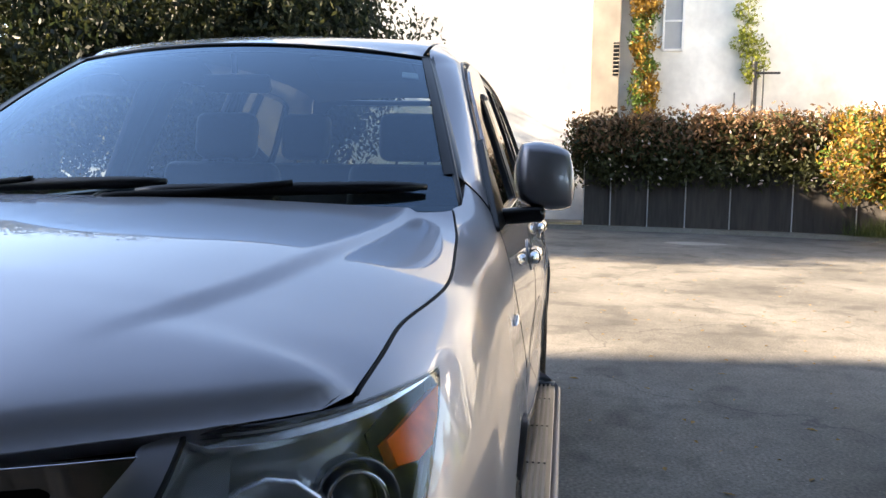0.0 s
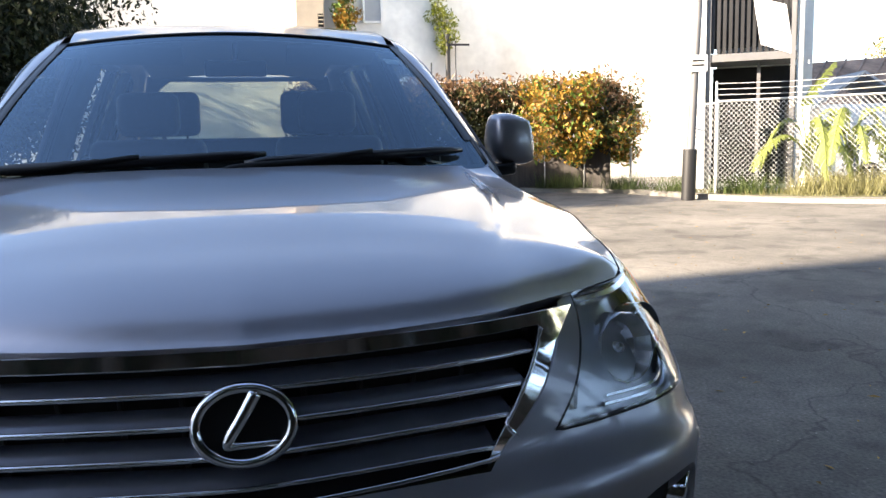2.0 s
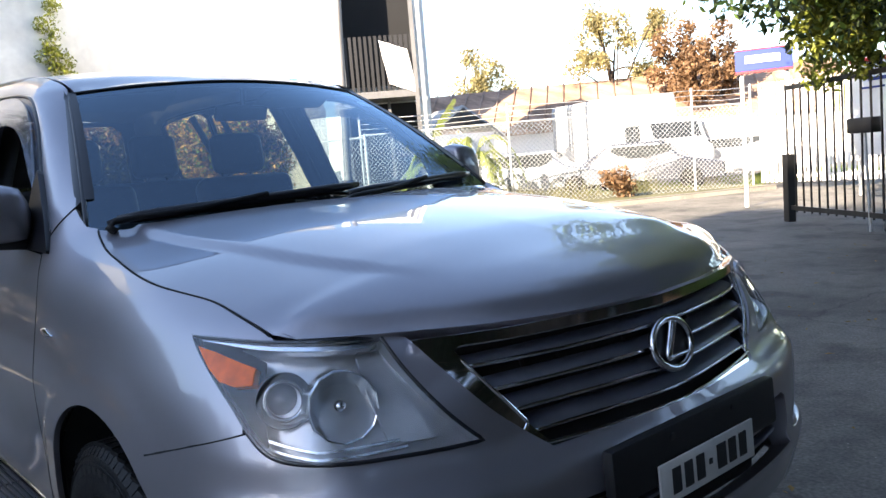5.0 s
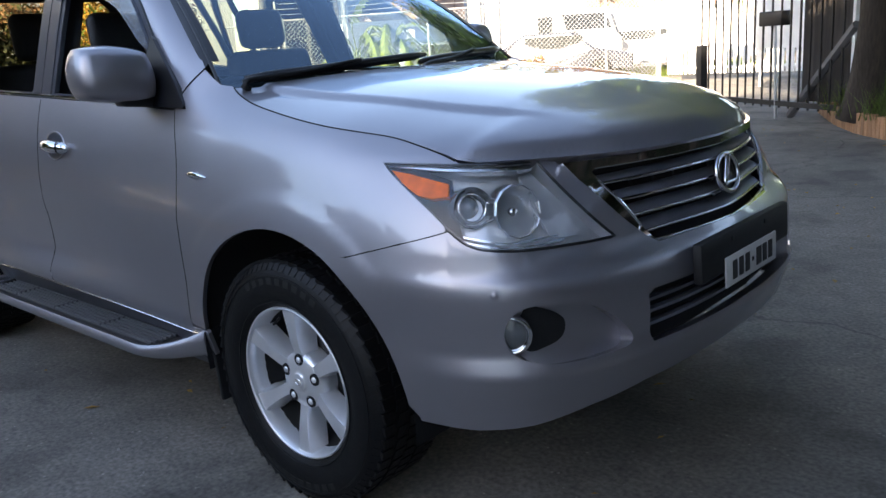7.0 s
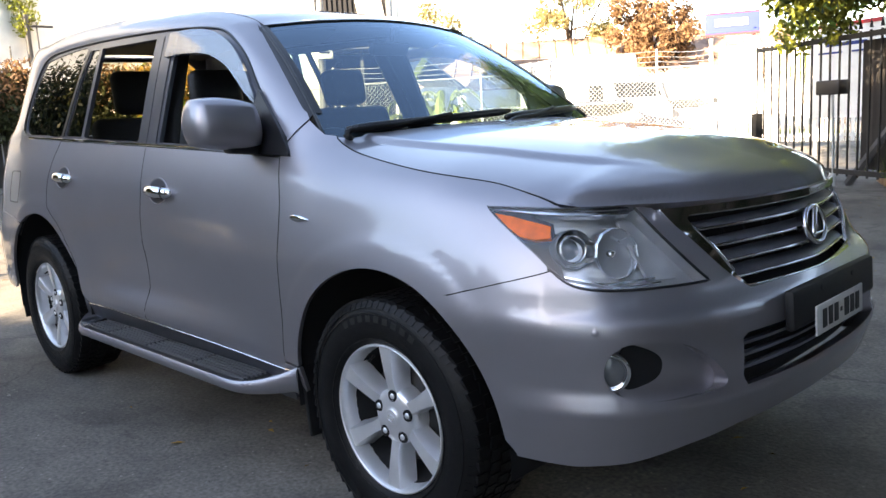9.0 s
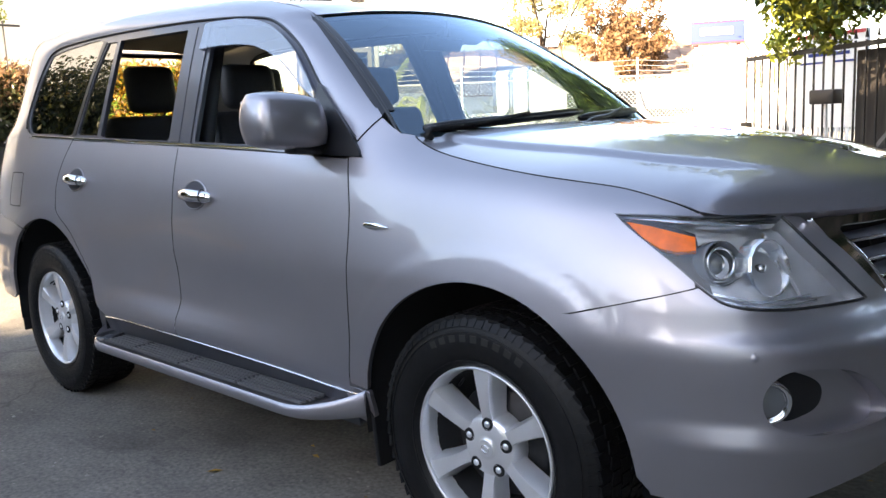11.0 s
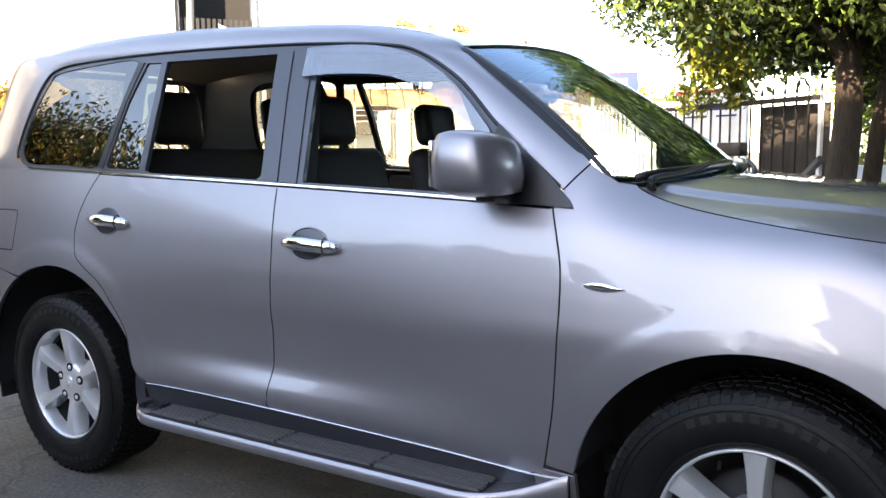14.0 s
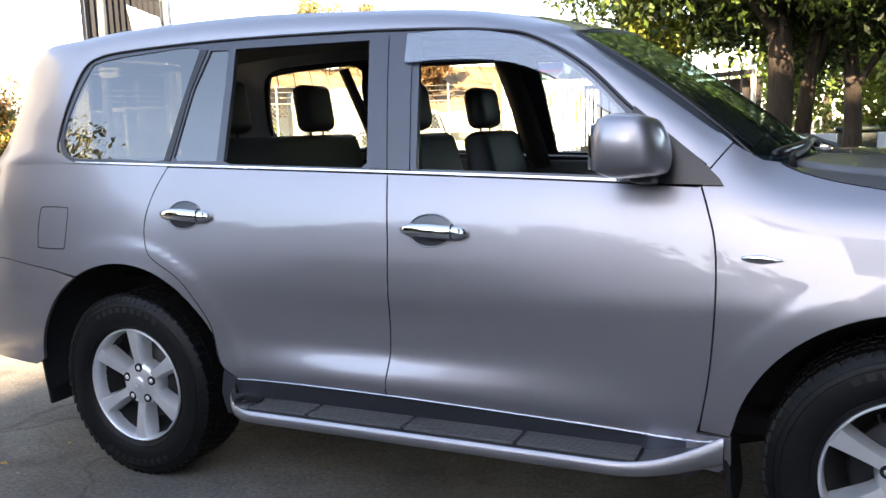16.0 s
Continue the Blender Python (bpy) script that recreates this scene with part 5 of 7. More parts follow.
def cabin():
    bm = bmesh.new()
    box(bm, (0.42, 1.42, 0.30), pose(-0.66, 0, 1.06), 0.06, 3)
    box(bm, (0.34, 1.36, 0.05), pose(-0.52, 0, 1.215, 0, 4, 0), 0.02, 2)
    box(bm, (0.30, 0.46, 0.09), pose(-0.72, -0.38, 1.215), 0.04, 3)
    part("dashboard", bm, CABIN, suv, "grey padded dashboard", 60)
    sw = new("steering_wheel")
    sw.parent = suv
    sw.matrix_local = pose(-0.98, -0.38, 1.12, 0, -62, 0)
    raw("wheel_ring", *tube([(0.185 * math.cos(a), 0.185 * math.sin(a), 0) for a in np.linspace(0, 2 * math.pi, 40, endpoint=False)], 0.016, 8, closed=True), SEAT, sw)
    bm = bmesh.new()
    box(bm, (0.12, 0.15, 0.05), pose(0, 0, -0.02), 0.02)
    box(bm, (0.03, 0.35, 0.02), pose(0.0, 0, -0.01), 0.008)
    part("wheel_boss", bm, CABIN, sw, "", 50)
    seat(-1.42, -0.40, 0.52)
    seat(-1.42, 0.40, 0.52)
    seat(-2.38, 0.0, 1.36, 0.63, rear=True)
    bm = bmesh.new()
    box(bm, (3.3, 1.20, 0.04), pose(-2.05, 0, 0.62))
    box(bm, (0.55, 0.24, 0.30), pose(-1.25, 0, 0.80), 0.03)
    part("cabin_floor", bm, CABIN, suv, "", 40)
    for y in (-1, 1):
        bm = bmesh.new()
        box(bm, (1.55, 0.05, 0.60), pose(-1.58, y * 0.80, 0.93, 0, 1.6, 0), 0.02)
        part("door_lining", bm, CABIN, suv, "", 40)
        for x0, x1 in ((-1.60, -1.80), (-2.55, -2.70)):
            raw("pillar_lining", *tube([(x0 - 0.02, y * 0.80, 1.2), (x0 - 0.08, y * 0.70, 1.5), (x0 - 0.14, y * 0.60, 1.76)], 0.085 if x0 > -2 else 0.05, 8, flat=0.4), CABIN, suv)
    x = np.linspace(-1.08, -3.6, 14)
    yy = np.linspace(-0.62, 0.62, 9)
    v = [tuple(roof([(a, b * 0.9)])[0] + (0, 0, -0.045)) for a in x for b in yy]
    raw("headlining", v, [(i * 9 + j, i * 9 + j + 1, i * 9 + j + 10, i * 9 + j + 9) for i in range(13) for j in range(8)], LINING, suv, "grey headlining")
    for k in (-0.36, 0.36):
        bm = bmesh.new()
        box(bm, (0.15, 0.34, 0.02), pose(-1.13, k, 1.70, 0, -20, 0), 0.008)
        part("sun_visor", bm, LINING, suv, "", 40)


front_end()
for _s in (1, -1):
    headlamp(_s)
    side_panels(_s)
    side_step(_s)
    door_mirror(_s)
upper_body()
for _x in (0.0, -2.85):
    for _y in (-0.815, 0.815):
        wheel(_x, _y)
wiper((-0.90, 0.030), (0.10, 0.085), (-0.93, -0.01))
wiper((0.02, 0.040), (0.90, 0.085), (-0.03, -0.01))
cabin()
# ---- the yard and what stands round it ----
def concrete():
    """Worn concrete: fine grit, broad stains, dark spots, thin wandering cracks."""
    m = material("yard_concrete", (0.146, 0.134, 0.117), rough=0.88, grain=0.36, grain_scale=55, stain=0.5, stain_scale=0.45, bump=0.35, bump_scale=70)
    n, l = m.node_tree.nodes, m.node_tree.links
    p = n["Principled BSDF"]
    tone = p.inputs["Base Color"].links[0].from_socket
    tc = n.new("ShaderNodeTexCoord")
    warp, add = n.new("ShaderNodeTexNoise"), n.new("ShaderNodeVectorMath")
    warp.inputs["Scale"].default_value, warp.inputs["Detail"].default_value = 1.3, 6
    l.new(tc.outputs["Object"], warp.inputs["Vector"])
    add.operation = "MULTIPLY_ADD"
    add.inputs[1].default_value = (1.2, 1.2, 0)
    l.new(warp.outputs["Color"], add.inputs[0]), l.new(tc.outputs["Object"], add.inputs[2])

    def darken(value, lo, hi, dark):
        """Scales the tone so far from dark (at lo) to 1 (at hi)."""
        nonlocal tone
        r, x = n.new("ShaderNodeMapRange"), n.new("ShaderNodeVectorMath")
        r.inputs["From Min"].default_value, r.inputs["From Max"].default_value = lo, hi
        r.inputs["To Min"].default_value, r.inputs["To Max"].default_value = dark, 1.0
        x.operation = "SCALE"
        l.new(value, r.inputs["Value"]), l.new(tone, x.inputs[0]), l.new(r.outputs["Result"], x.inputs["Scale"])
        tone = x.outputs["Vector"]

    crack = n.new("ShaderNodeTexVoronoi")
    crack.feature = "DISTANCE_TO_EDGE"
    crack.inputs["Scale"].default_value = 0.35
    l.new(add.outputs["Vector"], crack.inputs["Vector"])
    darken(crack.outputs["Distance"], 0.0015, 0.006, 0.62)
    spot = n.new("ShaderNodeTexVoronoi")
    spot.inputs["Scale"].default_value, spot.inputs["Randomness"].default_value = 2.2, 1.0
    l.new(add.outputs["Vector"], spot.inputs["Vector"])
    darken(spot.outputs["Distance"], 0.05, 0.11, 0.72)
    oil = n.new("ShaderNodeTexNoise")
    oil.inputs["Scale"].default_value, oil.inputs["Detail"].default_value = 1.6, 7
    l.new(tc.outputs["Object"], oil.inputs["Vector"])
    darken(oil.outputs["Fac"], 0.36, 0.47, 0.62)
    mott = n.new("ShaderNodeTexNoise")
    mott.inputs["Scale"].default_value, mott.inputs["Detail"].default_value = 7.0, 8
    mott.inputs["Roughness"].default_value = 0.7
    l.new(tc.outputs["Object"], mott.inputs["Vector"])
    darken(mott.outputs["Fac"], 0.30, 0.62, 0.70)
    grit = n.new("ShaderNodeTexVoronoi")
    grit.inputs["Scale"].default_value = 16.0
    l.new(tc.outputs["Object"], grit.inputs["Vector"])
    g = n.new("ShaderNodeMapRange")
    g.inputs["From Min"].default_value, g.inputs["From Max"].default_value = 0.06, 0.10
    g.inputs["To Min"].default_value, g.inputs["To Max"].default_value = 1.9, 1.0
    x = n.new("ShaderNodeVectorMath")
    x.operation = "SCALE"
    l.new(grit.outputs["Distance"], g.inputs["Value"]), l.new(tone, x.inputs[0]), l.new(g.outputs["Result"], x.inputs["Scale"])
    l.new(x.outputs["Vector"], p.inputs["Base Color"])
    return m


CONCRETE = concrete()
# grey mottling of this render stands for tree shadows on the wall
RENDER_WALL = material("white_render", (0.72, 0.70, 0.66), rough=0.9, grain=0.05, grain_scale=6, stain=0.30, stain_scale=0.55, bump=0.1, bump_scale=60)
PALE_WALL = material("pale_grey_render", (0.76, 0.75, 0.74), rough=0.9, stain=0.12, stain_scale=0.4, bump=0.1)
BEIGE = material("beige_pilaster", (0.46, 0.38, 0.29), rough=0.9, stain=0.18, stain_scale=1.5, bump=0.1)
KERB = material("kerb_stone", (0.24, 0.225, 0.20), rough=0.9, grain=0.2, grain_scale=30, stain=0.2)
DARK_WOOD = material("dark_stained_timber", (0.045, 0.038, 0.034), rough=0.8, stain=0.3, stain_scale=4, random=0.25, stretch=(4, 4, 0.5))
BLACK_STEEL = material("black_steel", (0.025, 0.025, 0.027), rough=0.5, metal=0.3, stain=0.2)
GALV = material("galvanised_steel", (0.50, 0.51, 0.52), rough=0.45, metal=0.6, stain=0.15, stain_scale=5)
# dark grey steel; on the sign pole it stands for shade
POLE_STEEL = material("dark_grey_steel", (0.13, 0.13, 0.135), rough=0.6, metal=0.2, stain=0.2)
WHITE_PAINT = material("white_paint", (0.80, 0.80, 0.78), rough=0.55, stain=0.08, stain_scale=3)
OFF_WHITE = material("dusty_white_paint", (0.36, 0.37, 0.38), rough=0.4, coat=0.3, stain=0.1, stain_scale=2)
TURF = material("patchy_turf", (0.105, 0.10, 0.045), rough=0.95, grain=0.3, grain_scale=12, stain=0.4, stain_scale=0.8, bump=0.4, bump_scale=30)
RUST = material("rusty_roof_iron", (0.31, 0.195, 0.135), rough=0.8, grain=0.2, grain_scale=10, stain=0.45, stain_scale=0.9, stretch=(0.4, 2, 1))
GREY_IRON = material("grey_roof_iron", (0.30, 0.31, 0.33), rough=0.6, metal=0.3, stain=0.15)
BRICK = material("orange_brick", (0.36, 0.19, 0.10), rough=0.9, grain=0.2, grain_scale=60, random=0.25)
BRICK_WALL = material("dark_brick_wall", (0.20, 0.14, 0.11), rough=0.9, grain=0.2, grain_scale=25, stain=0.2)
SOIL = material("dry_soil", (0.10, 0.075, 0.05), rough=0.95, stain=0.3, bump=0.4, bump_scale=30)
BARK = material("tree_bark", (0.05, 0.037, 0.028), rough=0.95, grain=0.35, grain_scale=14, stain=0.3, bump=0.8, bump_scale=18, stretch=(3, 3, 0.5))
BLUE = material("sign_blue", (0.012, 0.035, 0.2), rough=0.4, stain=0.06)
RED = material("sign_red", (0.45, 0.03, 0.04), rough=0.4, stain=0.06)
BIN_GREEN = material("bin_green_plastic", (0.012, 0.03, 0.02), rough=0.45, stain=0.15)
CLOTH = material("white_cloth", (0.78, 0.79, 0.82), rough=0.9, stain=0.1)
SHADOW_GLASS = material("dark_window_glass", (0.03, 0.035, 0.04), rough=0.08, stain=0.1)


def leaf_material(name, colour, spread=0.45):
    m = material(name, colour, rough=0.55, random=spread, island=True, spec=0.35)
    n, l = m.node_tree.nodes, m.node_tree.links
    p = n["Principled BSDF"]
    t, x = n.new("ShaderNodeBsdfTranslucent"), n.new("ShaderNodeMixShader")
    x.inputs[0].default_value = 0.35
    src = p.inputs["Base Color"].links[0].from_socket
    l.new(src, t.inputs["Color"])
    l.new(p.outputs[0], x.inputs[1]), l.new(t.outputs[0], x.inputs[2])
    l.new(x.outputs[0], n["Material Output"].inputs["Surface"])
    return m


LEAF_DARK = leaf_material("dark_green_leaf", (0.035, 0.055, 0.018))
# darker copy of the dark green leaf: shade is put into its colour
LEAF_SHADED = leaf_material("shaded_dark_leaf", (0.018, 0.026, 0.011))
LEAF_OLIVE = leaf_material("olive_leaf", (0.055, 0.06, 0.022))
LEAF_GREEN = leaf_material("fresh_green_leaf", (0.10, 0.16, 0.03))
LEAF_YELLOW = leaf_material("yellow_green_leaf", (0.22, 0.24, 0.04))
LEAF_RUST = leaf_material("russet_leaf", (0.20, 0.115, 0.06))
LEAF_GOLD = leaf_material("golden_leaf", (0.30, 0.17, 0.03))
LEAF_PALE = leaf_material("pale_gum_leaf", (0.26, 0.22, 0.10))
PETAL = leaf_material("pale_petal", (0.75, 0.62, 0.60), 0.1)
GRASS = leaf_material("grass_blade", (0.12, 0.17, 0.035))
GRASS_DRY = leaf_material("dry_grass_blade", (0.20, 0.19, 0.085))
PLANTER_GRASS = leaf_material("planter_grass_blade", (0.09, 0.13, 0.03))
WEED = leaf_material("weed_leaf", (0.06, 0.085, 0.025))
LEAF_BANANA = leaf_material("banana_leaf", (0.24, 0.28, 0.08), 0.25)
RNG = np.random.default_rng(7)


def leaves(name, centres, spread, count, size, mat, parent=None, label="", droop=0.0, flat=1.0):
    """A cloud of small pointed leaves, in clumps round the centres."""
    c = np.asarray(centres, float)
    sp = np.broadcast_to(np.asarray(spread, float), (len(c),))
    pick = RNG.integers(0, len(c), count)
    d = RNG.normal(size=(count, 3))
    d /= np.linalg.norm(d, axis=1)[:, None]
    r = RNG.random(count) ** 0.45
    p = c[pick] + d * (r * sp[pick])[:, None] * (1, 1, flat)
    a = RNG.normal(size=(count, 3))
    a[:, 2] -= droop
    a /= np.linalg.norm(a, axis=1)[:, None]
    b = np.cross(a, RNG.normal(size=(count, 3)))
    b /= np.linalg.norm(b, axis=1)[:, None]
    s = size * (0.6 + 0.8 * RNG.random(count))[:, None]
    quad = np.stack([p - a * s * 0.5, p + b * s * 0.22, p + a * s * 0.5, p - b * s * 0.22], 1).reshape(-1, 3)
    ob = raw(name, quad, np.arange(4 * count).reshape(-1, 4), mat, parent, label, smooth=False)
    return ob


def fold(ob, kind="stuff"):
    ob["kind"] = kind
    return ob


def tree(name, label, foot, height, crown, leaf, count, size, trunk=0.22, clumps=40, droop=0.3, low=0.35, seed=1, lean=(0, 0), squash=0.8, second=None):
    """A tapered, leaning trunk with limbs, and a crown of clumps with gaps."""
    rng = np.random.default_rng(seed)
    t = thing(name, label, "tree")
    f = np.array(foot, float)
    top = f + (lean[0], lean[1], height * 0.72)
    k = spline([f, f + (top - f) * 0.35 + (rng.normal(0, 0.1), rng.normal(0, 0.1), 0), f + (top - f) * 0.7 + (rng.normal(0, 0.15), rng.normal(0, 0.15), 0), top], 6)
    raw("trunk", *tube(k, np.linspace(trunk, trunk * 0.25, len(k)) * np.interp(np.linspace(0, 1, len(k)), [0, 0.08, 1], [1.35, 1, 1]), 12, up=(0, 1, 0)), BARK, t, "rough brown bark")
    centres = []
    mid = f + (lean[0] * 0.8, lean[1] * 0.8, height * (low + 1) / 2)
    for i in range(clumps):
        d = rng.normal(size=3)
        d /= np.linalg.norm(d)
        r = rng.random() ** 0.4
        centres.append(mid + d * r * np.array((crown, crown, height * (1 - low) / 2 * squash + 0.01)))
    for i in range(9):
        c = centres[i]
        b = k[int(len(k) * (0.35 + 0.06 * i))]
        raw("limb", *tube(spline([b, (b + c) / 2 + (0, 0, 0.25), c], 5), np.linspace(trunk * 0.4, 0.02, 11), 7, up=(0.3, 1, 0)), BARK, t)
    sp = crown * (0.16 + 0.16 * rng.random(len(centres)))
    tagged(leaves("crown", centres, sp, count, size, leaf, t, droop=droop), "uneven leafy crown with gaps", kind="stuff")
    # a paler second leaf colour stands for sunlight on the crown
    if second:
        tagged(leaves("sunlit_leaves", centres[::2], sp[::2] * 1.1, count // 3, size, second, t, droop=droop), "paler leaves that paint sunlit parts of the crown", kind="stuff")
    return t


def chain_link(name, label, posts, height, wires=0, top=True):
    """Posts, rails and woven wire along a line of post feet."""
    fe = thing(name, label, "fence")
    v, f = [], []
    def wire(a, b, r):
        d = b - a
        d /= np.linalg.norm(d)
        s = np.cross(d, (0, 0, 1.0)) if abs(d[2]) < 0.9 else np.array((1.0, 0, 0))
        s /= np.linalg.norm(s)
        u = np.cross(s, d)
        o = len(v)
        for p in (a, b):
            v.extend([p + s * r, p - s * r * 0.5 + u * r * 0.87, p - s * r * 0.5 - u * r * 0.87])
        f.extend([(o, o + 1, o + 4, o + 3), (o + 1, o + 2, o + 5, o + 4), (o + 2, o, o + 3, o + 5)])
    pitch = 0.058
    for a, b in zip(posts[:-1], posts[1:]):
        a, b = np.array((*a, 0.0)), np.array((*b, 0.0))
        n = int(np.linalg.norm(b - a) / pitch)
        d = (b - a) / n
        m = int(height / pitch)
        for i in range(n):
            for j in range(m):
                z0, z1 = 0.05 + j * pitch, 0.05 + (j + 1) * pitch
                s = (i + j) % 2
                wire(a + d * (i + s) + (0, 0, z0), a + d * (i + 1 - s) + (0, 0, z1), 0.0052)
        if top:
            rail = bmesh.new()
            rod(rail, a + (0, 0, height + 0.05), b + (0, 0, height + 0.05), 0.02)
            part("rail", rail, GALV, fe, "", 60)
        for w in range(wires):
            l = bmesh.new()
            h = height + 0.2 + 0.13 * w
            q = spline([a + (0, 0, h), (a + b) / 2 + (0, 0, h - 0.04), b + (0, 0, h)], 5)
            l.free()
            raw("strand", *tube(q, 0.008, 4), GALV, fe)
    tagged(raw("wire_mesh", v, f, GALV, fe, "diamond woven wire", smooth=False), kind="stuff")
    for p in posts:
        bm = bmesh.new()
        rod(bm, (*p, -0.05), (*p, height + 0.1 + 0.13 * wires), 0.03)
        bmesh.ops.create_uvsphere(bm, u_segments=8, v_segments=5, radius=0.035, matrix=Matrix.Translation((*p, height + 0.1 + 0.13 * wires)))
        part("post", bm, GALV, fe, "", 60)
    return fe


# ground, one sheet to the horizon
bm = bmesh.new()
bmesh.ops.create_grid(bm, x_segments=4, y_segments=4, size=600)
tagged(part("ground", bm, CONCRETE), "worn grey-brown concrete yard with stains", "ground", kind="structure")

# unseen street building that keeps the yard in shade; a gap lets sun through
def plain_building(name, x0, x1, y0, y1, h, mat, label):
    b = thing(name, label, "building", kind="structure")
    bm = bmesh.new()
    box(bm, (x1 - x0, y1 - y0, h), pose((x0 + x1) / 2, (y0 + y1) / 2, h / 2))
    part("wall", bm, mat, b)
    bm = bmesh.new()
    box(bm, (x1 - x0 + 0.3, y1 - y0 + 0.3, 0.25), pose((x0 + x1) / 2, (y0 + y1) / 2, h + 0.125), 0.02)
    part("parapet", bm, mat, b)
    return b


plain_building("building_street", 0.55, 60, -41.6, -40, 23.5, PALE_WALL, "tall pale rendered unseen building that shades the yard")

# walls added to close bright low gaps in the door reflections
plain_building("gap_wall_far", -26, -1.0, -20.4, -20, 3.0, PALE_WALL, "pale rendered wall added across the street to close bright gaps")
plain_building("gap_wall_corner", -22.2, -22, -19.5, -8.5, 1.9, PALE_WALL, "pale rendered wall added behind the large trees to close bright gaps")

# kerb along the hedge
kp = spline([(-20.3, -6), (-19.9, 1.5), (-19.5, 4.5), (-18.8, 7.0), (-17.2, 8.9), (-15.4, 9.5), (-13.9, 9.8), (-12.4, 10.6), (-10.9, 12.3), (-9.6, 14.1), (-7.9, 18.0)], 8)
v, f = [], []
for i, p in enumerate(kp):
    t = kp[min(i + 1, len(kp) - 1)] - kp[max(i - 1, 0)]
    n = np.array((t[1], -t[0])) / np.linalg.norm(t)
    for o, z in ((0.0, -0.02), (0.012, 0.10), (0.03, 0.12), (-0.15, 0.12), (-0.16, -0.02)):
        v.append((*(p + n * o), z))
for i in range(len(kp) - 1):
    f += [(i * 5 + j, i * 5 + 5 + j, i * 5 + 6 + j, i * 5 + 1 + j) for j in range(4)]
tagged(raw("kerb", v, f, KERB, smooth=False), "weathered concrete kerb at the edge of the yard", "kerb", kind="structure")

# verge: a strip of soil behind the kerb
v, f = [], []
for i, p in enumerate(kp):
    t = kp[min(i + 1, len(kp) - 1)] - kp[max(i - 1, 0)]
    n = np.array((t[1], -t[0])) / np.linalg.norm(t)
    v += [(*(p - n * 0.15), 0.11), (*(p - n * (1.6 if i < 44 else 1.6 + 7.5 * min(1, (i - 44) / 16))), 0.10)]
tagged(raw("verge", v, [(i * 2, i * 2 + 2, i * 2 + 3, i * 2 + 1) for i in range(len(kp) - 1)], TURF), "patchy dry turf verge behind the kerb", "ground", kind="structure")

# hedge on a dark board fence
hedge_fence = thing("board_fence", "dark timber board fence overgrown by a hedge", "fence")
hp = spline([(-17.2, 0.9), (-17.0, 2.3), (-16.7, 4.0), (-15.9, 6.3), (-14.9, 7.5)], 12)
for i in range(len(hp) - 1):
    a, b = hp[i], hp[i + 1]
    L = np.linalg.norm(b - a)
    bm = bmesh.new()
    box(bm, (L + 0.01, 0.03, 1.5 + 0.03 * (i % 3)), pose(*((a + b) / 2), 0.80, 0, 0, math.degrees(math.atan2(b[1] - a[1], b[0] - a[0]))), 0.004)
    part("board", bm, DARK_WOOD, hedge_fence)
    if i % 6 == 0:
        bm = bmesh.new()
        rod(bm, (a[0] + 0.05, a[1], 0), (a[0] + 0.05, a[1], 1.5), 0.014)
        part("post", bm, GALV, hedge_fence, "", 60)
hc = [(p[0] + RNG.normal(0, 0.18), p[1] + RNG.normal(0, 0.15), 1.25 + 1.0 * RNG.random()) for p in np.repeat(hp, 5, 0)]
hedge = thing("hedge", "tall flowering hedge spilling over a dark fence", "hedge")
fold(leaves("foliage", hc, 0.42, 42000, 0.12, LEAF_OLIVE, hedge, droop=0.6))
fold(leaves("russet_foliage", [(x + 0.1, y, z + 0.2) for x, y, z in hc if z > 1.6], 0.42, 14000, 0.11, LEAF_RUST, hedge, droop=0.6))
fold(leaves("flowers", [(x + 0.35, y, z - 0.1) for x, y, z in hc], 0.35, 190, 0.10, PETAL, hedge))
bush = thing("flowering_bush", "golden-green flowering bush in sunlight at the hedge's end", "bush")
bc = [(-15.2 + RNG.normal(0, 0.45), 7.1 + RNG.normal(0, 0.75), 0.9 + 1.45 * RNG.random()) for _ in range(60)]
fold(leaves("foliage", bc, 0.38, 12000, 0.11, LEAF_GOLD, bush, droop=0.5))
fold(leaves("green_foliage", bc, 0.40, 6000, 0.11, LEAF_GREEN, bush, droop=0.5))
fold(leaves("red_foliage", bc[::2], 0.36, 2500, 0.10, LEAF_RUST, bush, droop=0.5))
fold(leaves("flowers", bc, 0.45, 200, 0.10, PETAL, bush))

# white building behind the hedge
wb = thing("white_building", "tall white rendered building, mottled grey for tree shadows", "building", kind="structure")
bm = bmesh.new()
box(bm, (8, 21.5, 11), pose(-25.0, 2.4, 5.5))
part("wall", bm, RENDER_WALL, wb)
bm = bmesh.new()
box(bm, (0.5, 0.75, 11), pose(-20.75, 1.35, 5.5), 0.02)
part("pilaster", bm, BEIGE, wb, "beige pilaster")
bm = bmesh.new()
box(bm, (0.05, 0.15, 0.85), pose(-20.495, 1.63, 4.26))
vent_ = part("vent", bm, VOID, wb, "narrow dark louvred vent")
for k in range(8):
    bm = bmesh.new()
    box(bm, (0.06, 0.15, 0.02), pose(-20.48, 1.63, 3.90 + 0.105 * k, 0, 25, 0))
    part("louvre", bm, BEIGE, vent_)
win = thing("window_1", "white-framed window with a pale pane in the wall", "window", kind="structure")
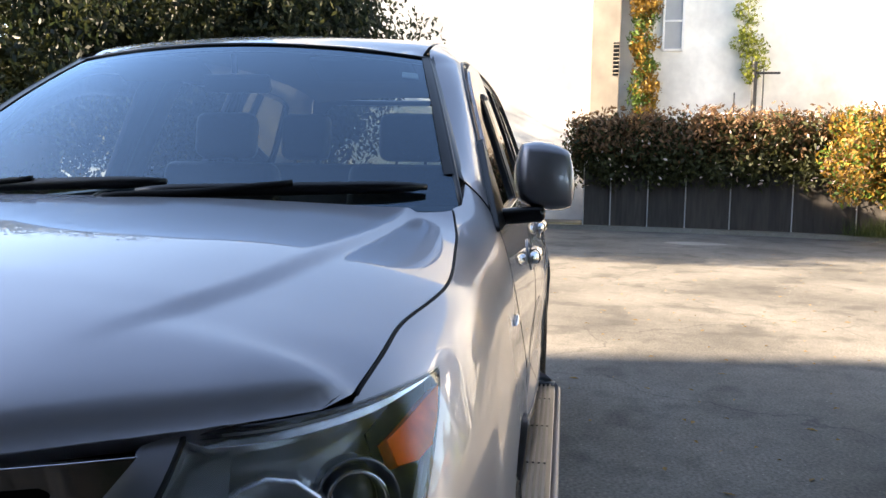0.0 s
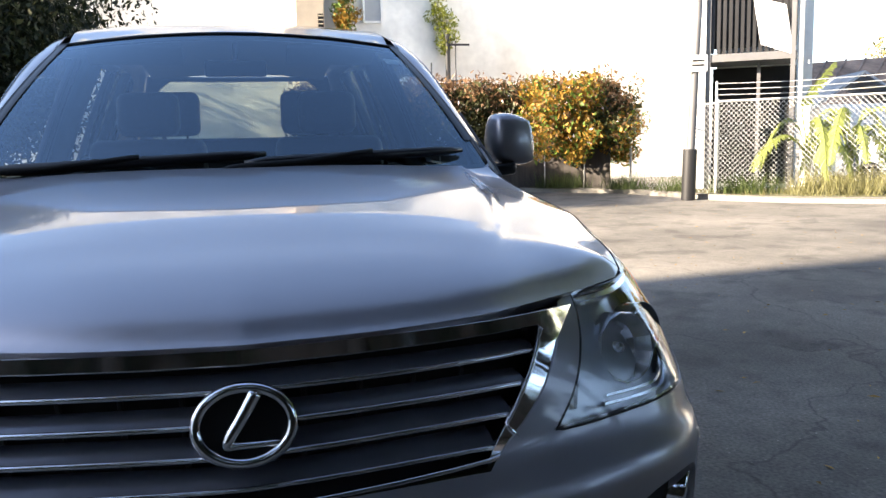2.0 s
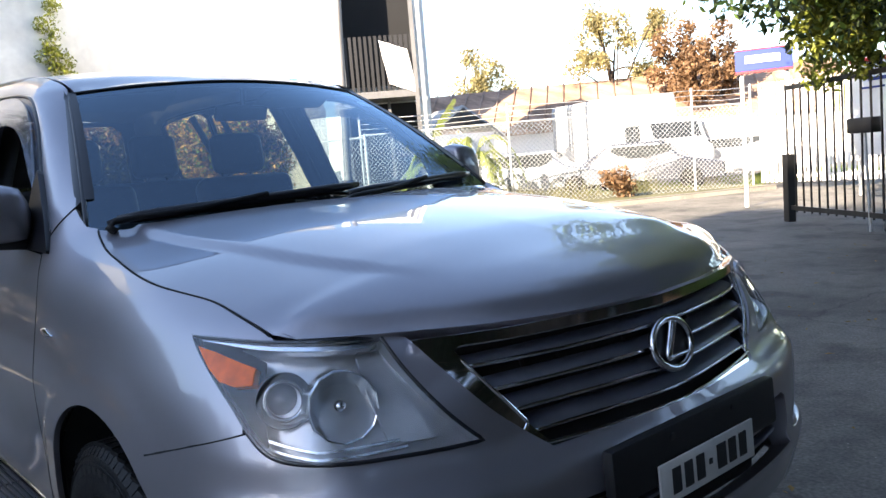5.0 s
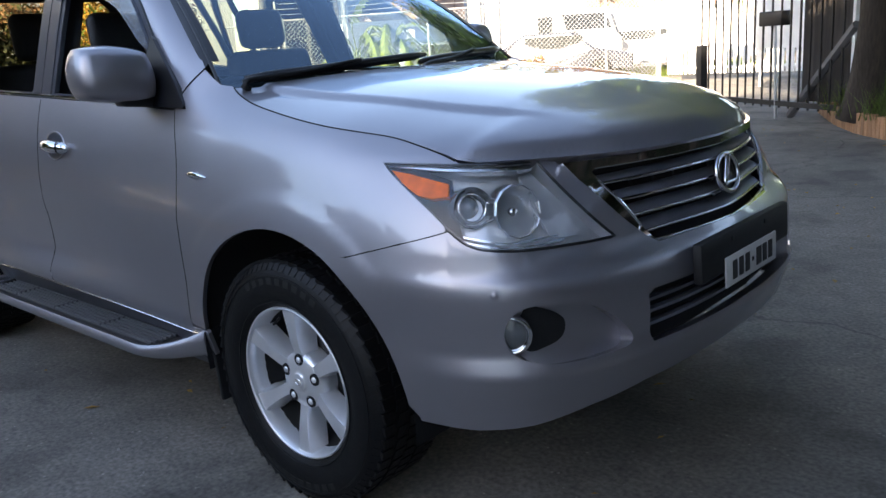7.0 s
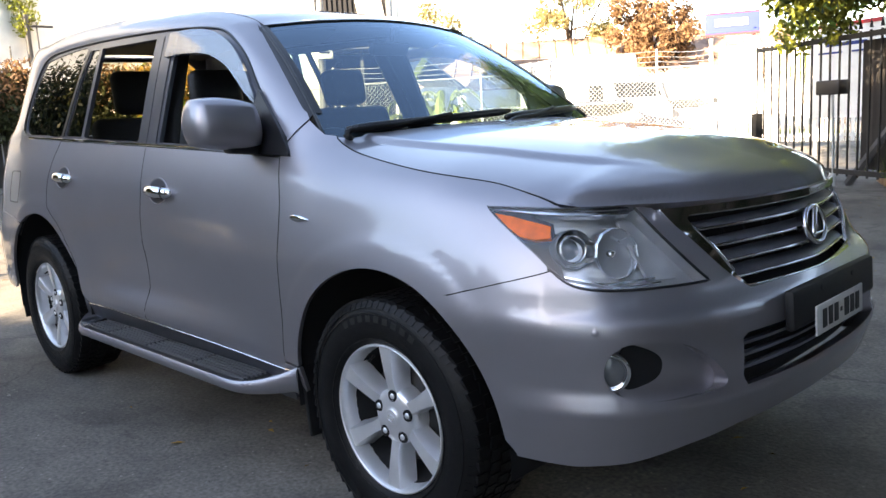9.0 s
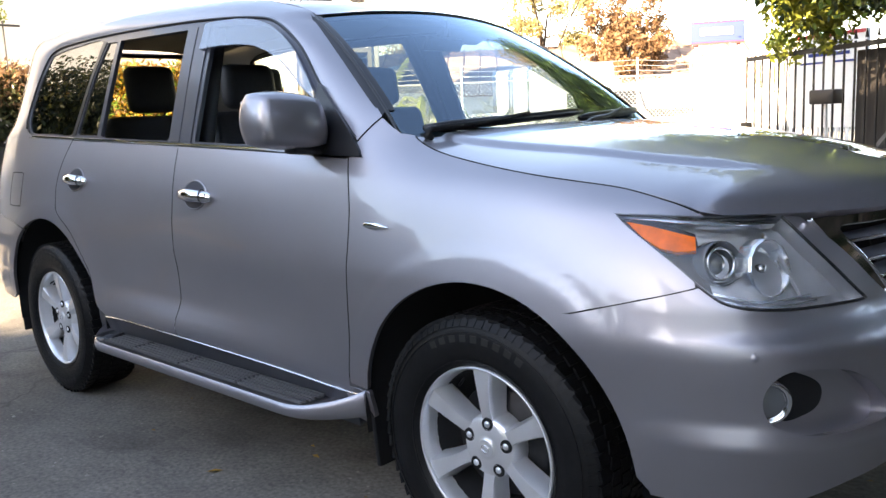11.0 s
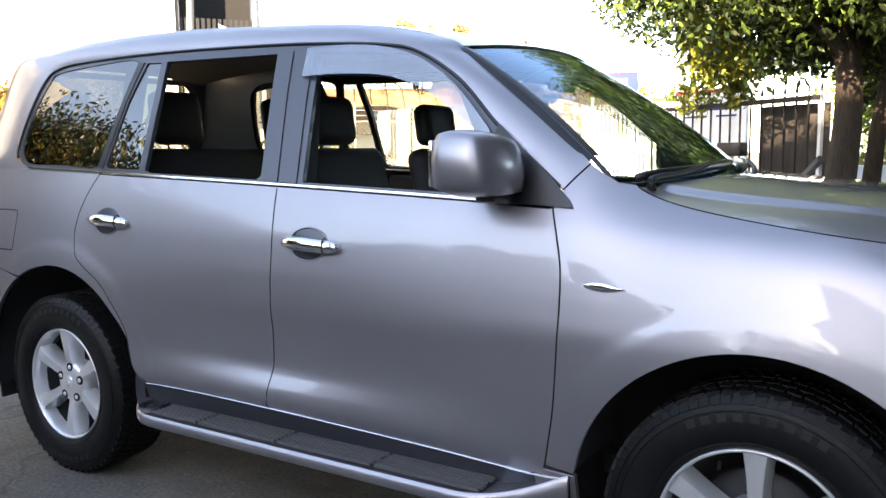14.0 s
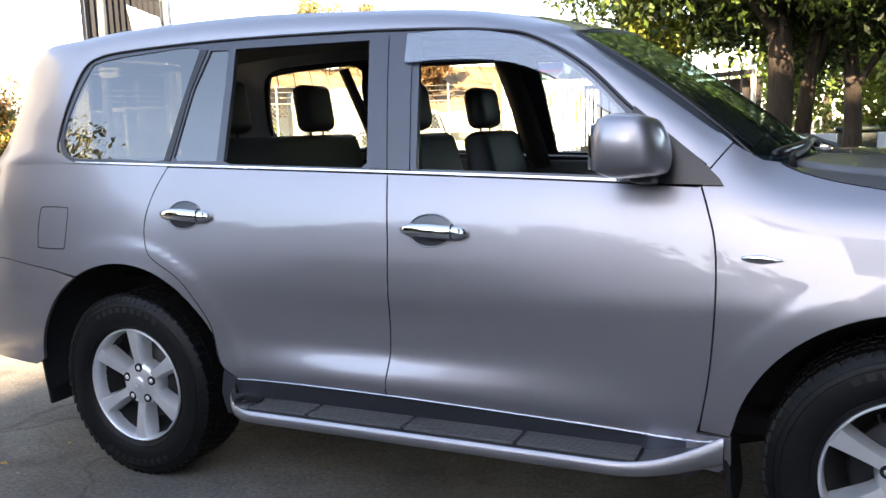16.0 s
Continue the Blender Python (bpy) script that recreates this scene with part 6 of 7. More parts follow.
for y0, z0, w, h in ((3.1, 5.3, 0.5, 1.5),):
    bm = bmesh.new()
    box(bm, (0.04, w, h), pose(-20.985, y0, z0))
    part("pane", bm, OFF_WHITE, win, "pane in one even pale colour")
    bm = bmesh.new()
    for dy, dz, sy_, sz_ in ((-w / 2, 0, 0.06, h), (w / 2, 0, 0.06, h), (0, -h / 2, w, 0.06), (0, h / 2, w, 0.06), (0, 0, w, 0.05)):
        box(bm, (0.07, sy_, sz_), pose(-20.965, y0 + dy, z0 + dz))
    part("window_frame", bm, WHITE_PAINT, win)
ivy = thing("ivy", "ivy climbing the pilaster of the white building", "climber")
fold(leaves("foliage", [(-20.6, 2.35 + RNG.normal(0, 0.16), 2.2 + 5 * RNG.random()) for _ in range(50)], 0.25, 5000, 0.11, LEAF_GOLD, ivy, droop=0.8))
fold(leaves("green_foliage", [(-20.6, 2.3 + RNG.normal(0, 0.15), 2.2 + 5 * RNG.random()) for _ in range(40)], 0.22, 3000, 0.11, LEAF_GREEN, ivy, droop=0.8))
ivy2 = thing("hanging_vine", "dry vine hanging down the white wall", "climber")
fold(leaves("foliage", [(-20.8, 5.05 + RNG.normal(0, 0.15), 3.6 + 2.6 * RNG.random()) for _ in range(24)], 0.22, 1500, 0.10, LEAF_YELLOW, ivy2, droop=0.8))
frame_ = thing("wall_bracket", "dark steel post with cross bars against the white wall", "bracket")
bm = bmesh.new()
rod(bm, (-20.7, 5.15, 0.0), (-20.7, 5.15, 4.2), 0.07)
part("post", bm, BLACK_STEEL, frame_, "", 60)
for y0, y1, z in ((3.6, 5.1, 2.85), (5.2, 5.75, 3.9), (5.2, 5.75, 2.9)):
    bm = bmesh.new()
    rod(bm, (-20.6, y0, z), (-20.6, y1, z), 0.03)
    part("cross_bar", bm, WHITE_PAINT if y0 < 4 else BLACK_STEEL, frame_, "", 60)
for y0, z0, z1 in ((4.65, 2.2, 3.4), (5.35, 2.2, 4.0)):
    bm = bmesh.new()
    rod(bm, (-20.6, y0, z0), (-20.6, y0, z1), 0.02)
    part("upright", bm, BLACK_STEEL, frame_, "", 60)

# sign pole at the corner
pole = thing("sign_pole", "leaning steel pole with a black foot and a small white sign", "pole")
bm = bmesh.new()
rod(bm, (-11.8, 7.7, 0), (-11.75, 7.95, 6.5), 0.08, 0.06, 12)
part("shaft", bm, POLE_STEEL, pole, "", 60)
bm = bmesh.new()
rod(bm, (-11.8, 7.7, 0), (-11.795, 7.725, 0.95), 0.13, 0.13, 14)
part("foot", bm, BLACK_STEEL, pole, "black painted sleeve", 60)
sg = bmesh.new()
box(sg, (0.02, 0.34, 0.30), pose(-11.68, 7.79, 2.50, 0, 0, -25), 0.01)
sg = part("sign_plate", sg, WHITE_PAINT, pole, "small white sign with dark bars", 40)
for dz in (0.05, -0.03):
    bm = bmesh.new()
    box(bm, (0.01, 0.22, 0.035), pose(-11.666, 7.783, 2.50 + dz, 0, 0, -25))
    part("sign_bar", bm, BLACK_STEEL, sg)

# woven wire fences
chain_link("chain_link_fence", "galvanised chain-link fence with strands of wire on top", [(-15.4, 10.9), (-12.5, 13.4), (-9.4, 16.8), (-8.6, 18.2)], 2.15, wires=3)
chain_link("low_chain_link_fence", "chain-link fence with dry creeper behind the pole", [(-14.7, 7.9), (-12.1, 8.45)], 1.75, wires=0)

# two-storey house with a balcony behind the fence
house = thing("balcony_house", "old two-storey house with a dark timber balcony", "house", kind="structure")
hm = pose(-13.9, 10.3, 0, 0, 0, 57)
def hpart(name, size, at, mat, label="", parent=house, bevel=0.0, rot=(0, 0, 0)):
    bm = bmesh.new()
    box(bm, size, hm @ pose(*at, *rot), bevel)
    return part(name, bm, mat, parent, label)
hpart("wall", (2.0, 5, 7.5), (0.25, 3.4, 3.75), WHITE_PAINT)
hpart("wall", (0.22, 1.9, 7.5), (-1.02, 0.35, 3.75), WHITE_PAINT, "white end wall of the house")
# black sheets under and behind the balcony paint its shade
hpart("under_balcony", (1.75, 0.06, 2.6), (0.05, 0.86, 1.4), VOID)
hpart("deck", (1.75, 1.4, 0.16), (0.0, 0.2, 2.82), POLE_STEEL, "balcony deck edge")
for i in range(14):
    hpart("baluster", (0.07, 0.03, 1.25), (-0.78 + 0.118 * i, -0.45, 3.54), BLACK_STEEL)
# black sheet for the shade behind the balusters
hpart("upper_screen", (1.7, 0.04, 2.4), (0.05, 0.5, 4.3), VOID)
for x in (-0.86, 0.80):
    hpart("balcony_post", (0.09, 0.09, 6.2), (x, -0.48, 3.1), POLE_STEEL)
hpart("prop_post", (0.07, 0.07, 2.75), (0.15, -0.1, 1.4), POLE_STEEL)
hpart("downpipe", (0.08, 0.08, 6.5), (0.95, -0.55, 3.25), GREY_IRON)
cl = thing("hanging_cloth", "white sheet hung over the balcony rail", "cloth")
v, f = [], []
for i in range(9):
    for j in range(9):
        v.append(tuple(hm @ Vector((0.0 + 0.080 * i + 0.022 * j, -0.53 + 0.02 * math.sin(i * 1.4 + j * 0.5), 4.05 - 0.125 * j - 0.03 * i))))
f = [(i * 9 + j, i * 9 + j + 1, i * 9 + j + 10, i * 9 + j + 9) for i in range(8) for j in range(8)]
o = raw("sheet", v, f, CLOTH, cl)

# sheds and roofs further off
def roofed(name, label, at, turn, w, d, h, rise, wall, top, ribs=0):
    b = thing(name, label, "building", kind="structure")
    m = pose(*at, 0, 0, 0, turn)
    bm = bmesh.new()
    box(bm, (w, d, h), m @ pose(0, 0, h / 2))
    part("wall", bm, wall, b)
    v = [(-w / 2 - 0.2, -d / 2 - 0.3, h - 0.1), (w / 2 + 0.2, -d / 2 - 0.3, h - 0.1), (w / 2 + 0.2, 0, h + rise), (-w / 2 - 0.2, 0, h + rise), (w / 2 + 0.2, d / 2 + 0.3, h - 0.1), (-w / 2 - 0.2, d / 2 + 0.3, h - 0.1)]
    raw("roof", [tuple(m @ Vector(q)) for q in v] + [tuple(m @ Vector((q[0], q[1], q[2] - 0.08))) for q in v], [(0, 1, 2, 3), (3, 2, 4, 5), (6, 9, 8, 7), (9, 11, 10, 8), (0, 6, 7, 1), (4, 10, 11, 5), (1, 7, 8, 2), (2, 8, 10, 4), (0, 3, 9, 6), (3, 5, 11, 9)], top, b, smooth=False)
    for i in range(ribs):
        x = -w / 2 + w * (i + 0.5) / ribs
        raw("roof_rib", *tube([tuple(m @ Vector((x, -d / 2 - 0.3, h - 0.07))), tuple(m @ Vector((x, 0, h + rise + 0.03)))], 0.05, 5), top, b)
    return b


roofed("garden_shed", "small grey shed with a low gable roof", (-19.0, 16.7), -20, 2.4, 2.2, 2.0, 0.9, PALE_WALL, GREY_IRON)
roofed("rust_roof_house", "long low house under a rusted iron roof", (-23.5, 30.5), 38, 22, 9, 2.4, 2.2, PALE_WALL, RUST, 28)

# parked vehicles behind the fence
def far_vehicle(name, label, at, turn, L, W, H, mat, kind):
    c = thing(name, label, "car", "vehicles behind the fence")
    c.matrix_world = pose(*at, 0, 0, 0, turn)
    if kind == "truck":
        prof = [(-L / 2, 0.55), (L / 2, 0.55), (L / 2, 1.2), (L / 2 - 0.25, 1.35), (L / 2 - 0.6, 2.1), (L / 2 - 1.7, 2.15), (L / 2 - 1.75, H), (-L / 2, H)]
    else:
        prof = [(-L / 2, 0.35), (L / 2, 0.35), (L / 2, 0.75), (L / 2 - 1.1, 0.95), (L / 2 - 1.8, H), (-L / 2 + 0.9, H), (-L / 2 + 0.1, 0.98), (-L / 2, 0.9)]
    prof = dense(np.array(prof, float), 0.4)
    n = len(prof)
    v = []
    for y, k in ((-W / 2, 0.94), (-W / 2 + 0.08, 1.0), (W / 2 - 0.08, 1.0), (W / 2, 0.94)):
        v += [(x * (0.985 if k < 1 else 1), y * (1 - 0.14 * max(0, z - 1) / max(H - 1, 0.1) * (kind != "truck")), 0.35 + (z - 0.35) * k) for x, z in prof]
    f = [(j * n + i, j * n + (i + 1) % n, (j + 1) * n + (i + 1) % n, (j + 1) * n + i) for j in range(3) for i in range(n)] + [tuple(range(n))[::-1], tuple(range(3 * n, 4 * n))]
    body = raw("body", v, f, mat, c, smooth=False)
    for s in (-1, 1):
        bm = bmesh.new()
        if kind == "truck":
            box(bm, (0.75, 0.02, 0.5), pose(L / 2 - 1.1, s * (W / 2 + 0.005), 1.68), 0.005)
        else:
            box(bm, (L * 0.42, 0.02, 0.36), pose(-0.25, s * (W / 2 - 0.055), 1.17, -s * 8, 0, 0), 0.005)
        part("side_window", bm, SHADOW_GLASS, c)
        for x in (-L / 2 + 0.85, L / 2 - 0.9):
            w = raw("wheel", *spun([(0.0, -0.1), (0.2, -0.1), (0.32, -0.09), (0.34, 0), (0.32, 0.09), (0.2, 0.1), (0.0, 0.1)], 20), RUBBER, c)
            w.matrix_local = pose(x, s * (W / 2 - 0.08), 0.34)
    bm = bmesh.new()
    box(bm, (0.02, W * 0.8, 0.5 if kind == "truck" else 0.02), pose(L / 2 - 0.42 if kind == "truck" else L / 2 - 1.4, 0, 1.72 if kind == "truck" else 1.15, 0, -25, 0))
    part("front_window", bm, SHADOW_GLASS, c)
    return c


SILVER_CAR = material("far_silver_paint", (0.17, 0.19, 0.22), rough=0.25, metal=0.3, coat=0.8, stain=0.05)
DARK_CAR = material("far_dark_paint", (0.04, 0.045, 0.06), rough=0.25, coat=0.8, stain=0.05)
far_vehicle("box_truck", "white box truck parked behind the chain-link fence", (-14.2, 20.6), -20, 6.0, 2.1, 2.9, OFF_WHITE, "truck")
far_vehicle("silver_sedan", "silver sedan parked behind the chain-link fence", (-14.6, 16.6), 30, 4.4, 1.75, 1.42, SILVER_CAR, "car")
far_vehicle("dark_hatchback", "dark hatchback parked behind the chain-link fence", (-12.0, 19.0), 20, 4.1, 1.7, 1.45, DARK_CAR, "car")
far_vehicle("white_ute", "white utility cab parked behind the fence", (-10.8, 22.0), 10, 4.6, 1.8, 2.0, OFF_WHITE, "car")

# white slat fence, shop sign and board
slat_fence = thing("white_slat_fence", "tall white steel slat fence in the sun", "fence")
a, b = np.array((-8.5, 18.4)), np.array((-4.4, 18.3))
ang = math.degrees(math.atan2(*(b - a)[::-1]))
for i in range(34):
    p = a + (b - a) * (i + 0.5) / 34
    bm = bmesh.new()
    box(bm, (0.075, 0.03, 2.5), pose(*p, 1.4, 0, 0, ang), 0.006)
    part("slat", bm, WHITE_PAINT, slat_fence)
for z in (0.3, 2.45):
    bm = bmesh.new()
    box(bm, (np.linalg.norm(b - a), 0.05, 0.07), pose(*((a + b) / 2 + (0.02, 0.05)), z, 0, 0, ang))
    part("rail", bm, WHITE_PAINT, slat_fence)
board = thing("sign_board", "white board with red edge and blue bars", "sign")
bt = pose(-4.2, 15.2, 0, 0, 0, -24)
bm = bmesh.new()
box(bm, (1.9, 0.07, 1.9), bt @ pose(0, 0, 1.75), 0.01)
part("panel", bm, WHITE_PAINT, board)
for dx, dz, h, w, m_ in ((0.0, 0.90, 0.07, 1.8, RED), (0.05, 0.52, 0.07, 1.0, BLUE), (-0.35, 0.36, 0.04, 0.6, BLUE), (0.45, 0.36, 0.04, 0.5, BLUE)):
    bm = bmesh.new()
    box(bm, (w, 0.016, h), bt @ pose(dx, -0.045, 1.75 + dz))
    part("bar", bm, m_, board)
for x in (-0.8, 0.8):
    bm = bmesh.new()
    rod(bm, bt @ Vector((x, 0.06, -0.02)), bt @ Vector((x, 0.06, 1.6)), 0.04)
    part("leg", bm, WHITE_PAINT, board, "", 60)
sign = thing("shop_sign", "blue shop sign with a white bar and red edge on posts", "sign")
sm = pose(-5.75, 13.45, 2.78, 0, 0, 28)
for name_, size, at, m_ in (("sign_face", (1.02, 0.09, 0.38), (0, 0, 0), BLUE), ("sign_edge", (1.02, 0.09, 0.04), (0, 0, -0.212), RED), ("sign_edge", (1.02, 0.09, 0.025), (0, 0, 0.206), RED), ("sign_bar", (0.62, 0.03, 0.14), (-0.02, -0.05, 0.02), WHITE_PAINT)):
    bm = bmesh.new()
    box(bm, size, sm @ pose(*at), 0.006)
    part(name_, bm, m_, sign)
for x in (-0.4, 0.4):
    bm = bmesh.new()
    rod(bm, sm @ Vector((x, 0.08, -2.80)), sm @ Vector((x, 0.08, 0.2)), 0.04)
    part("post", bm, WHITE_PAINT, sign, "", 60)

# barred steel gate
gate = thing("steel_gate", "tall barred steel gate standing open beside the planter", "gate")
a, b = np.array((-4.06, 10.81)), np.array((-1.15, 8.74))
d = b - a
ang = math.degrees(math.atan2(d[1], d[0]))
n = 17
for i in range(n + 1):
    p = a + d * i / n
    bm = bmesh.new()
    box(bm, (0.022, 0.022, 1.95), pose(*p, 1.13, 0, 0, ang))
    if i > 9:
        bmesh.ops.create_cone(bm, cap_ends=True, segments=5, radius1=0.028, radius2=0.0, depth=0.14, matrix=Matrix.Translation((*p, 2.2)))
    part("bar", bm, BLACK_STEEL, gate)
for z in (0.22, 2.05):
    bm = bmesh.new()
    box(bm, (np.linalg.norm(d), 0.05, 0.07), pose(*((a + b) / 2), z, 0, 0, ang))
    part("rail", bm, BLACK_STEEL, gate)
bm = bmesh.new()
box(bm, (0.16, 0.12, 1.05), pose(*a, 0.52, 0, 0, ang), 0.01)
part("gate_stop", bm, BLACK_STEEL, gate, "short thick black post")
bm = bmesh.new()
box(bm, (0.05, 0.05, 2.1), pose(*b, 1.1, 0, 0, ang))
part("stile", bm, WHITE_PAINT, gate, "white end stile")
screen_ = thing("timber_screen", "dark timber board screen in dappled shade behind the gate", "screen")
for i in range(11):
    p = a + d * (0.66 + 0.031 * i) + np.array((0.12, 0.22))
    bm = bmesh.new()
    box(bm, (0.125, 0.025, 1.75), pose(*p, 1.12, 0, 0, ang), 0.004)
    part("board", bm, DARK_WOOD, screen_)
prop = thing("timber_prop", "grey timber prop leaning against the gate", "prop")
bm = bmesh.new()
rod(bm, (-2.25, 9.75, 0.03), (-1.12, 8.68, 1.25), 0.06, 0.06, 6)
part("beam", bm, POLE_STEEL, prop)
mail = thing("mail_box", "small dark metal letter box on a thin stake", "letter box")
bm = bmesh.new()
rod(bm, (-2.40, 9.62, 0), (-2.46, 9.66, 1.3), 0.022)
part("stake", bm, GALV, mail, "", 60)
bm = bmesh.new()
box(bm, (0.42, 0.2, 0.20), pose(-2.46, 9.65, 1.39, 0, 0, -25), 0.02)
part("box", bm, BLACK_STEEL, mail, "", 40)

# planter of upright bricks with grass and two trees
planter = thing("brick_planter", "low planter edged with upright orange bricks", "planter", kind="structure")
pp = spline([(-2.05, 10.5), (-1.70, 9.72), (-1.22, 8.72), (-0.62, 7.85), (0.3, 7.1), (2.2, 6.5), (6.5, 6.3)], 40)
acc = np.concatenate([[0], np.cumsum(np.hypot(*(pp[1:] - pp[:-1]).T))])
bm = bmesh.new()
box(bm, (0.105, 0.082, 0.26), None, 0.008, 1)
brick_mesh = bpy.data.meshes.new("brick")
bm.to_mesh(brick_mesh)
bm.free()
brick_mesh.materials.append(BRICK)
for i, s in enumerate(np.arange(0.05, acc[-1], 0.088)):
    x, y = np.interp(s, acc, pp[:, 0]), np.interp(s, acc, pp[:, 1])
    x2, y2 = np.interp(s + 0.05, acc, pp[:, 0]), np.interp(s + 0.05, acc, pp[:, 1])
    o = new("brick", brick_mesh)
    o.parent = planter
    o.matrix_local = pose(x, y, 0.115 + RNG.normal(0, 0.006), RNG.normal(0, 1.5), RNG.normal(0, 1.5), math.degrees(math.atan2(y2 - y, x2 - x)) + 90 + RNG.normal(0, 2))
fill = np.concatenate([pp + (0.04, 0.06), [(6.5, 13), (-1.0, 13), (-1.5, 10.8)]])
raw("soil", [(x, y, 0.20) for x, y in fill], [tuple(range(len(fill)))], SOIL, planter, smooth=False)


def grass(name, label, spots, spread, count, h, mat, base):
    c = np.asarray(spots, float)
    p = c[RNG.integers(0, len(c), count)] + RNG.normal(size=(count, 2)) * spread
    a = RNG.random(count) * 2 * math.pi
    hh = h * (0.4 + 0.9 * RNG.random(count))
    lean = RNG.normal(size=(count, 2)) * 0.35 * hh[:, None]
    w = np.stack([np.cos(a), np.sin(a)], 1) * 0.007
    z = np.full(count, base)
    v = np.stack([np.column_stack([p - w, z]), np.column_stack([p + w, z]), np.column_stack([p + lean, z + hh])], 1).reshape(-1, 3)
    ob = raw(name, v, np.arange(3 * count).reshape(-1, 3), mat, smooth=False)
    return tagged(ob, label, "grass", kind="stuff")


grass("planter_grass", "tufted green grass on the planter", [(x + 0.45, y + 0.4) for x, y in pp[::4]], 0.22, 9000, 0.30, GRASS, 0.2)
grass("verge_grass", "tufts of long dry grass along the wire fence", [(-11.3, 9.9), (-11.0, 10.3), (-10.9, 10.6), (-10.75, 11.0), (-10.6, 11.4), (-10.4, 12.3), (-10.2, 13.0), (-9.7, 14.6), (-9.1, 16.2)], 0.22, 1500, 0.40, GRASS_DRY, 0.08)
grass("tall_verge_grass", "pale clump of long grass in front of the banana plant", [(-10.9, 9.75), (-10.6, 10.2), (-10.35, 10.55), (-10.9, 10.3)], 0.30, 900, 0.46, GRASS_DRY, 0.08)
grass("short_verge_grass", "thin dry grass along the wire fence", [(x + 0.1, y - 0.1) for x, y in spline([(-11.6, 8.9), (-10.9, 10.9), (-10.3, 12.8), (-9.6, 15), (-8.7, 17.3)], 8)], 0.28, 1100, 0.13, GRASS_DRY, 0.08)
grass("fence_weeds", "green weeds at the foot of the hedge", [(-15.6, 6.4), (-15.3, 6.7), (-14.3, 7.5), (-14.1, 7.6), (-13.0, 8.1), (-11.9, 8.7), (-11.8, 8.9), (-11.6, 9.1)], 0.20, 1700, 0.34, WEED, 0.1)
grass("planter_grass", "lush green grass on the brick planter", [(x + 0.25 + 0.3 * j, y + 0.2 + 0.22 * j) for x, y in pp[:160:9] for j in range(3)], 0.2, 9000, 0.34, PLANTER_GRASS, 0.2)
grass("lawn", "sunlit lawn behind the wire fence", [(-12.5 + 0.5 * i + 0.3 * j, 15.5 + 0.9 * i - 0.25 * j) for i in range(8) for j in range(8)], 0.4, 14000, 0.16, GRASS, 0.0)

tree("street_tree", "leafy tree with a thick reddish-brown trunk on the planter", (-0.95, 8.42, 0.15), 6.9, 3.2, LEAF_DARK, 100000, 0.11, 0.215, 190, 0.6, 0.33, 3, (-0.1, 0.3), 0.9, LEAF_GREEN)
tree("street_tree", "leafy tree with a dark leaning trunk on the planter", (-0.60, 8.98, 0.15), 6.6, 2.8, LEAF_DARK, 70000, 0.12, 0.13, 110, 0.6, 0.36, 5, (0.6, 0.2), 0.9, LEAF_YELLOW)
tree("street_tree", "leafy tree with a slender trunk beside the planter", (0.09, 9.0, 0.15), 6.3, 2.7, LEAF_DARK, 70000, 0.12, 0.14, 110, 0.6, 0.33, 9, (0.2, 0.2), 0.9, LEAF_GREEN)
# unseen trees added round the yard's front; the bonnet mirrors them, skylight is cut
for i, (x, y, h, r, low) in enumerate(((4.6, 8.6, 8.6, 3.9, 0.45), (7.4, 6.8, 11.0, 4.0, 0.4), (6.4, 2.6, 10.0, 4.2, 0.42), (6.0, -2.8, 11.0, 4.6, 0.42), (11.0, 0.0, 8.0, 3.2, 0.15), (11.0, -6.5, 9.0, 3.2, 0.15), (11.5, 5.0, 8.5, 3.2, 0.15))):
    tree("unseen_yard_tree", "dense dark unseen tree added to shade the front of the yard", (x, y, 0), h, r, LEAF_SHADED, 40000 if r in (3.9, 4.2) else 18000 if r > 3.3 else 12000, 0.24, 0.2, 150 if r == 3.9 else 90, 0.5, low, 40 + i, ((-2.0, -1.5) if r == 4.0 else (-0.8, 0.3) if r == 4.2 else (-1.4, -2.2) if r == 3.9 else (0, 0)), 0.95)
# hedge out of view, added to darken what the front corner mirrors
unseen_yard_hedge = thing("unseen_yard_hedge", "tall dark unseen hedge added to darken the car's front corner", "hedge")
bm = bmesh.new()
box(bm, (5.0, 0.6, 2.0), pose(5.2, 6.2, 1.0, 0, 0, -38), 0.05)
part("wood", bm, BARK, unseen_yard_hedge)
fold(leaves("foliage", [(3.0 + 4.4 * q + RNG.normal(0, 0.2), 7.9 - 3.5 * q + RNG.normal(0, 0.2), 0.2 + 2.3 * RNG.random()) for q in RNG.random(130)], 0.45, 14000, 0.15, LEAF_SHADED, unseen_yard_hedge, droop=0.3))
# a second unseen hedge, added to darken bumper, grille and ground ahead
unseen_front_hedge = thing("unseen_front_hedge", "tall dark clipped unseen hedge added to darken the car's front", "hedge")
bm = bmesh.new()
box(bm, (0.5, 11.0, 2.4), pose(7.2, -1.5, 1.2), 0.05)
part("wood", bm, BARK, unseen_front_hedge)
fold(leaves("foliage", [(7.05 + RNG.normal(0, 0.2), -7.2 + 11.4 * RNG.random(), 0.2 + 2.9 * RNG.random() ** 0.8) for _ in range(200)], 0.45, 22000, 0.16, LEAF_SHADED, unseen_front_hedge, droop=0.3))
# tall wall out of view, added to cut skylight on the car's front
plain_building("unseen_front_wall", 15, 16.5, -13, 14, 8.4, BRICK_WALL, "brown brick unseen wall added to darken the front of the yard")
over = thing("overhanging_branch", "sunlit branch hanging over the gate", "branch")
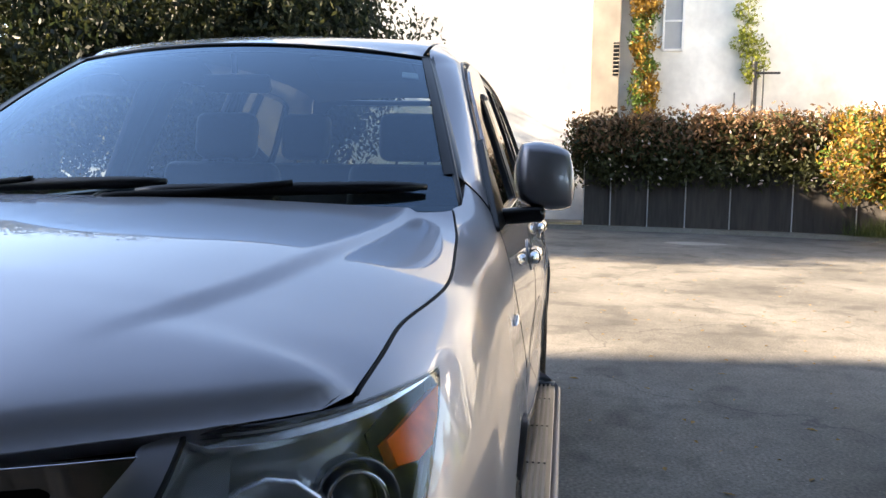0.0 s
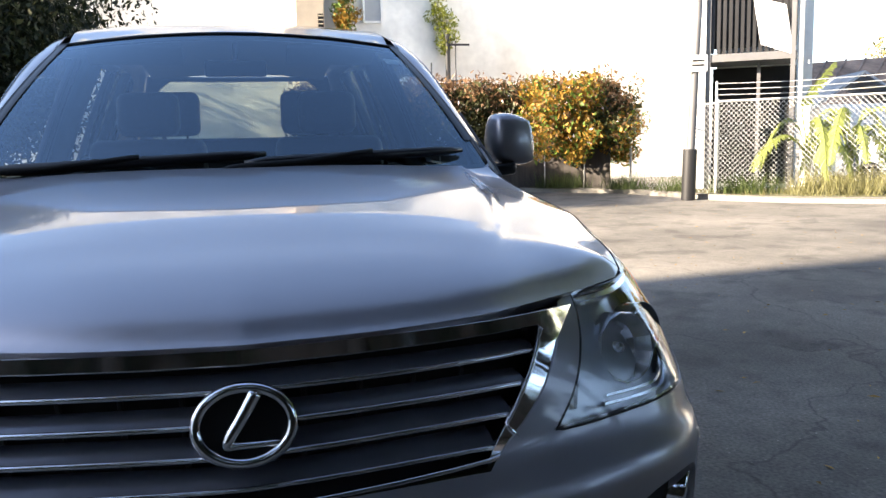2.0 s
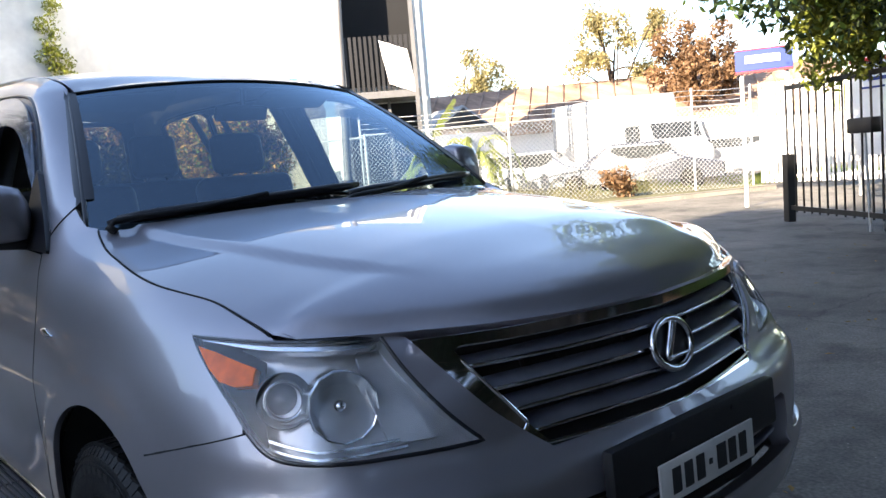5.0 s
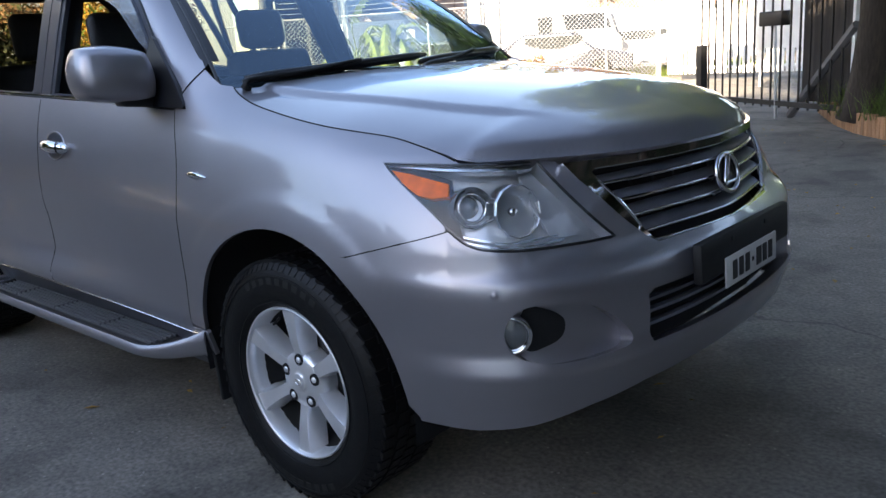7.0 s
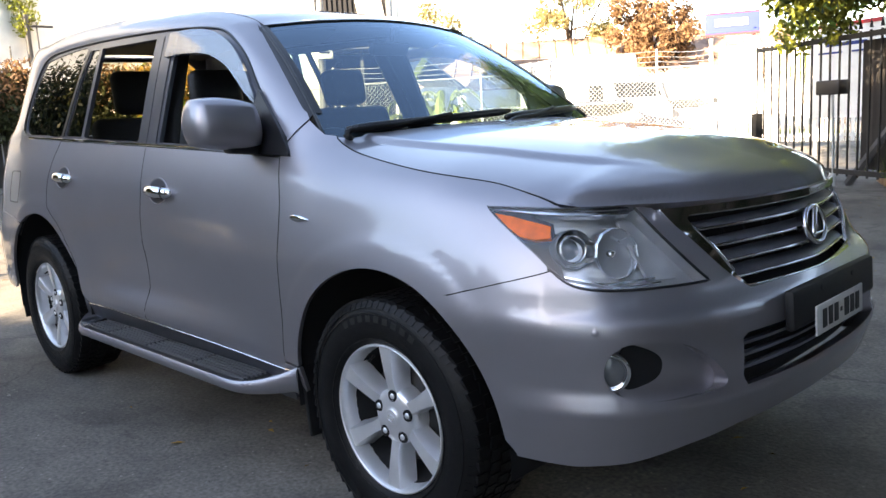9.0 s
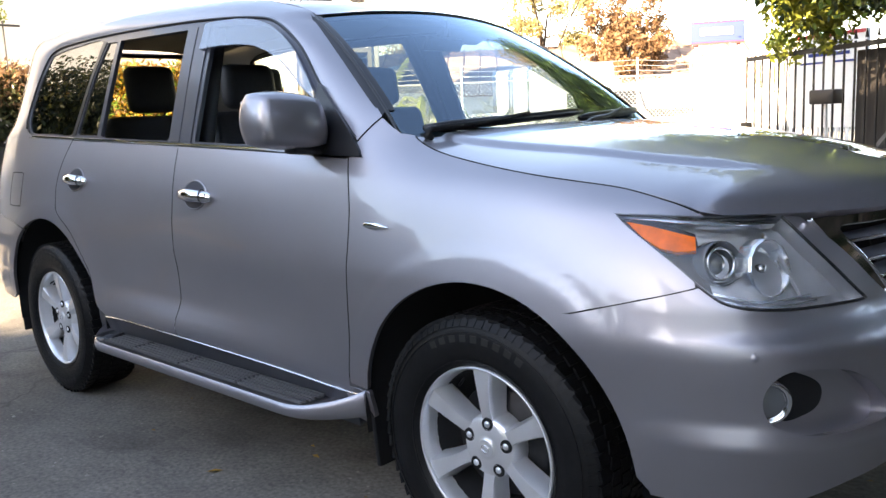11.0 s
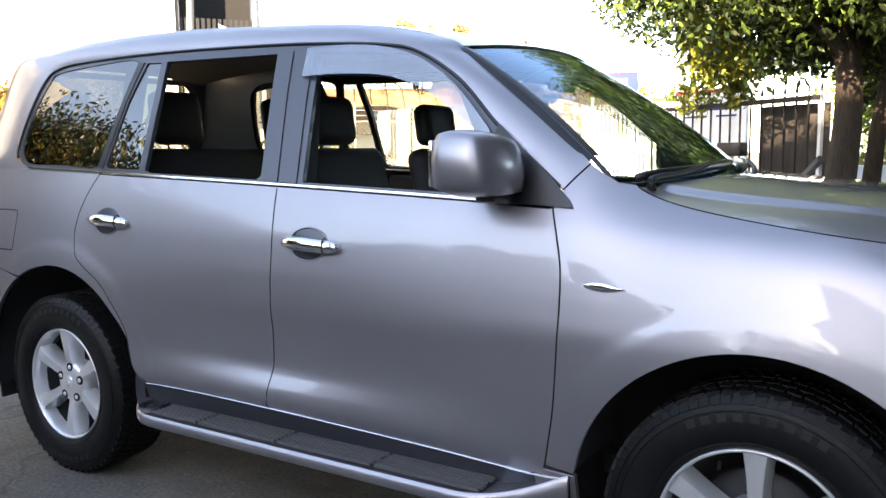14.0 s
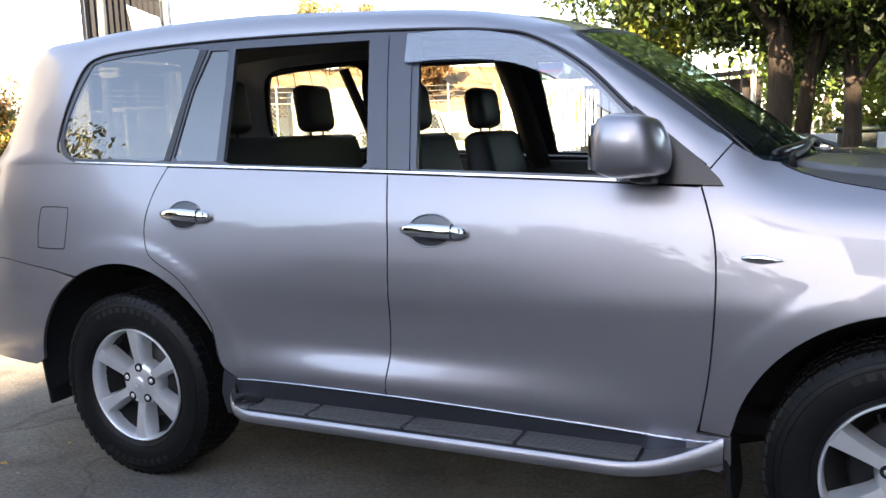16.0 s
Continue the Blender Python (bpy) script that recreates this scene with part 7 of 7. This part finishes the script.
raw("stem", *tube(spline([(-0.6, 10.0, 3.9), (-1.6, 9.8, 3.7), (-2.6, 9.7, 3.2), (-3.2, 9.7, 2.7)], 6), np.linspace(0.06, 0.015, 19), 7), BARK, over)
# sunlit part in yellow leaves, shaded part in dark ones: light put into colour
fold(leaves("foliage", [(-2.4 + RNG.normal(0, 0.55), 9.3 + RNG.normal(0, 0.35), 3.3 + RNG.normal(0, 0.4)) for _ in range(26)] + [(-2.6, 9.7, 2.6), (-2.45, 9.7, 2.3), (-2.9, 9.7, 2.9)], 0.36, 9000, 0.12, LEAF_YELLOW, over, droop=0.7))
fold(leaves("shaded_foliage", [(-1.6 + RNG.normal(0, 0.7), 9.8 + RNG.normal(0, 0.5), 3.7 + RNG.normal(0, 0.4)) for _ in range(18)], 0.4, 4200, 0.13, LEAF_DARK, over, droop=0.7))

wheelie = thing("wheelie_bin", "dark green wheelie bin with its lid closed", "bin")
bm = bmesh.new()
box(bm, (0.55, 0.6, 0.95), pose(0.19, 10.45, 0.68), 0.03)
for q in bm.verts:
    k = 0.86 + 0.14 * (q.co.z - 0.27) / 0.95
    q.co.x, q.co.y = 0.19 + (q.co.x - 0.19) * k, 10.45 + (q.co.y - 10.45) * k
part("bin_body", bm, BIN_GREEN, wheelie, "", 40)
bm = bmesh.new()
box(bm, (0.6, 0.68, 0.07), pose(0.19, 10.43, 1.19, -4, 0, 0), 0.025)
part("bin_lid", bm, BIN_GREEN, wheelie, "", 40)
low = thing("low_white_wall", "low white garden wall behind the trees", "wall", kind="structure")
bm = bmesh.new()
box(bm, (12, 0.2, 1.05), pose(3.0, 16.0, 0.52), 0.01)
part("wall", bm, WHITE_PAINT, low)
row = thing("sunlit_shrubs", "row of sunlit yellow-green shrubs behind the wall", "shrub", kind="stuff")
sc = [(-2 + 12 * RNG.random(), 19 + RNG.normal(0, 0.8), 0.5 + 2.8 * RNG.random()) for _ in range(90)]
fold(leaves("foliage", sc, 0.7, 12000, 0.22, LEAF_YELLOW, row))
fold(leaves("green_foliage", sc[::2], 0.7, 5000, 0.22, LEAF_GREEN, row))

# banana plant and a red shrub inside the fence
ban = thing("banana_plant", "banana plant with long torn yellow-green leaves", "plant")
for i in range(20):
    a = 1.0 + 0.97 * i
    L = 0.60 + 0.40 * ((i * 5) % 7) / 6
    o = np.array((-12.0 + 0.5 * (i % 2), 10.35 + 0.55 * (i % 2), 0.12))
    c = np.array((math.cos(a), math.sin(a), 0.0))
    top = 1.05 + 0.16 * (i % 4)
    pts = spline([o, o + c * 0.12 + (0, 0, top * 0.75), o + c * L * 0.6 + (0, 0, top), o + c * L * 1.1 + (0, 0, top * 0.72), o + c * L * 1.35 + (0, 0, 0.25 + 0.14 * (i % 3))], 8)
    if i == 2:
        pts = spline([o, o + (0.05, -0.1, 1.0), o + (0.1, -0.2, 1.6), o + (0.25, 0.1, 2.15), o + (0.3, 0.3, 2.4)], 8)
    side = np.array((-c[1], c[0], 0.0))
    leaf = raw("leaf", *tube(pts, np.linspace(0.020, 0.005, len(pts)), 5), LEAF_BANANA, ban)
    # the blade is torn crosswise into hanging strips
    k = np.linspace(0, 1, len(pts))
    v, f = [], []
    for q in np.arange(0.30 if i != 2 else 0.5, 0.99, 0.026):
        w = 0.15 * math.sin((q - 0.25) / 0.75 * math.pi) ** 0.6 + 0.02
        p0, p1 = [np.array([np.interp(e, k, pts[:, d]) for d in range(3)]) for e in (q, min(1, q + 0.024))]
        for sd in (-1, 1):
            w_ = w * RNG.uniform(0.65, 1.1)
            fall = np.array((0, 0, -w_ * RNG.uniform(0.35, 0.95)))
            out = side * sd * w_ * 0.85 + (p1 - p0) * 1.2
            b = len(v)
            v += [p0, p1, p1 + out * 0.55 + fall * 0.3, p0 + out * 0.55 + fall * 0.3, (p0 + p1) / 2 + out + fall]
            f += [(b, b + 1, b + 2, b + 3), (b + 3, b + 2, b + 4)]
    raw("leaf_blade", v, f, LEAF_BANANA, leaf)
shrub = thing("red_shrub", "small red-leaved shrub at the wire fence", "shrub")
fold(leaves("foliage", [(-10.45 + RNG.normal(0, 0.2), 15.2 + RNG.normal(0, 0.2), 0.2 + 0.5 * RNG.random()) for _ in range(12)], 0.25, 900, 0.12, LEAF_RUST, shrub))

# tall clipped hedge added along the street, low trees behind: darkens door reflections
street_hedge = thing("street_hedge", "olive-green hedge added along the street side to block light", "hedge")
bm = bmesh.new()
box(bm, (12.0, 0.5, 1.9), pose(-5.2, -7.7, 0.95), 0.05)
part("wood", bm, BARK, street_hedge)
fold(leaves("foliage", [(-11.4 + 12.4 * RNG.random(), -7.7 + RNG.normal(0, 0.18), 0.2 + 2.3 * RNG.random() ** 0.8) for _ in range(220)], 0.42, 34000, 0.13, LEAF_OLIVE, street_hedge, droop=0.3))
for i, (x, h) in enumerate(((-4.4, 3.9), (-6.6, 4.2), (-9.0, 3.7), (-10.8, 4.1))):
    tree("street_side_tree", "low olive-green tree added for the skyline mirrored in the doors", (x, -9.6, 0), h, 1.7, LEAF_OLIVE, 7000, 0.2, 0.12, 40, 0.4, 0.2, 60 + i, (0, 0), 0.95)

# tall trees added far across the street to block glow near the sun
for i, (x, h) in enumerate(((0.5, 10.5), (-3.6, 10.0), (-7.6, 9.4), (-11.8, 10.2), (-16.0, 9.6))):
    tree("street_tree_row", "olive-green tree added across the street to block sky glow", (x, -25.0, 0), h * 0.62, 3.0, LEAF_OLIVE, 8000, 0.28, 0.2, 50, 0.4, 0.12, 70 + i, (0, 0), 0.95)

# dark undergrowth added below the large tree to close bright gaps
under = thing("undergrowth", "dark dense undergrowth added below the large tree to close bright gaps", "shrub")
bm = bmesh.new()
for k in range(10):
    rod(bm, (-13.2 - 0.1 * k, -9.0 + 0.6 * k, 0), (-13.1 - 0.1 * k, -8.9 + 0.6 * k, 1.6), 0.03, 0.015, 7)
part("stem", bm, BARK, under)
fold(leaves("foliage", [(-13.6 + RNG.normal(0, 0.35), -9.6 + 6.6 * RNG.random(), 0.2 + 2.6 * RNG.random()) for _ in range(150)], 0.42, 26000, 0.12, LEAF_SHADED, under, droop=0.5))

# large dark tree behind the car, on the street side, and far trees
tree("big_tree", "large dark tree with drooping fine foliage", (-15.6, -7.4, 0), 6.7, 4.6, LEAF_SHADED, 90000, 0.14, 0.35, 130, 1.2, 0.14, 11, (0, 0.3), 0.95, LEAF_OLIVE)
tree("big_tree", "large dark tree behind the car", (-20.0, -8.5, 0), 8.2, 5.0, LEAF_SHADED, 60000, 0.18, 0.35, 60, 1.0, 0.15, 12, (0, 0), 0.95, LEAF_OLIVE)
tree("brown_tree", "russet autumn tree in the distance", (-17.6, 30.5, 0), 6.6, 2.1, LEAF_RUST, 9000, 0.2, 0.16, 40, 0.4, 0.4, 21, (0, 0), 0.9)
tree("pale_gum_tree", "pale golden gum tree in the distance", (-22.5, 31.5, 0), 8.6, 2.6, LEAF_PALE, 6000, 0.2, 0.15, 26, 0.6, 0.45, 22, (0, 0), 0.9)
tree("pale_gum_tree", "pale gum tree behind the rusted roof", (-36, 34, 0), 8.0, 3.0, LEAF_PALE, 5000, 0.24, 0.15, 26, 0.6, 0.45, 25, (0, 0), 0.9)
tree("green_tree", "green tree beyond the shop sign", (-10.5, 33.5, 0), 4.6, 2.4, LEAF_GREEN, 6000, 0.2, 0.14, 30, 0.4, 0.3, 23, (0, 0), 0.9)
tree("far_tree", "green tree far behind the low wall", (6.0, 30.0, 0), 8.0, 4.0, LEAF_GREEN, 9000, 0.24, 0.2, 40, 0.4, 0.2, 24, (0, 0), 0.9)
tree("far_tree", "green tree far behind the planter", (0.0, 27.0, 0), 7.0, 3.6, LEAF_GREEN, 8000, 0.24, 0.2, 40, 0.4, 0.2, 26, (0, 0), 0.9)

# pale worn patches and a drain cover in the concrete, leaf litter
cover = thing("drain_cover", "pale oval drain cover set in the concrete", "drain")
raw("lid", [(-13.6 + 0.32 * math.cos(a), 2.9 + 0.55 * math.sin(a), 0.006) for a in np.linspace(0, 2 * math.pi, 28, endpoint=False)] + [(-13.6 + 0.33 * math.cos(a), 2.9 + 0.56 * math.sin(a), -0.01) for a in np.linspace(0, 2 * math.pi, 28, endpoint=False)], [tuple(range(28))] + [(i, 28 + i, 28 + (i + 1) % 28, (i + 1) % 28) for i in range(28)], KERB, cover, smooth=False)
cnt = 900
p = np.column_stack([RNG.uniform(-14, 4, cnt), RNG.uniform(-4, 9, cnt), np.full(cnt, 0.004)])
a = RNG.random(cnt) * 6.28
s = 0.012 + 0.025 * RNG.random(cnt) ** 2
e1 = np.column_stack([np.cos(a) * s, np.sin(a) * s, np.zeros(cnt)])
e2 = np.column_stack([-np.sin(a) * s * 0.4, np.cos(a) * s * 0.4, 0.006 + np.zeros(cnt)])
tagged(raw("leaf_litter", np.stack([p - e1, p + e2, p + e1, p - e2 + (0, 0, 0.008)], 1).reshape(-1, 3), np.arange(4 * cnt).reshape(-1, 4), LEAF_GOLD, smooth=False), "scattered dry leaves on the concrete", "leaves", kind="stuff")

# loose grit and small stones on the concrete
cnt = 2200
o = np.array([(-0.9, -3.0), (0.5, -3.3), (-2.4, -2.6), (-9.5, 4.0), (-11.0, 6.0), (2.5, -1.5)])[RNG.integers(0, 6, cnt)]
p = np.column_stack([o + RNG.normal(0, 0.55, (cnt, 2)) * (1.6, 0.5), np.zeros(cnt)])
p[::2, 0], p[::2, 1] = RNG.uniform(-9, 3.5, cnt // 2), RNG.uniform(-5, -1.1, cnt // 2)
s = 0.003 + 0.010 * RNG.random(cnt) ** 3
t = RNG.random(cnt) * 6.28
v = np.concatenate([p[:, None] + s[:, None, None] * np.stack([np.column_stack([np.cos(t + k), np.sin(t + k), 0 * t]) for k in (0, 1.6, 3.1, 4.6)], 1), (p + np.column_stack([s * 0.2, s * 0.1, s * 0.7]))[:, None]], 1).reshape(-1, 3)
i5 = 5 * np.arange(cnt)[:, None]
tagged(raw("grit", v, np.concatenate([np.concatenate([i5 + k, i5 + (k + 1) % 4, i5 + 4], 1) for k in range(4)]), KERB, smooth=False), "pale grit and small stones on the concrete", "gravel", kind="stuff")

# the far side of the yard lies spread and turned a little round the front of the car
FAR = Matrix.Translation((2.15, -0.1, 0)) @ Matrix.Rotation(radians(-1.2), 4, "Z") @ Matrix.Scale(1.17, 4) @ Matrix.Translation((-2.15, 0.1, 0))
for ob in [o for o in scene.objects if o.parent is None]:
    if ob.name.split(".")[0] in ("board_fence", "hedge", "flowering_bush", "white_building", "window_1", "ivy", "hanging_vine", "wall_bracket", "sign_pole", "low_chain_link_fence", "balcony_house",
                                 "hanging_cloth", "garden_shed", "banana_plant", "drain_cover", "verge_grass", "tall_verge_grass", "short_verge_grass", "fence_weeds", "lawn"):
        ob.matrix_world = FAR @ ob.matrix_world
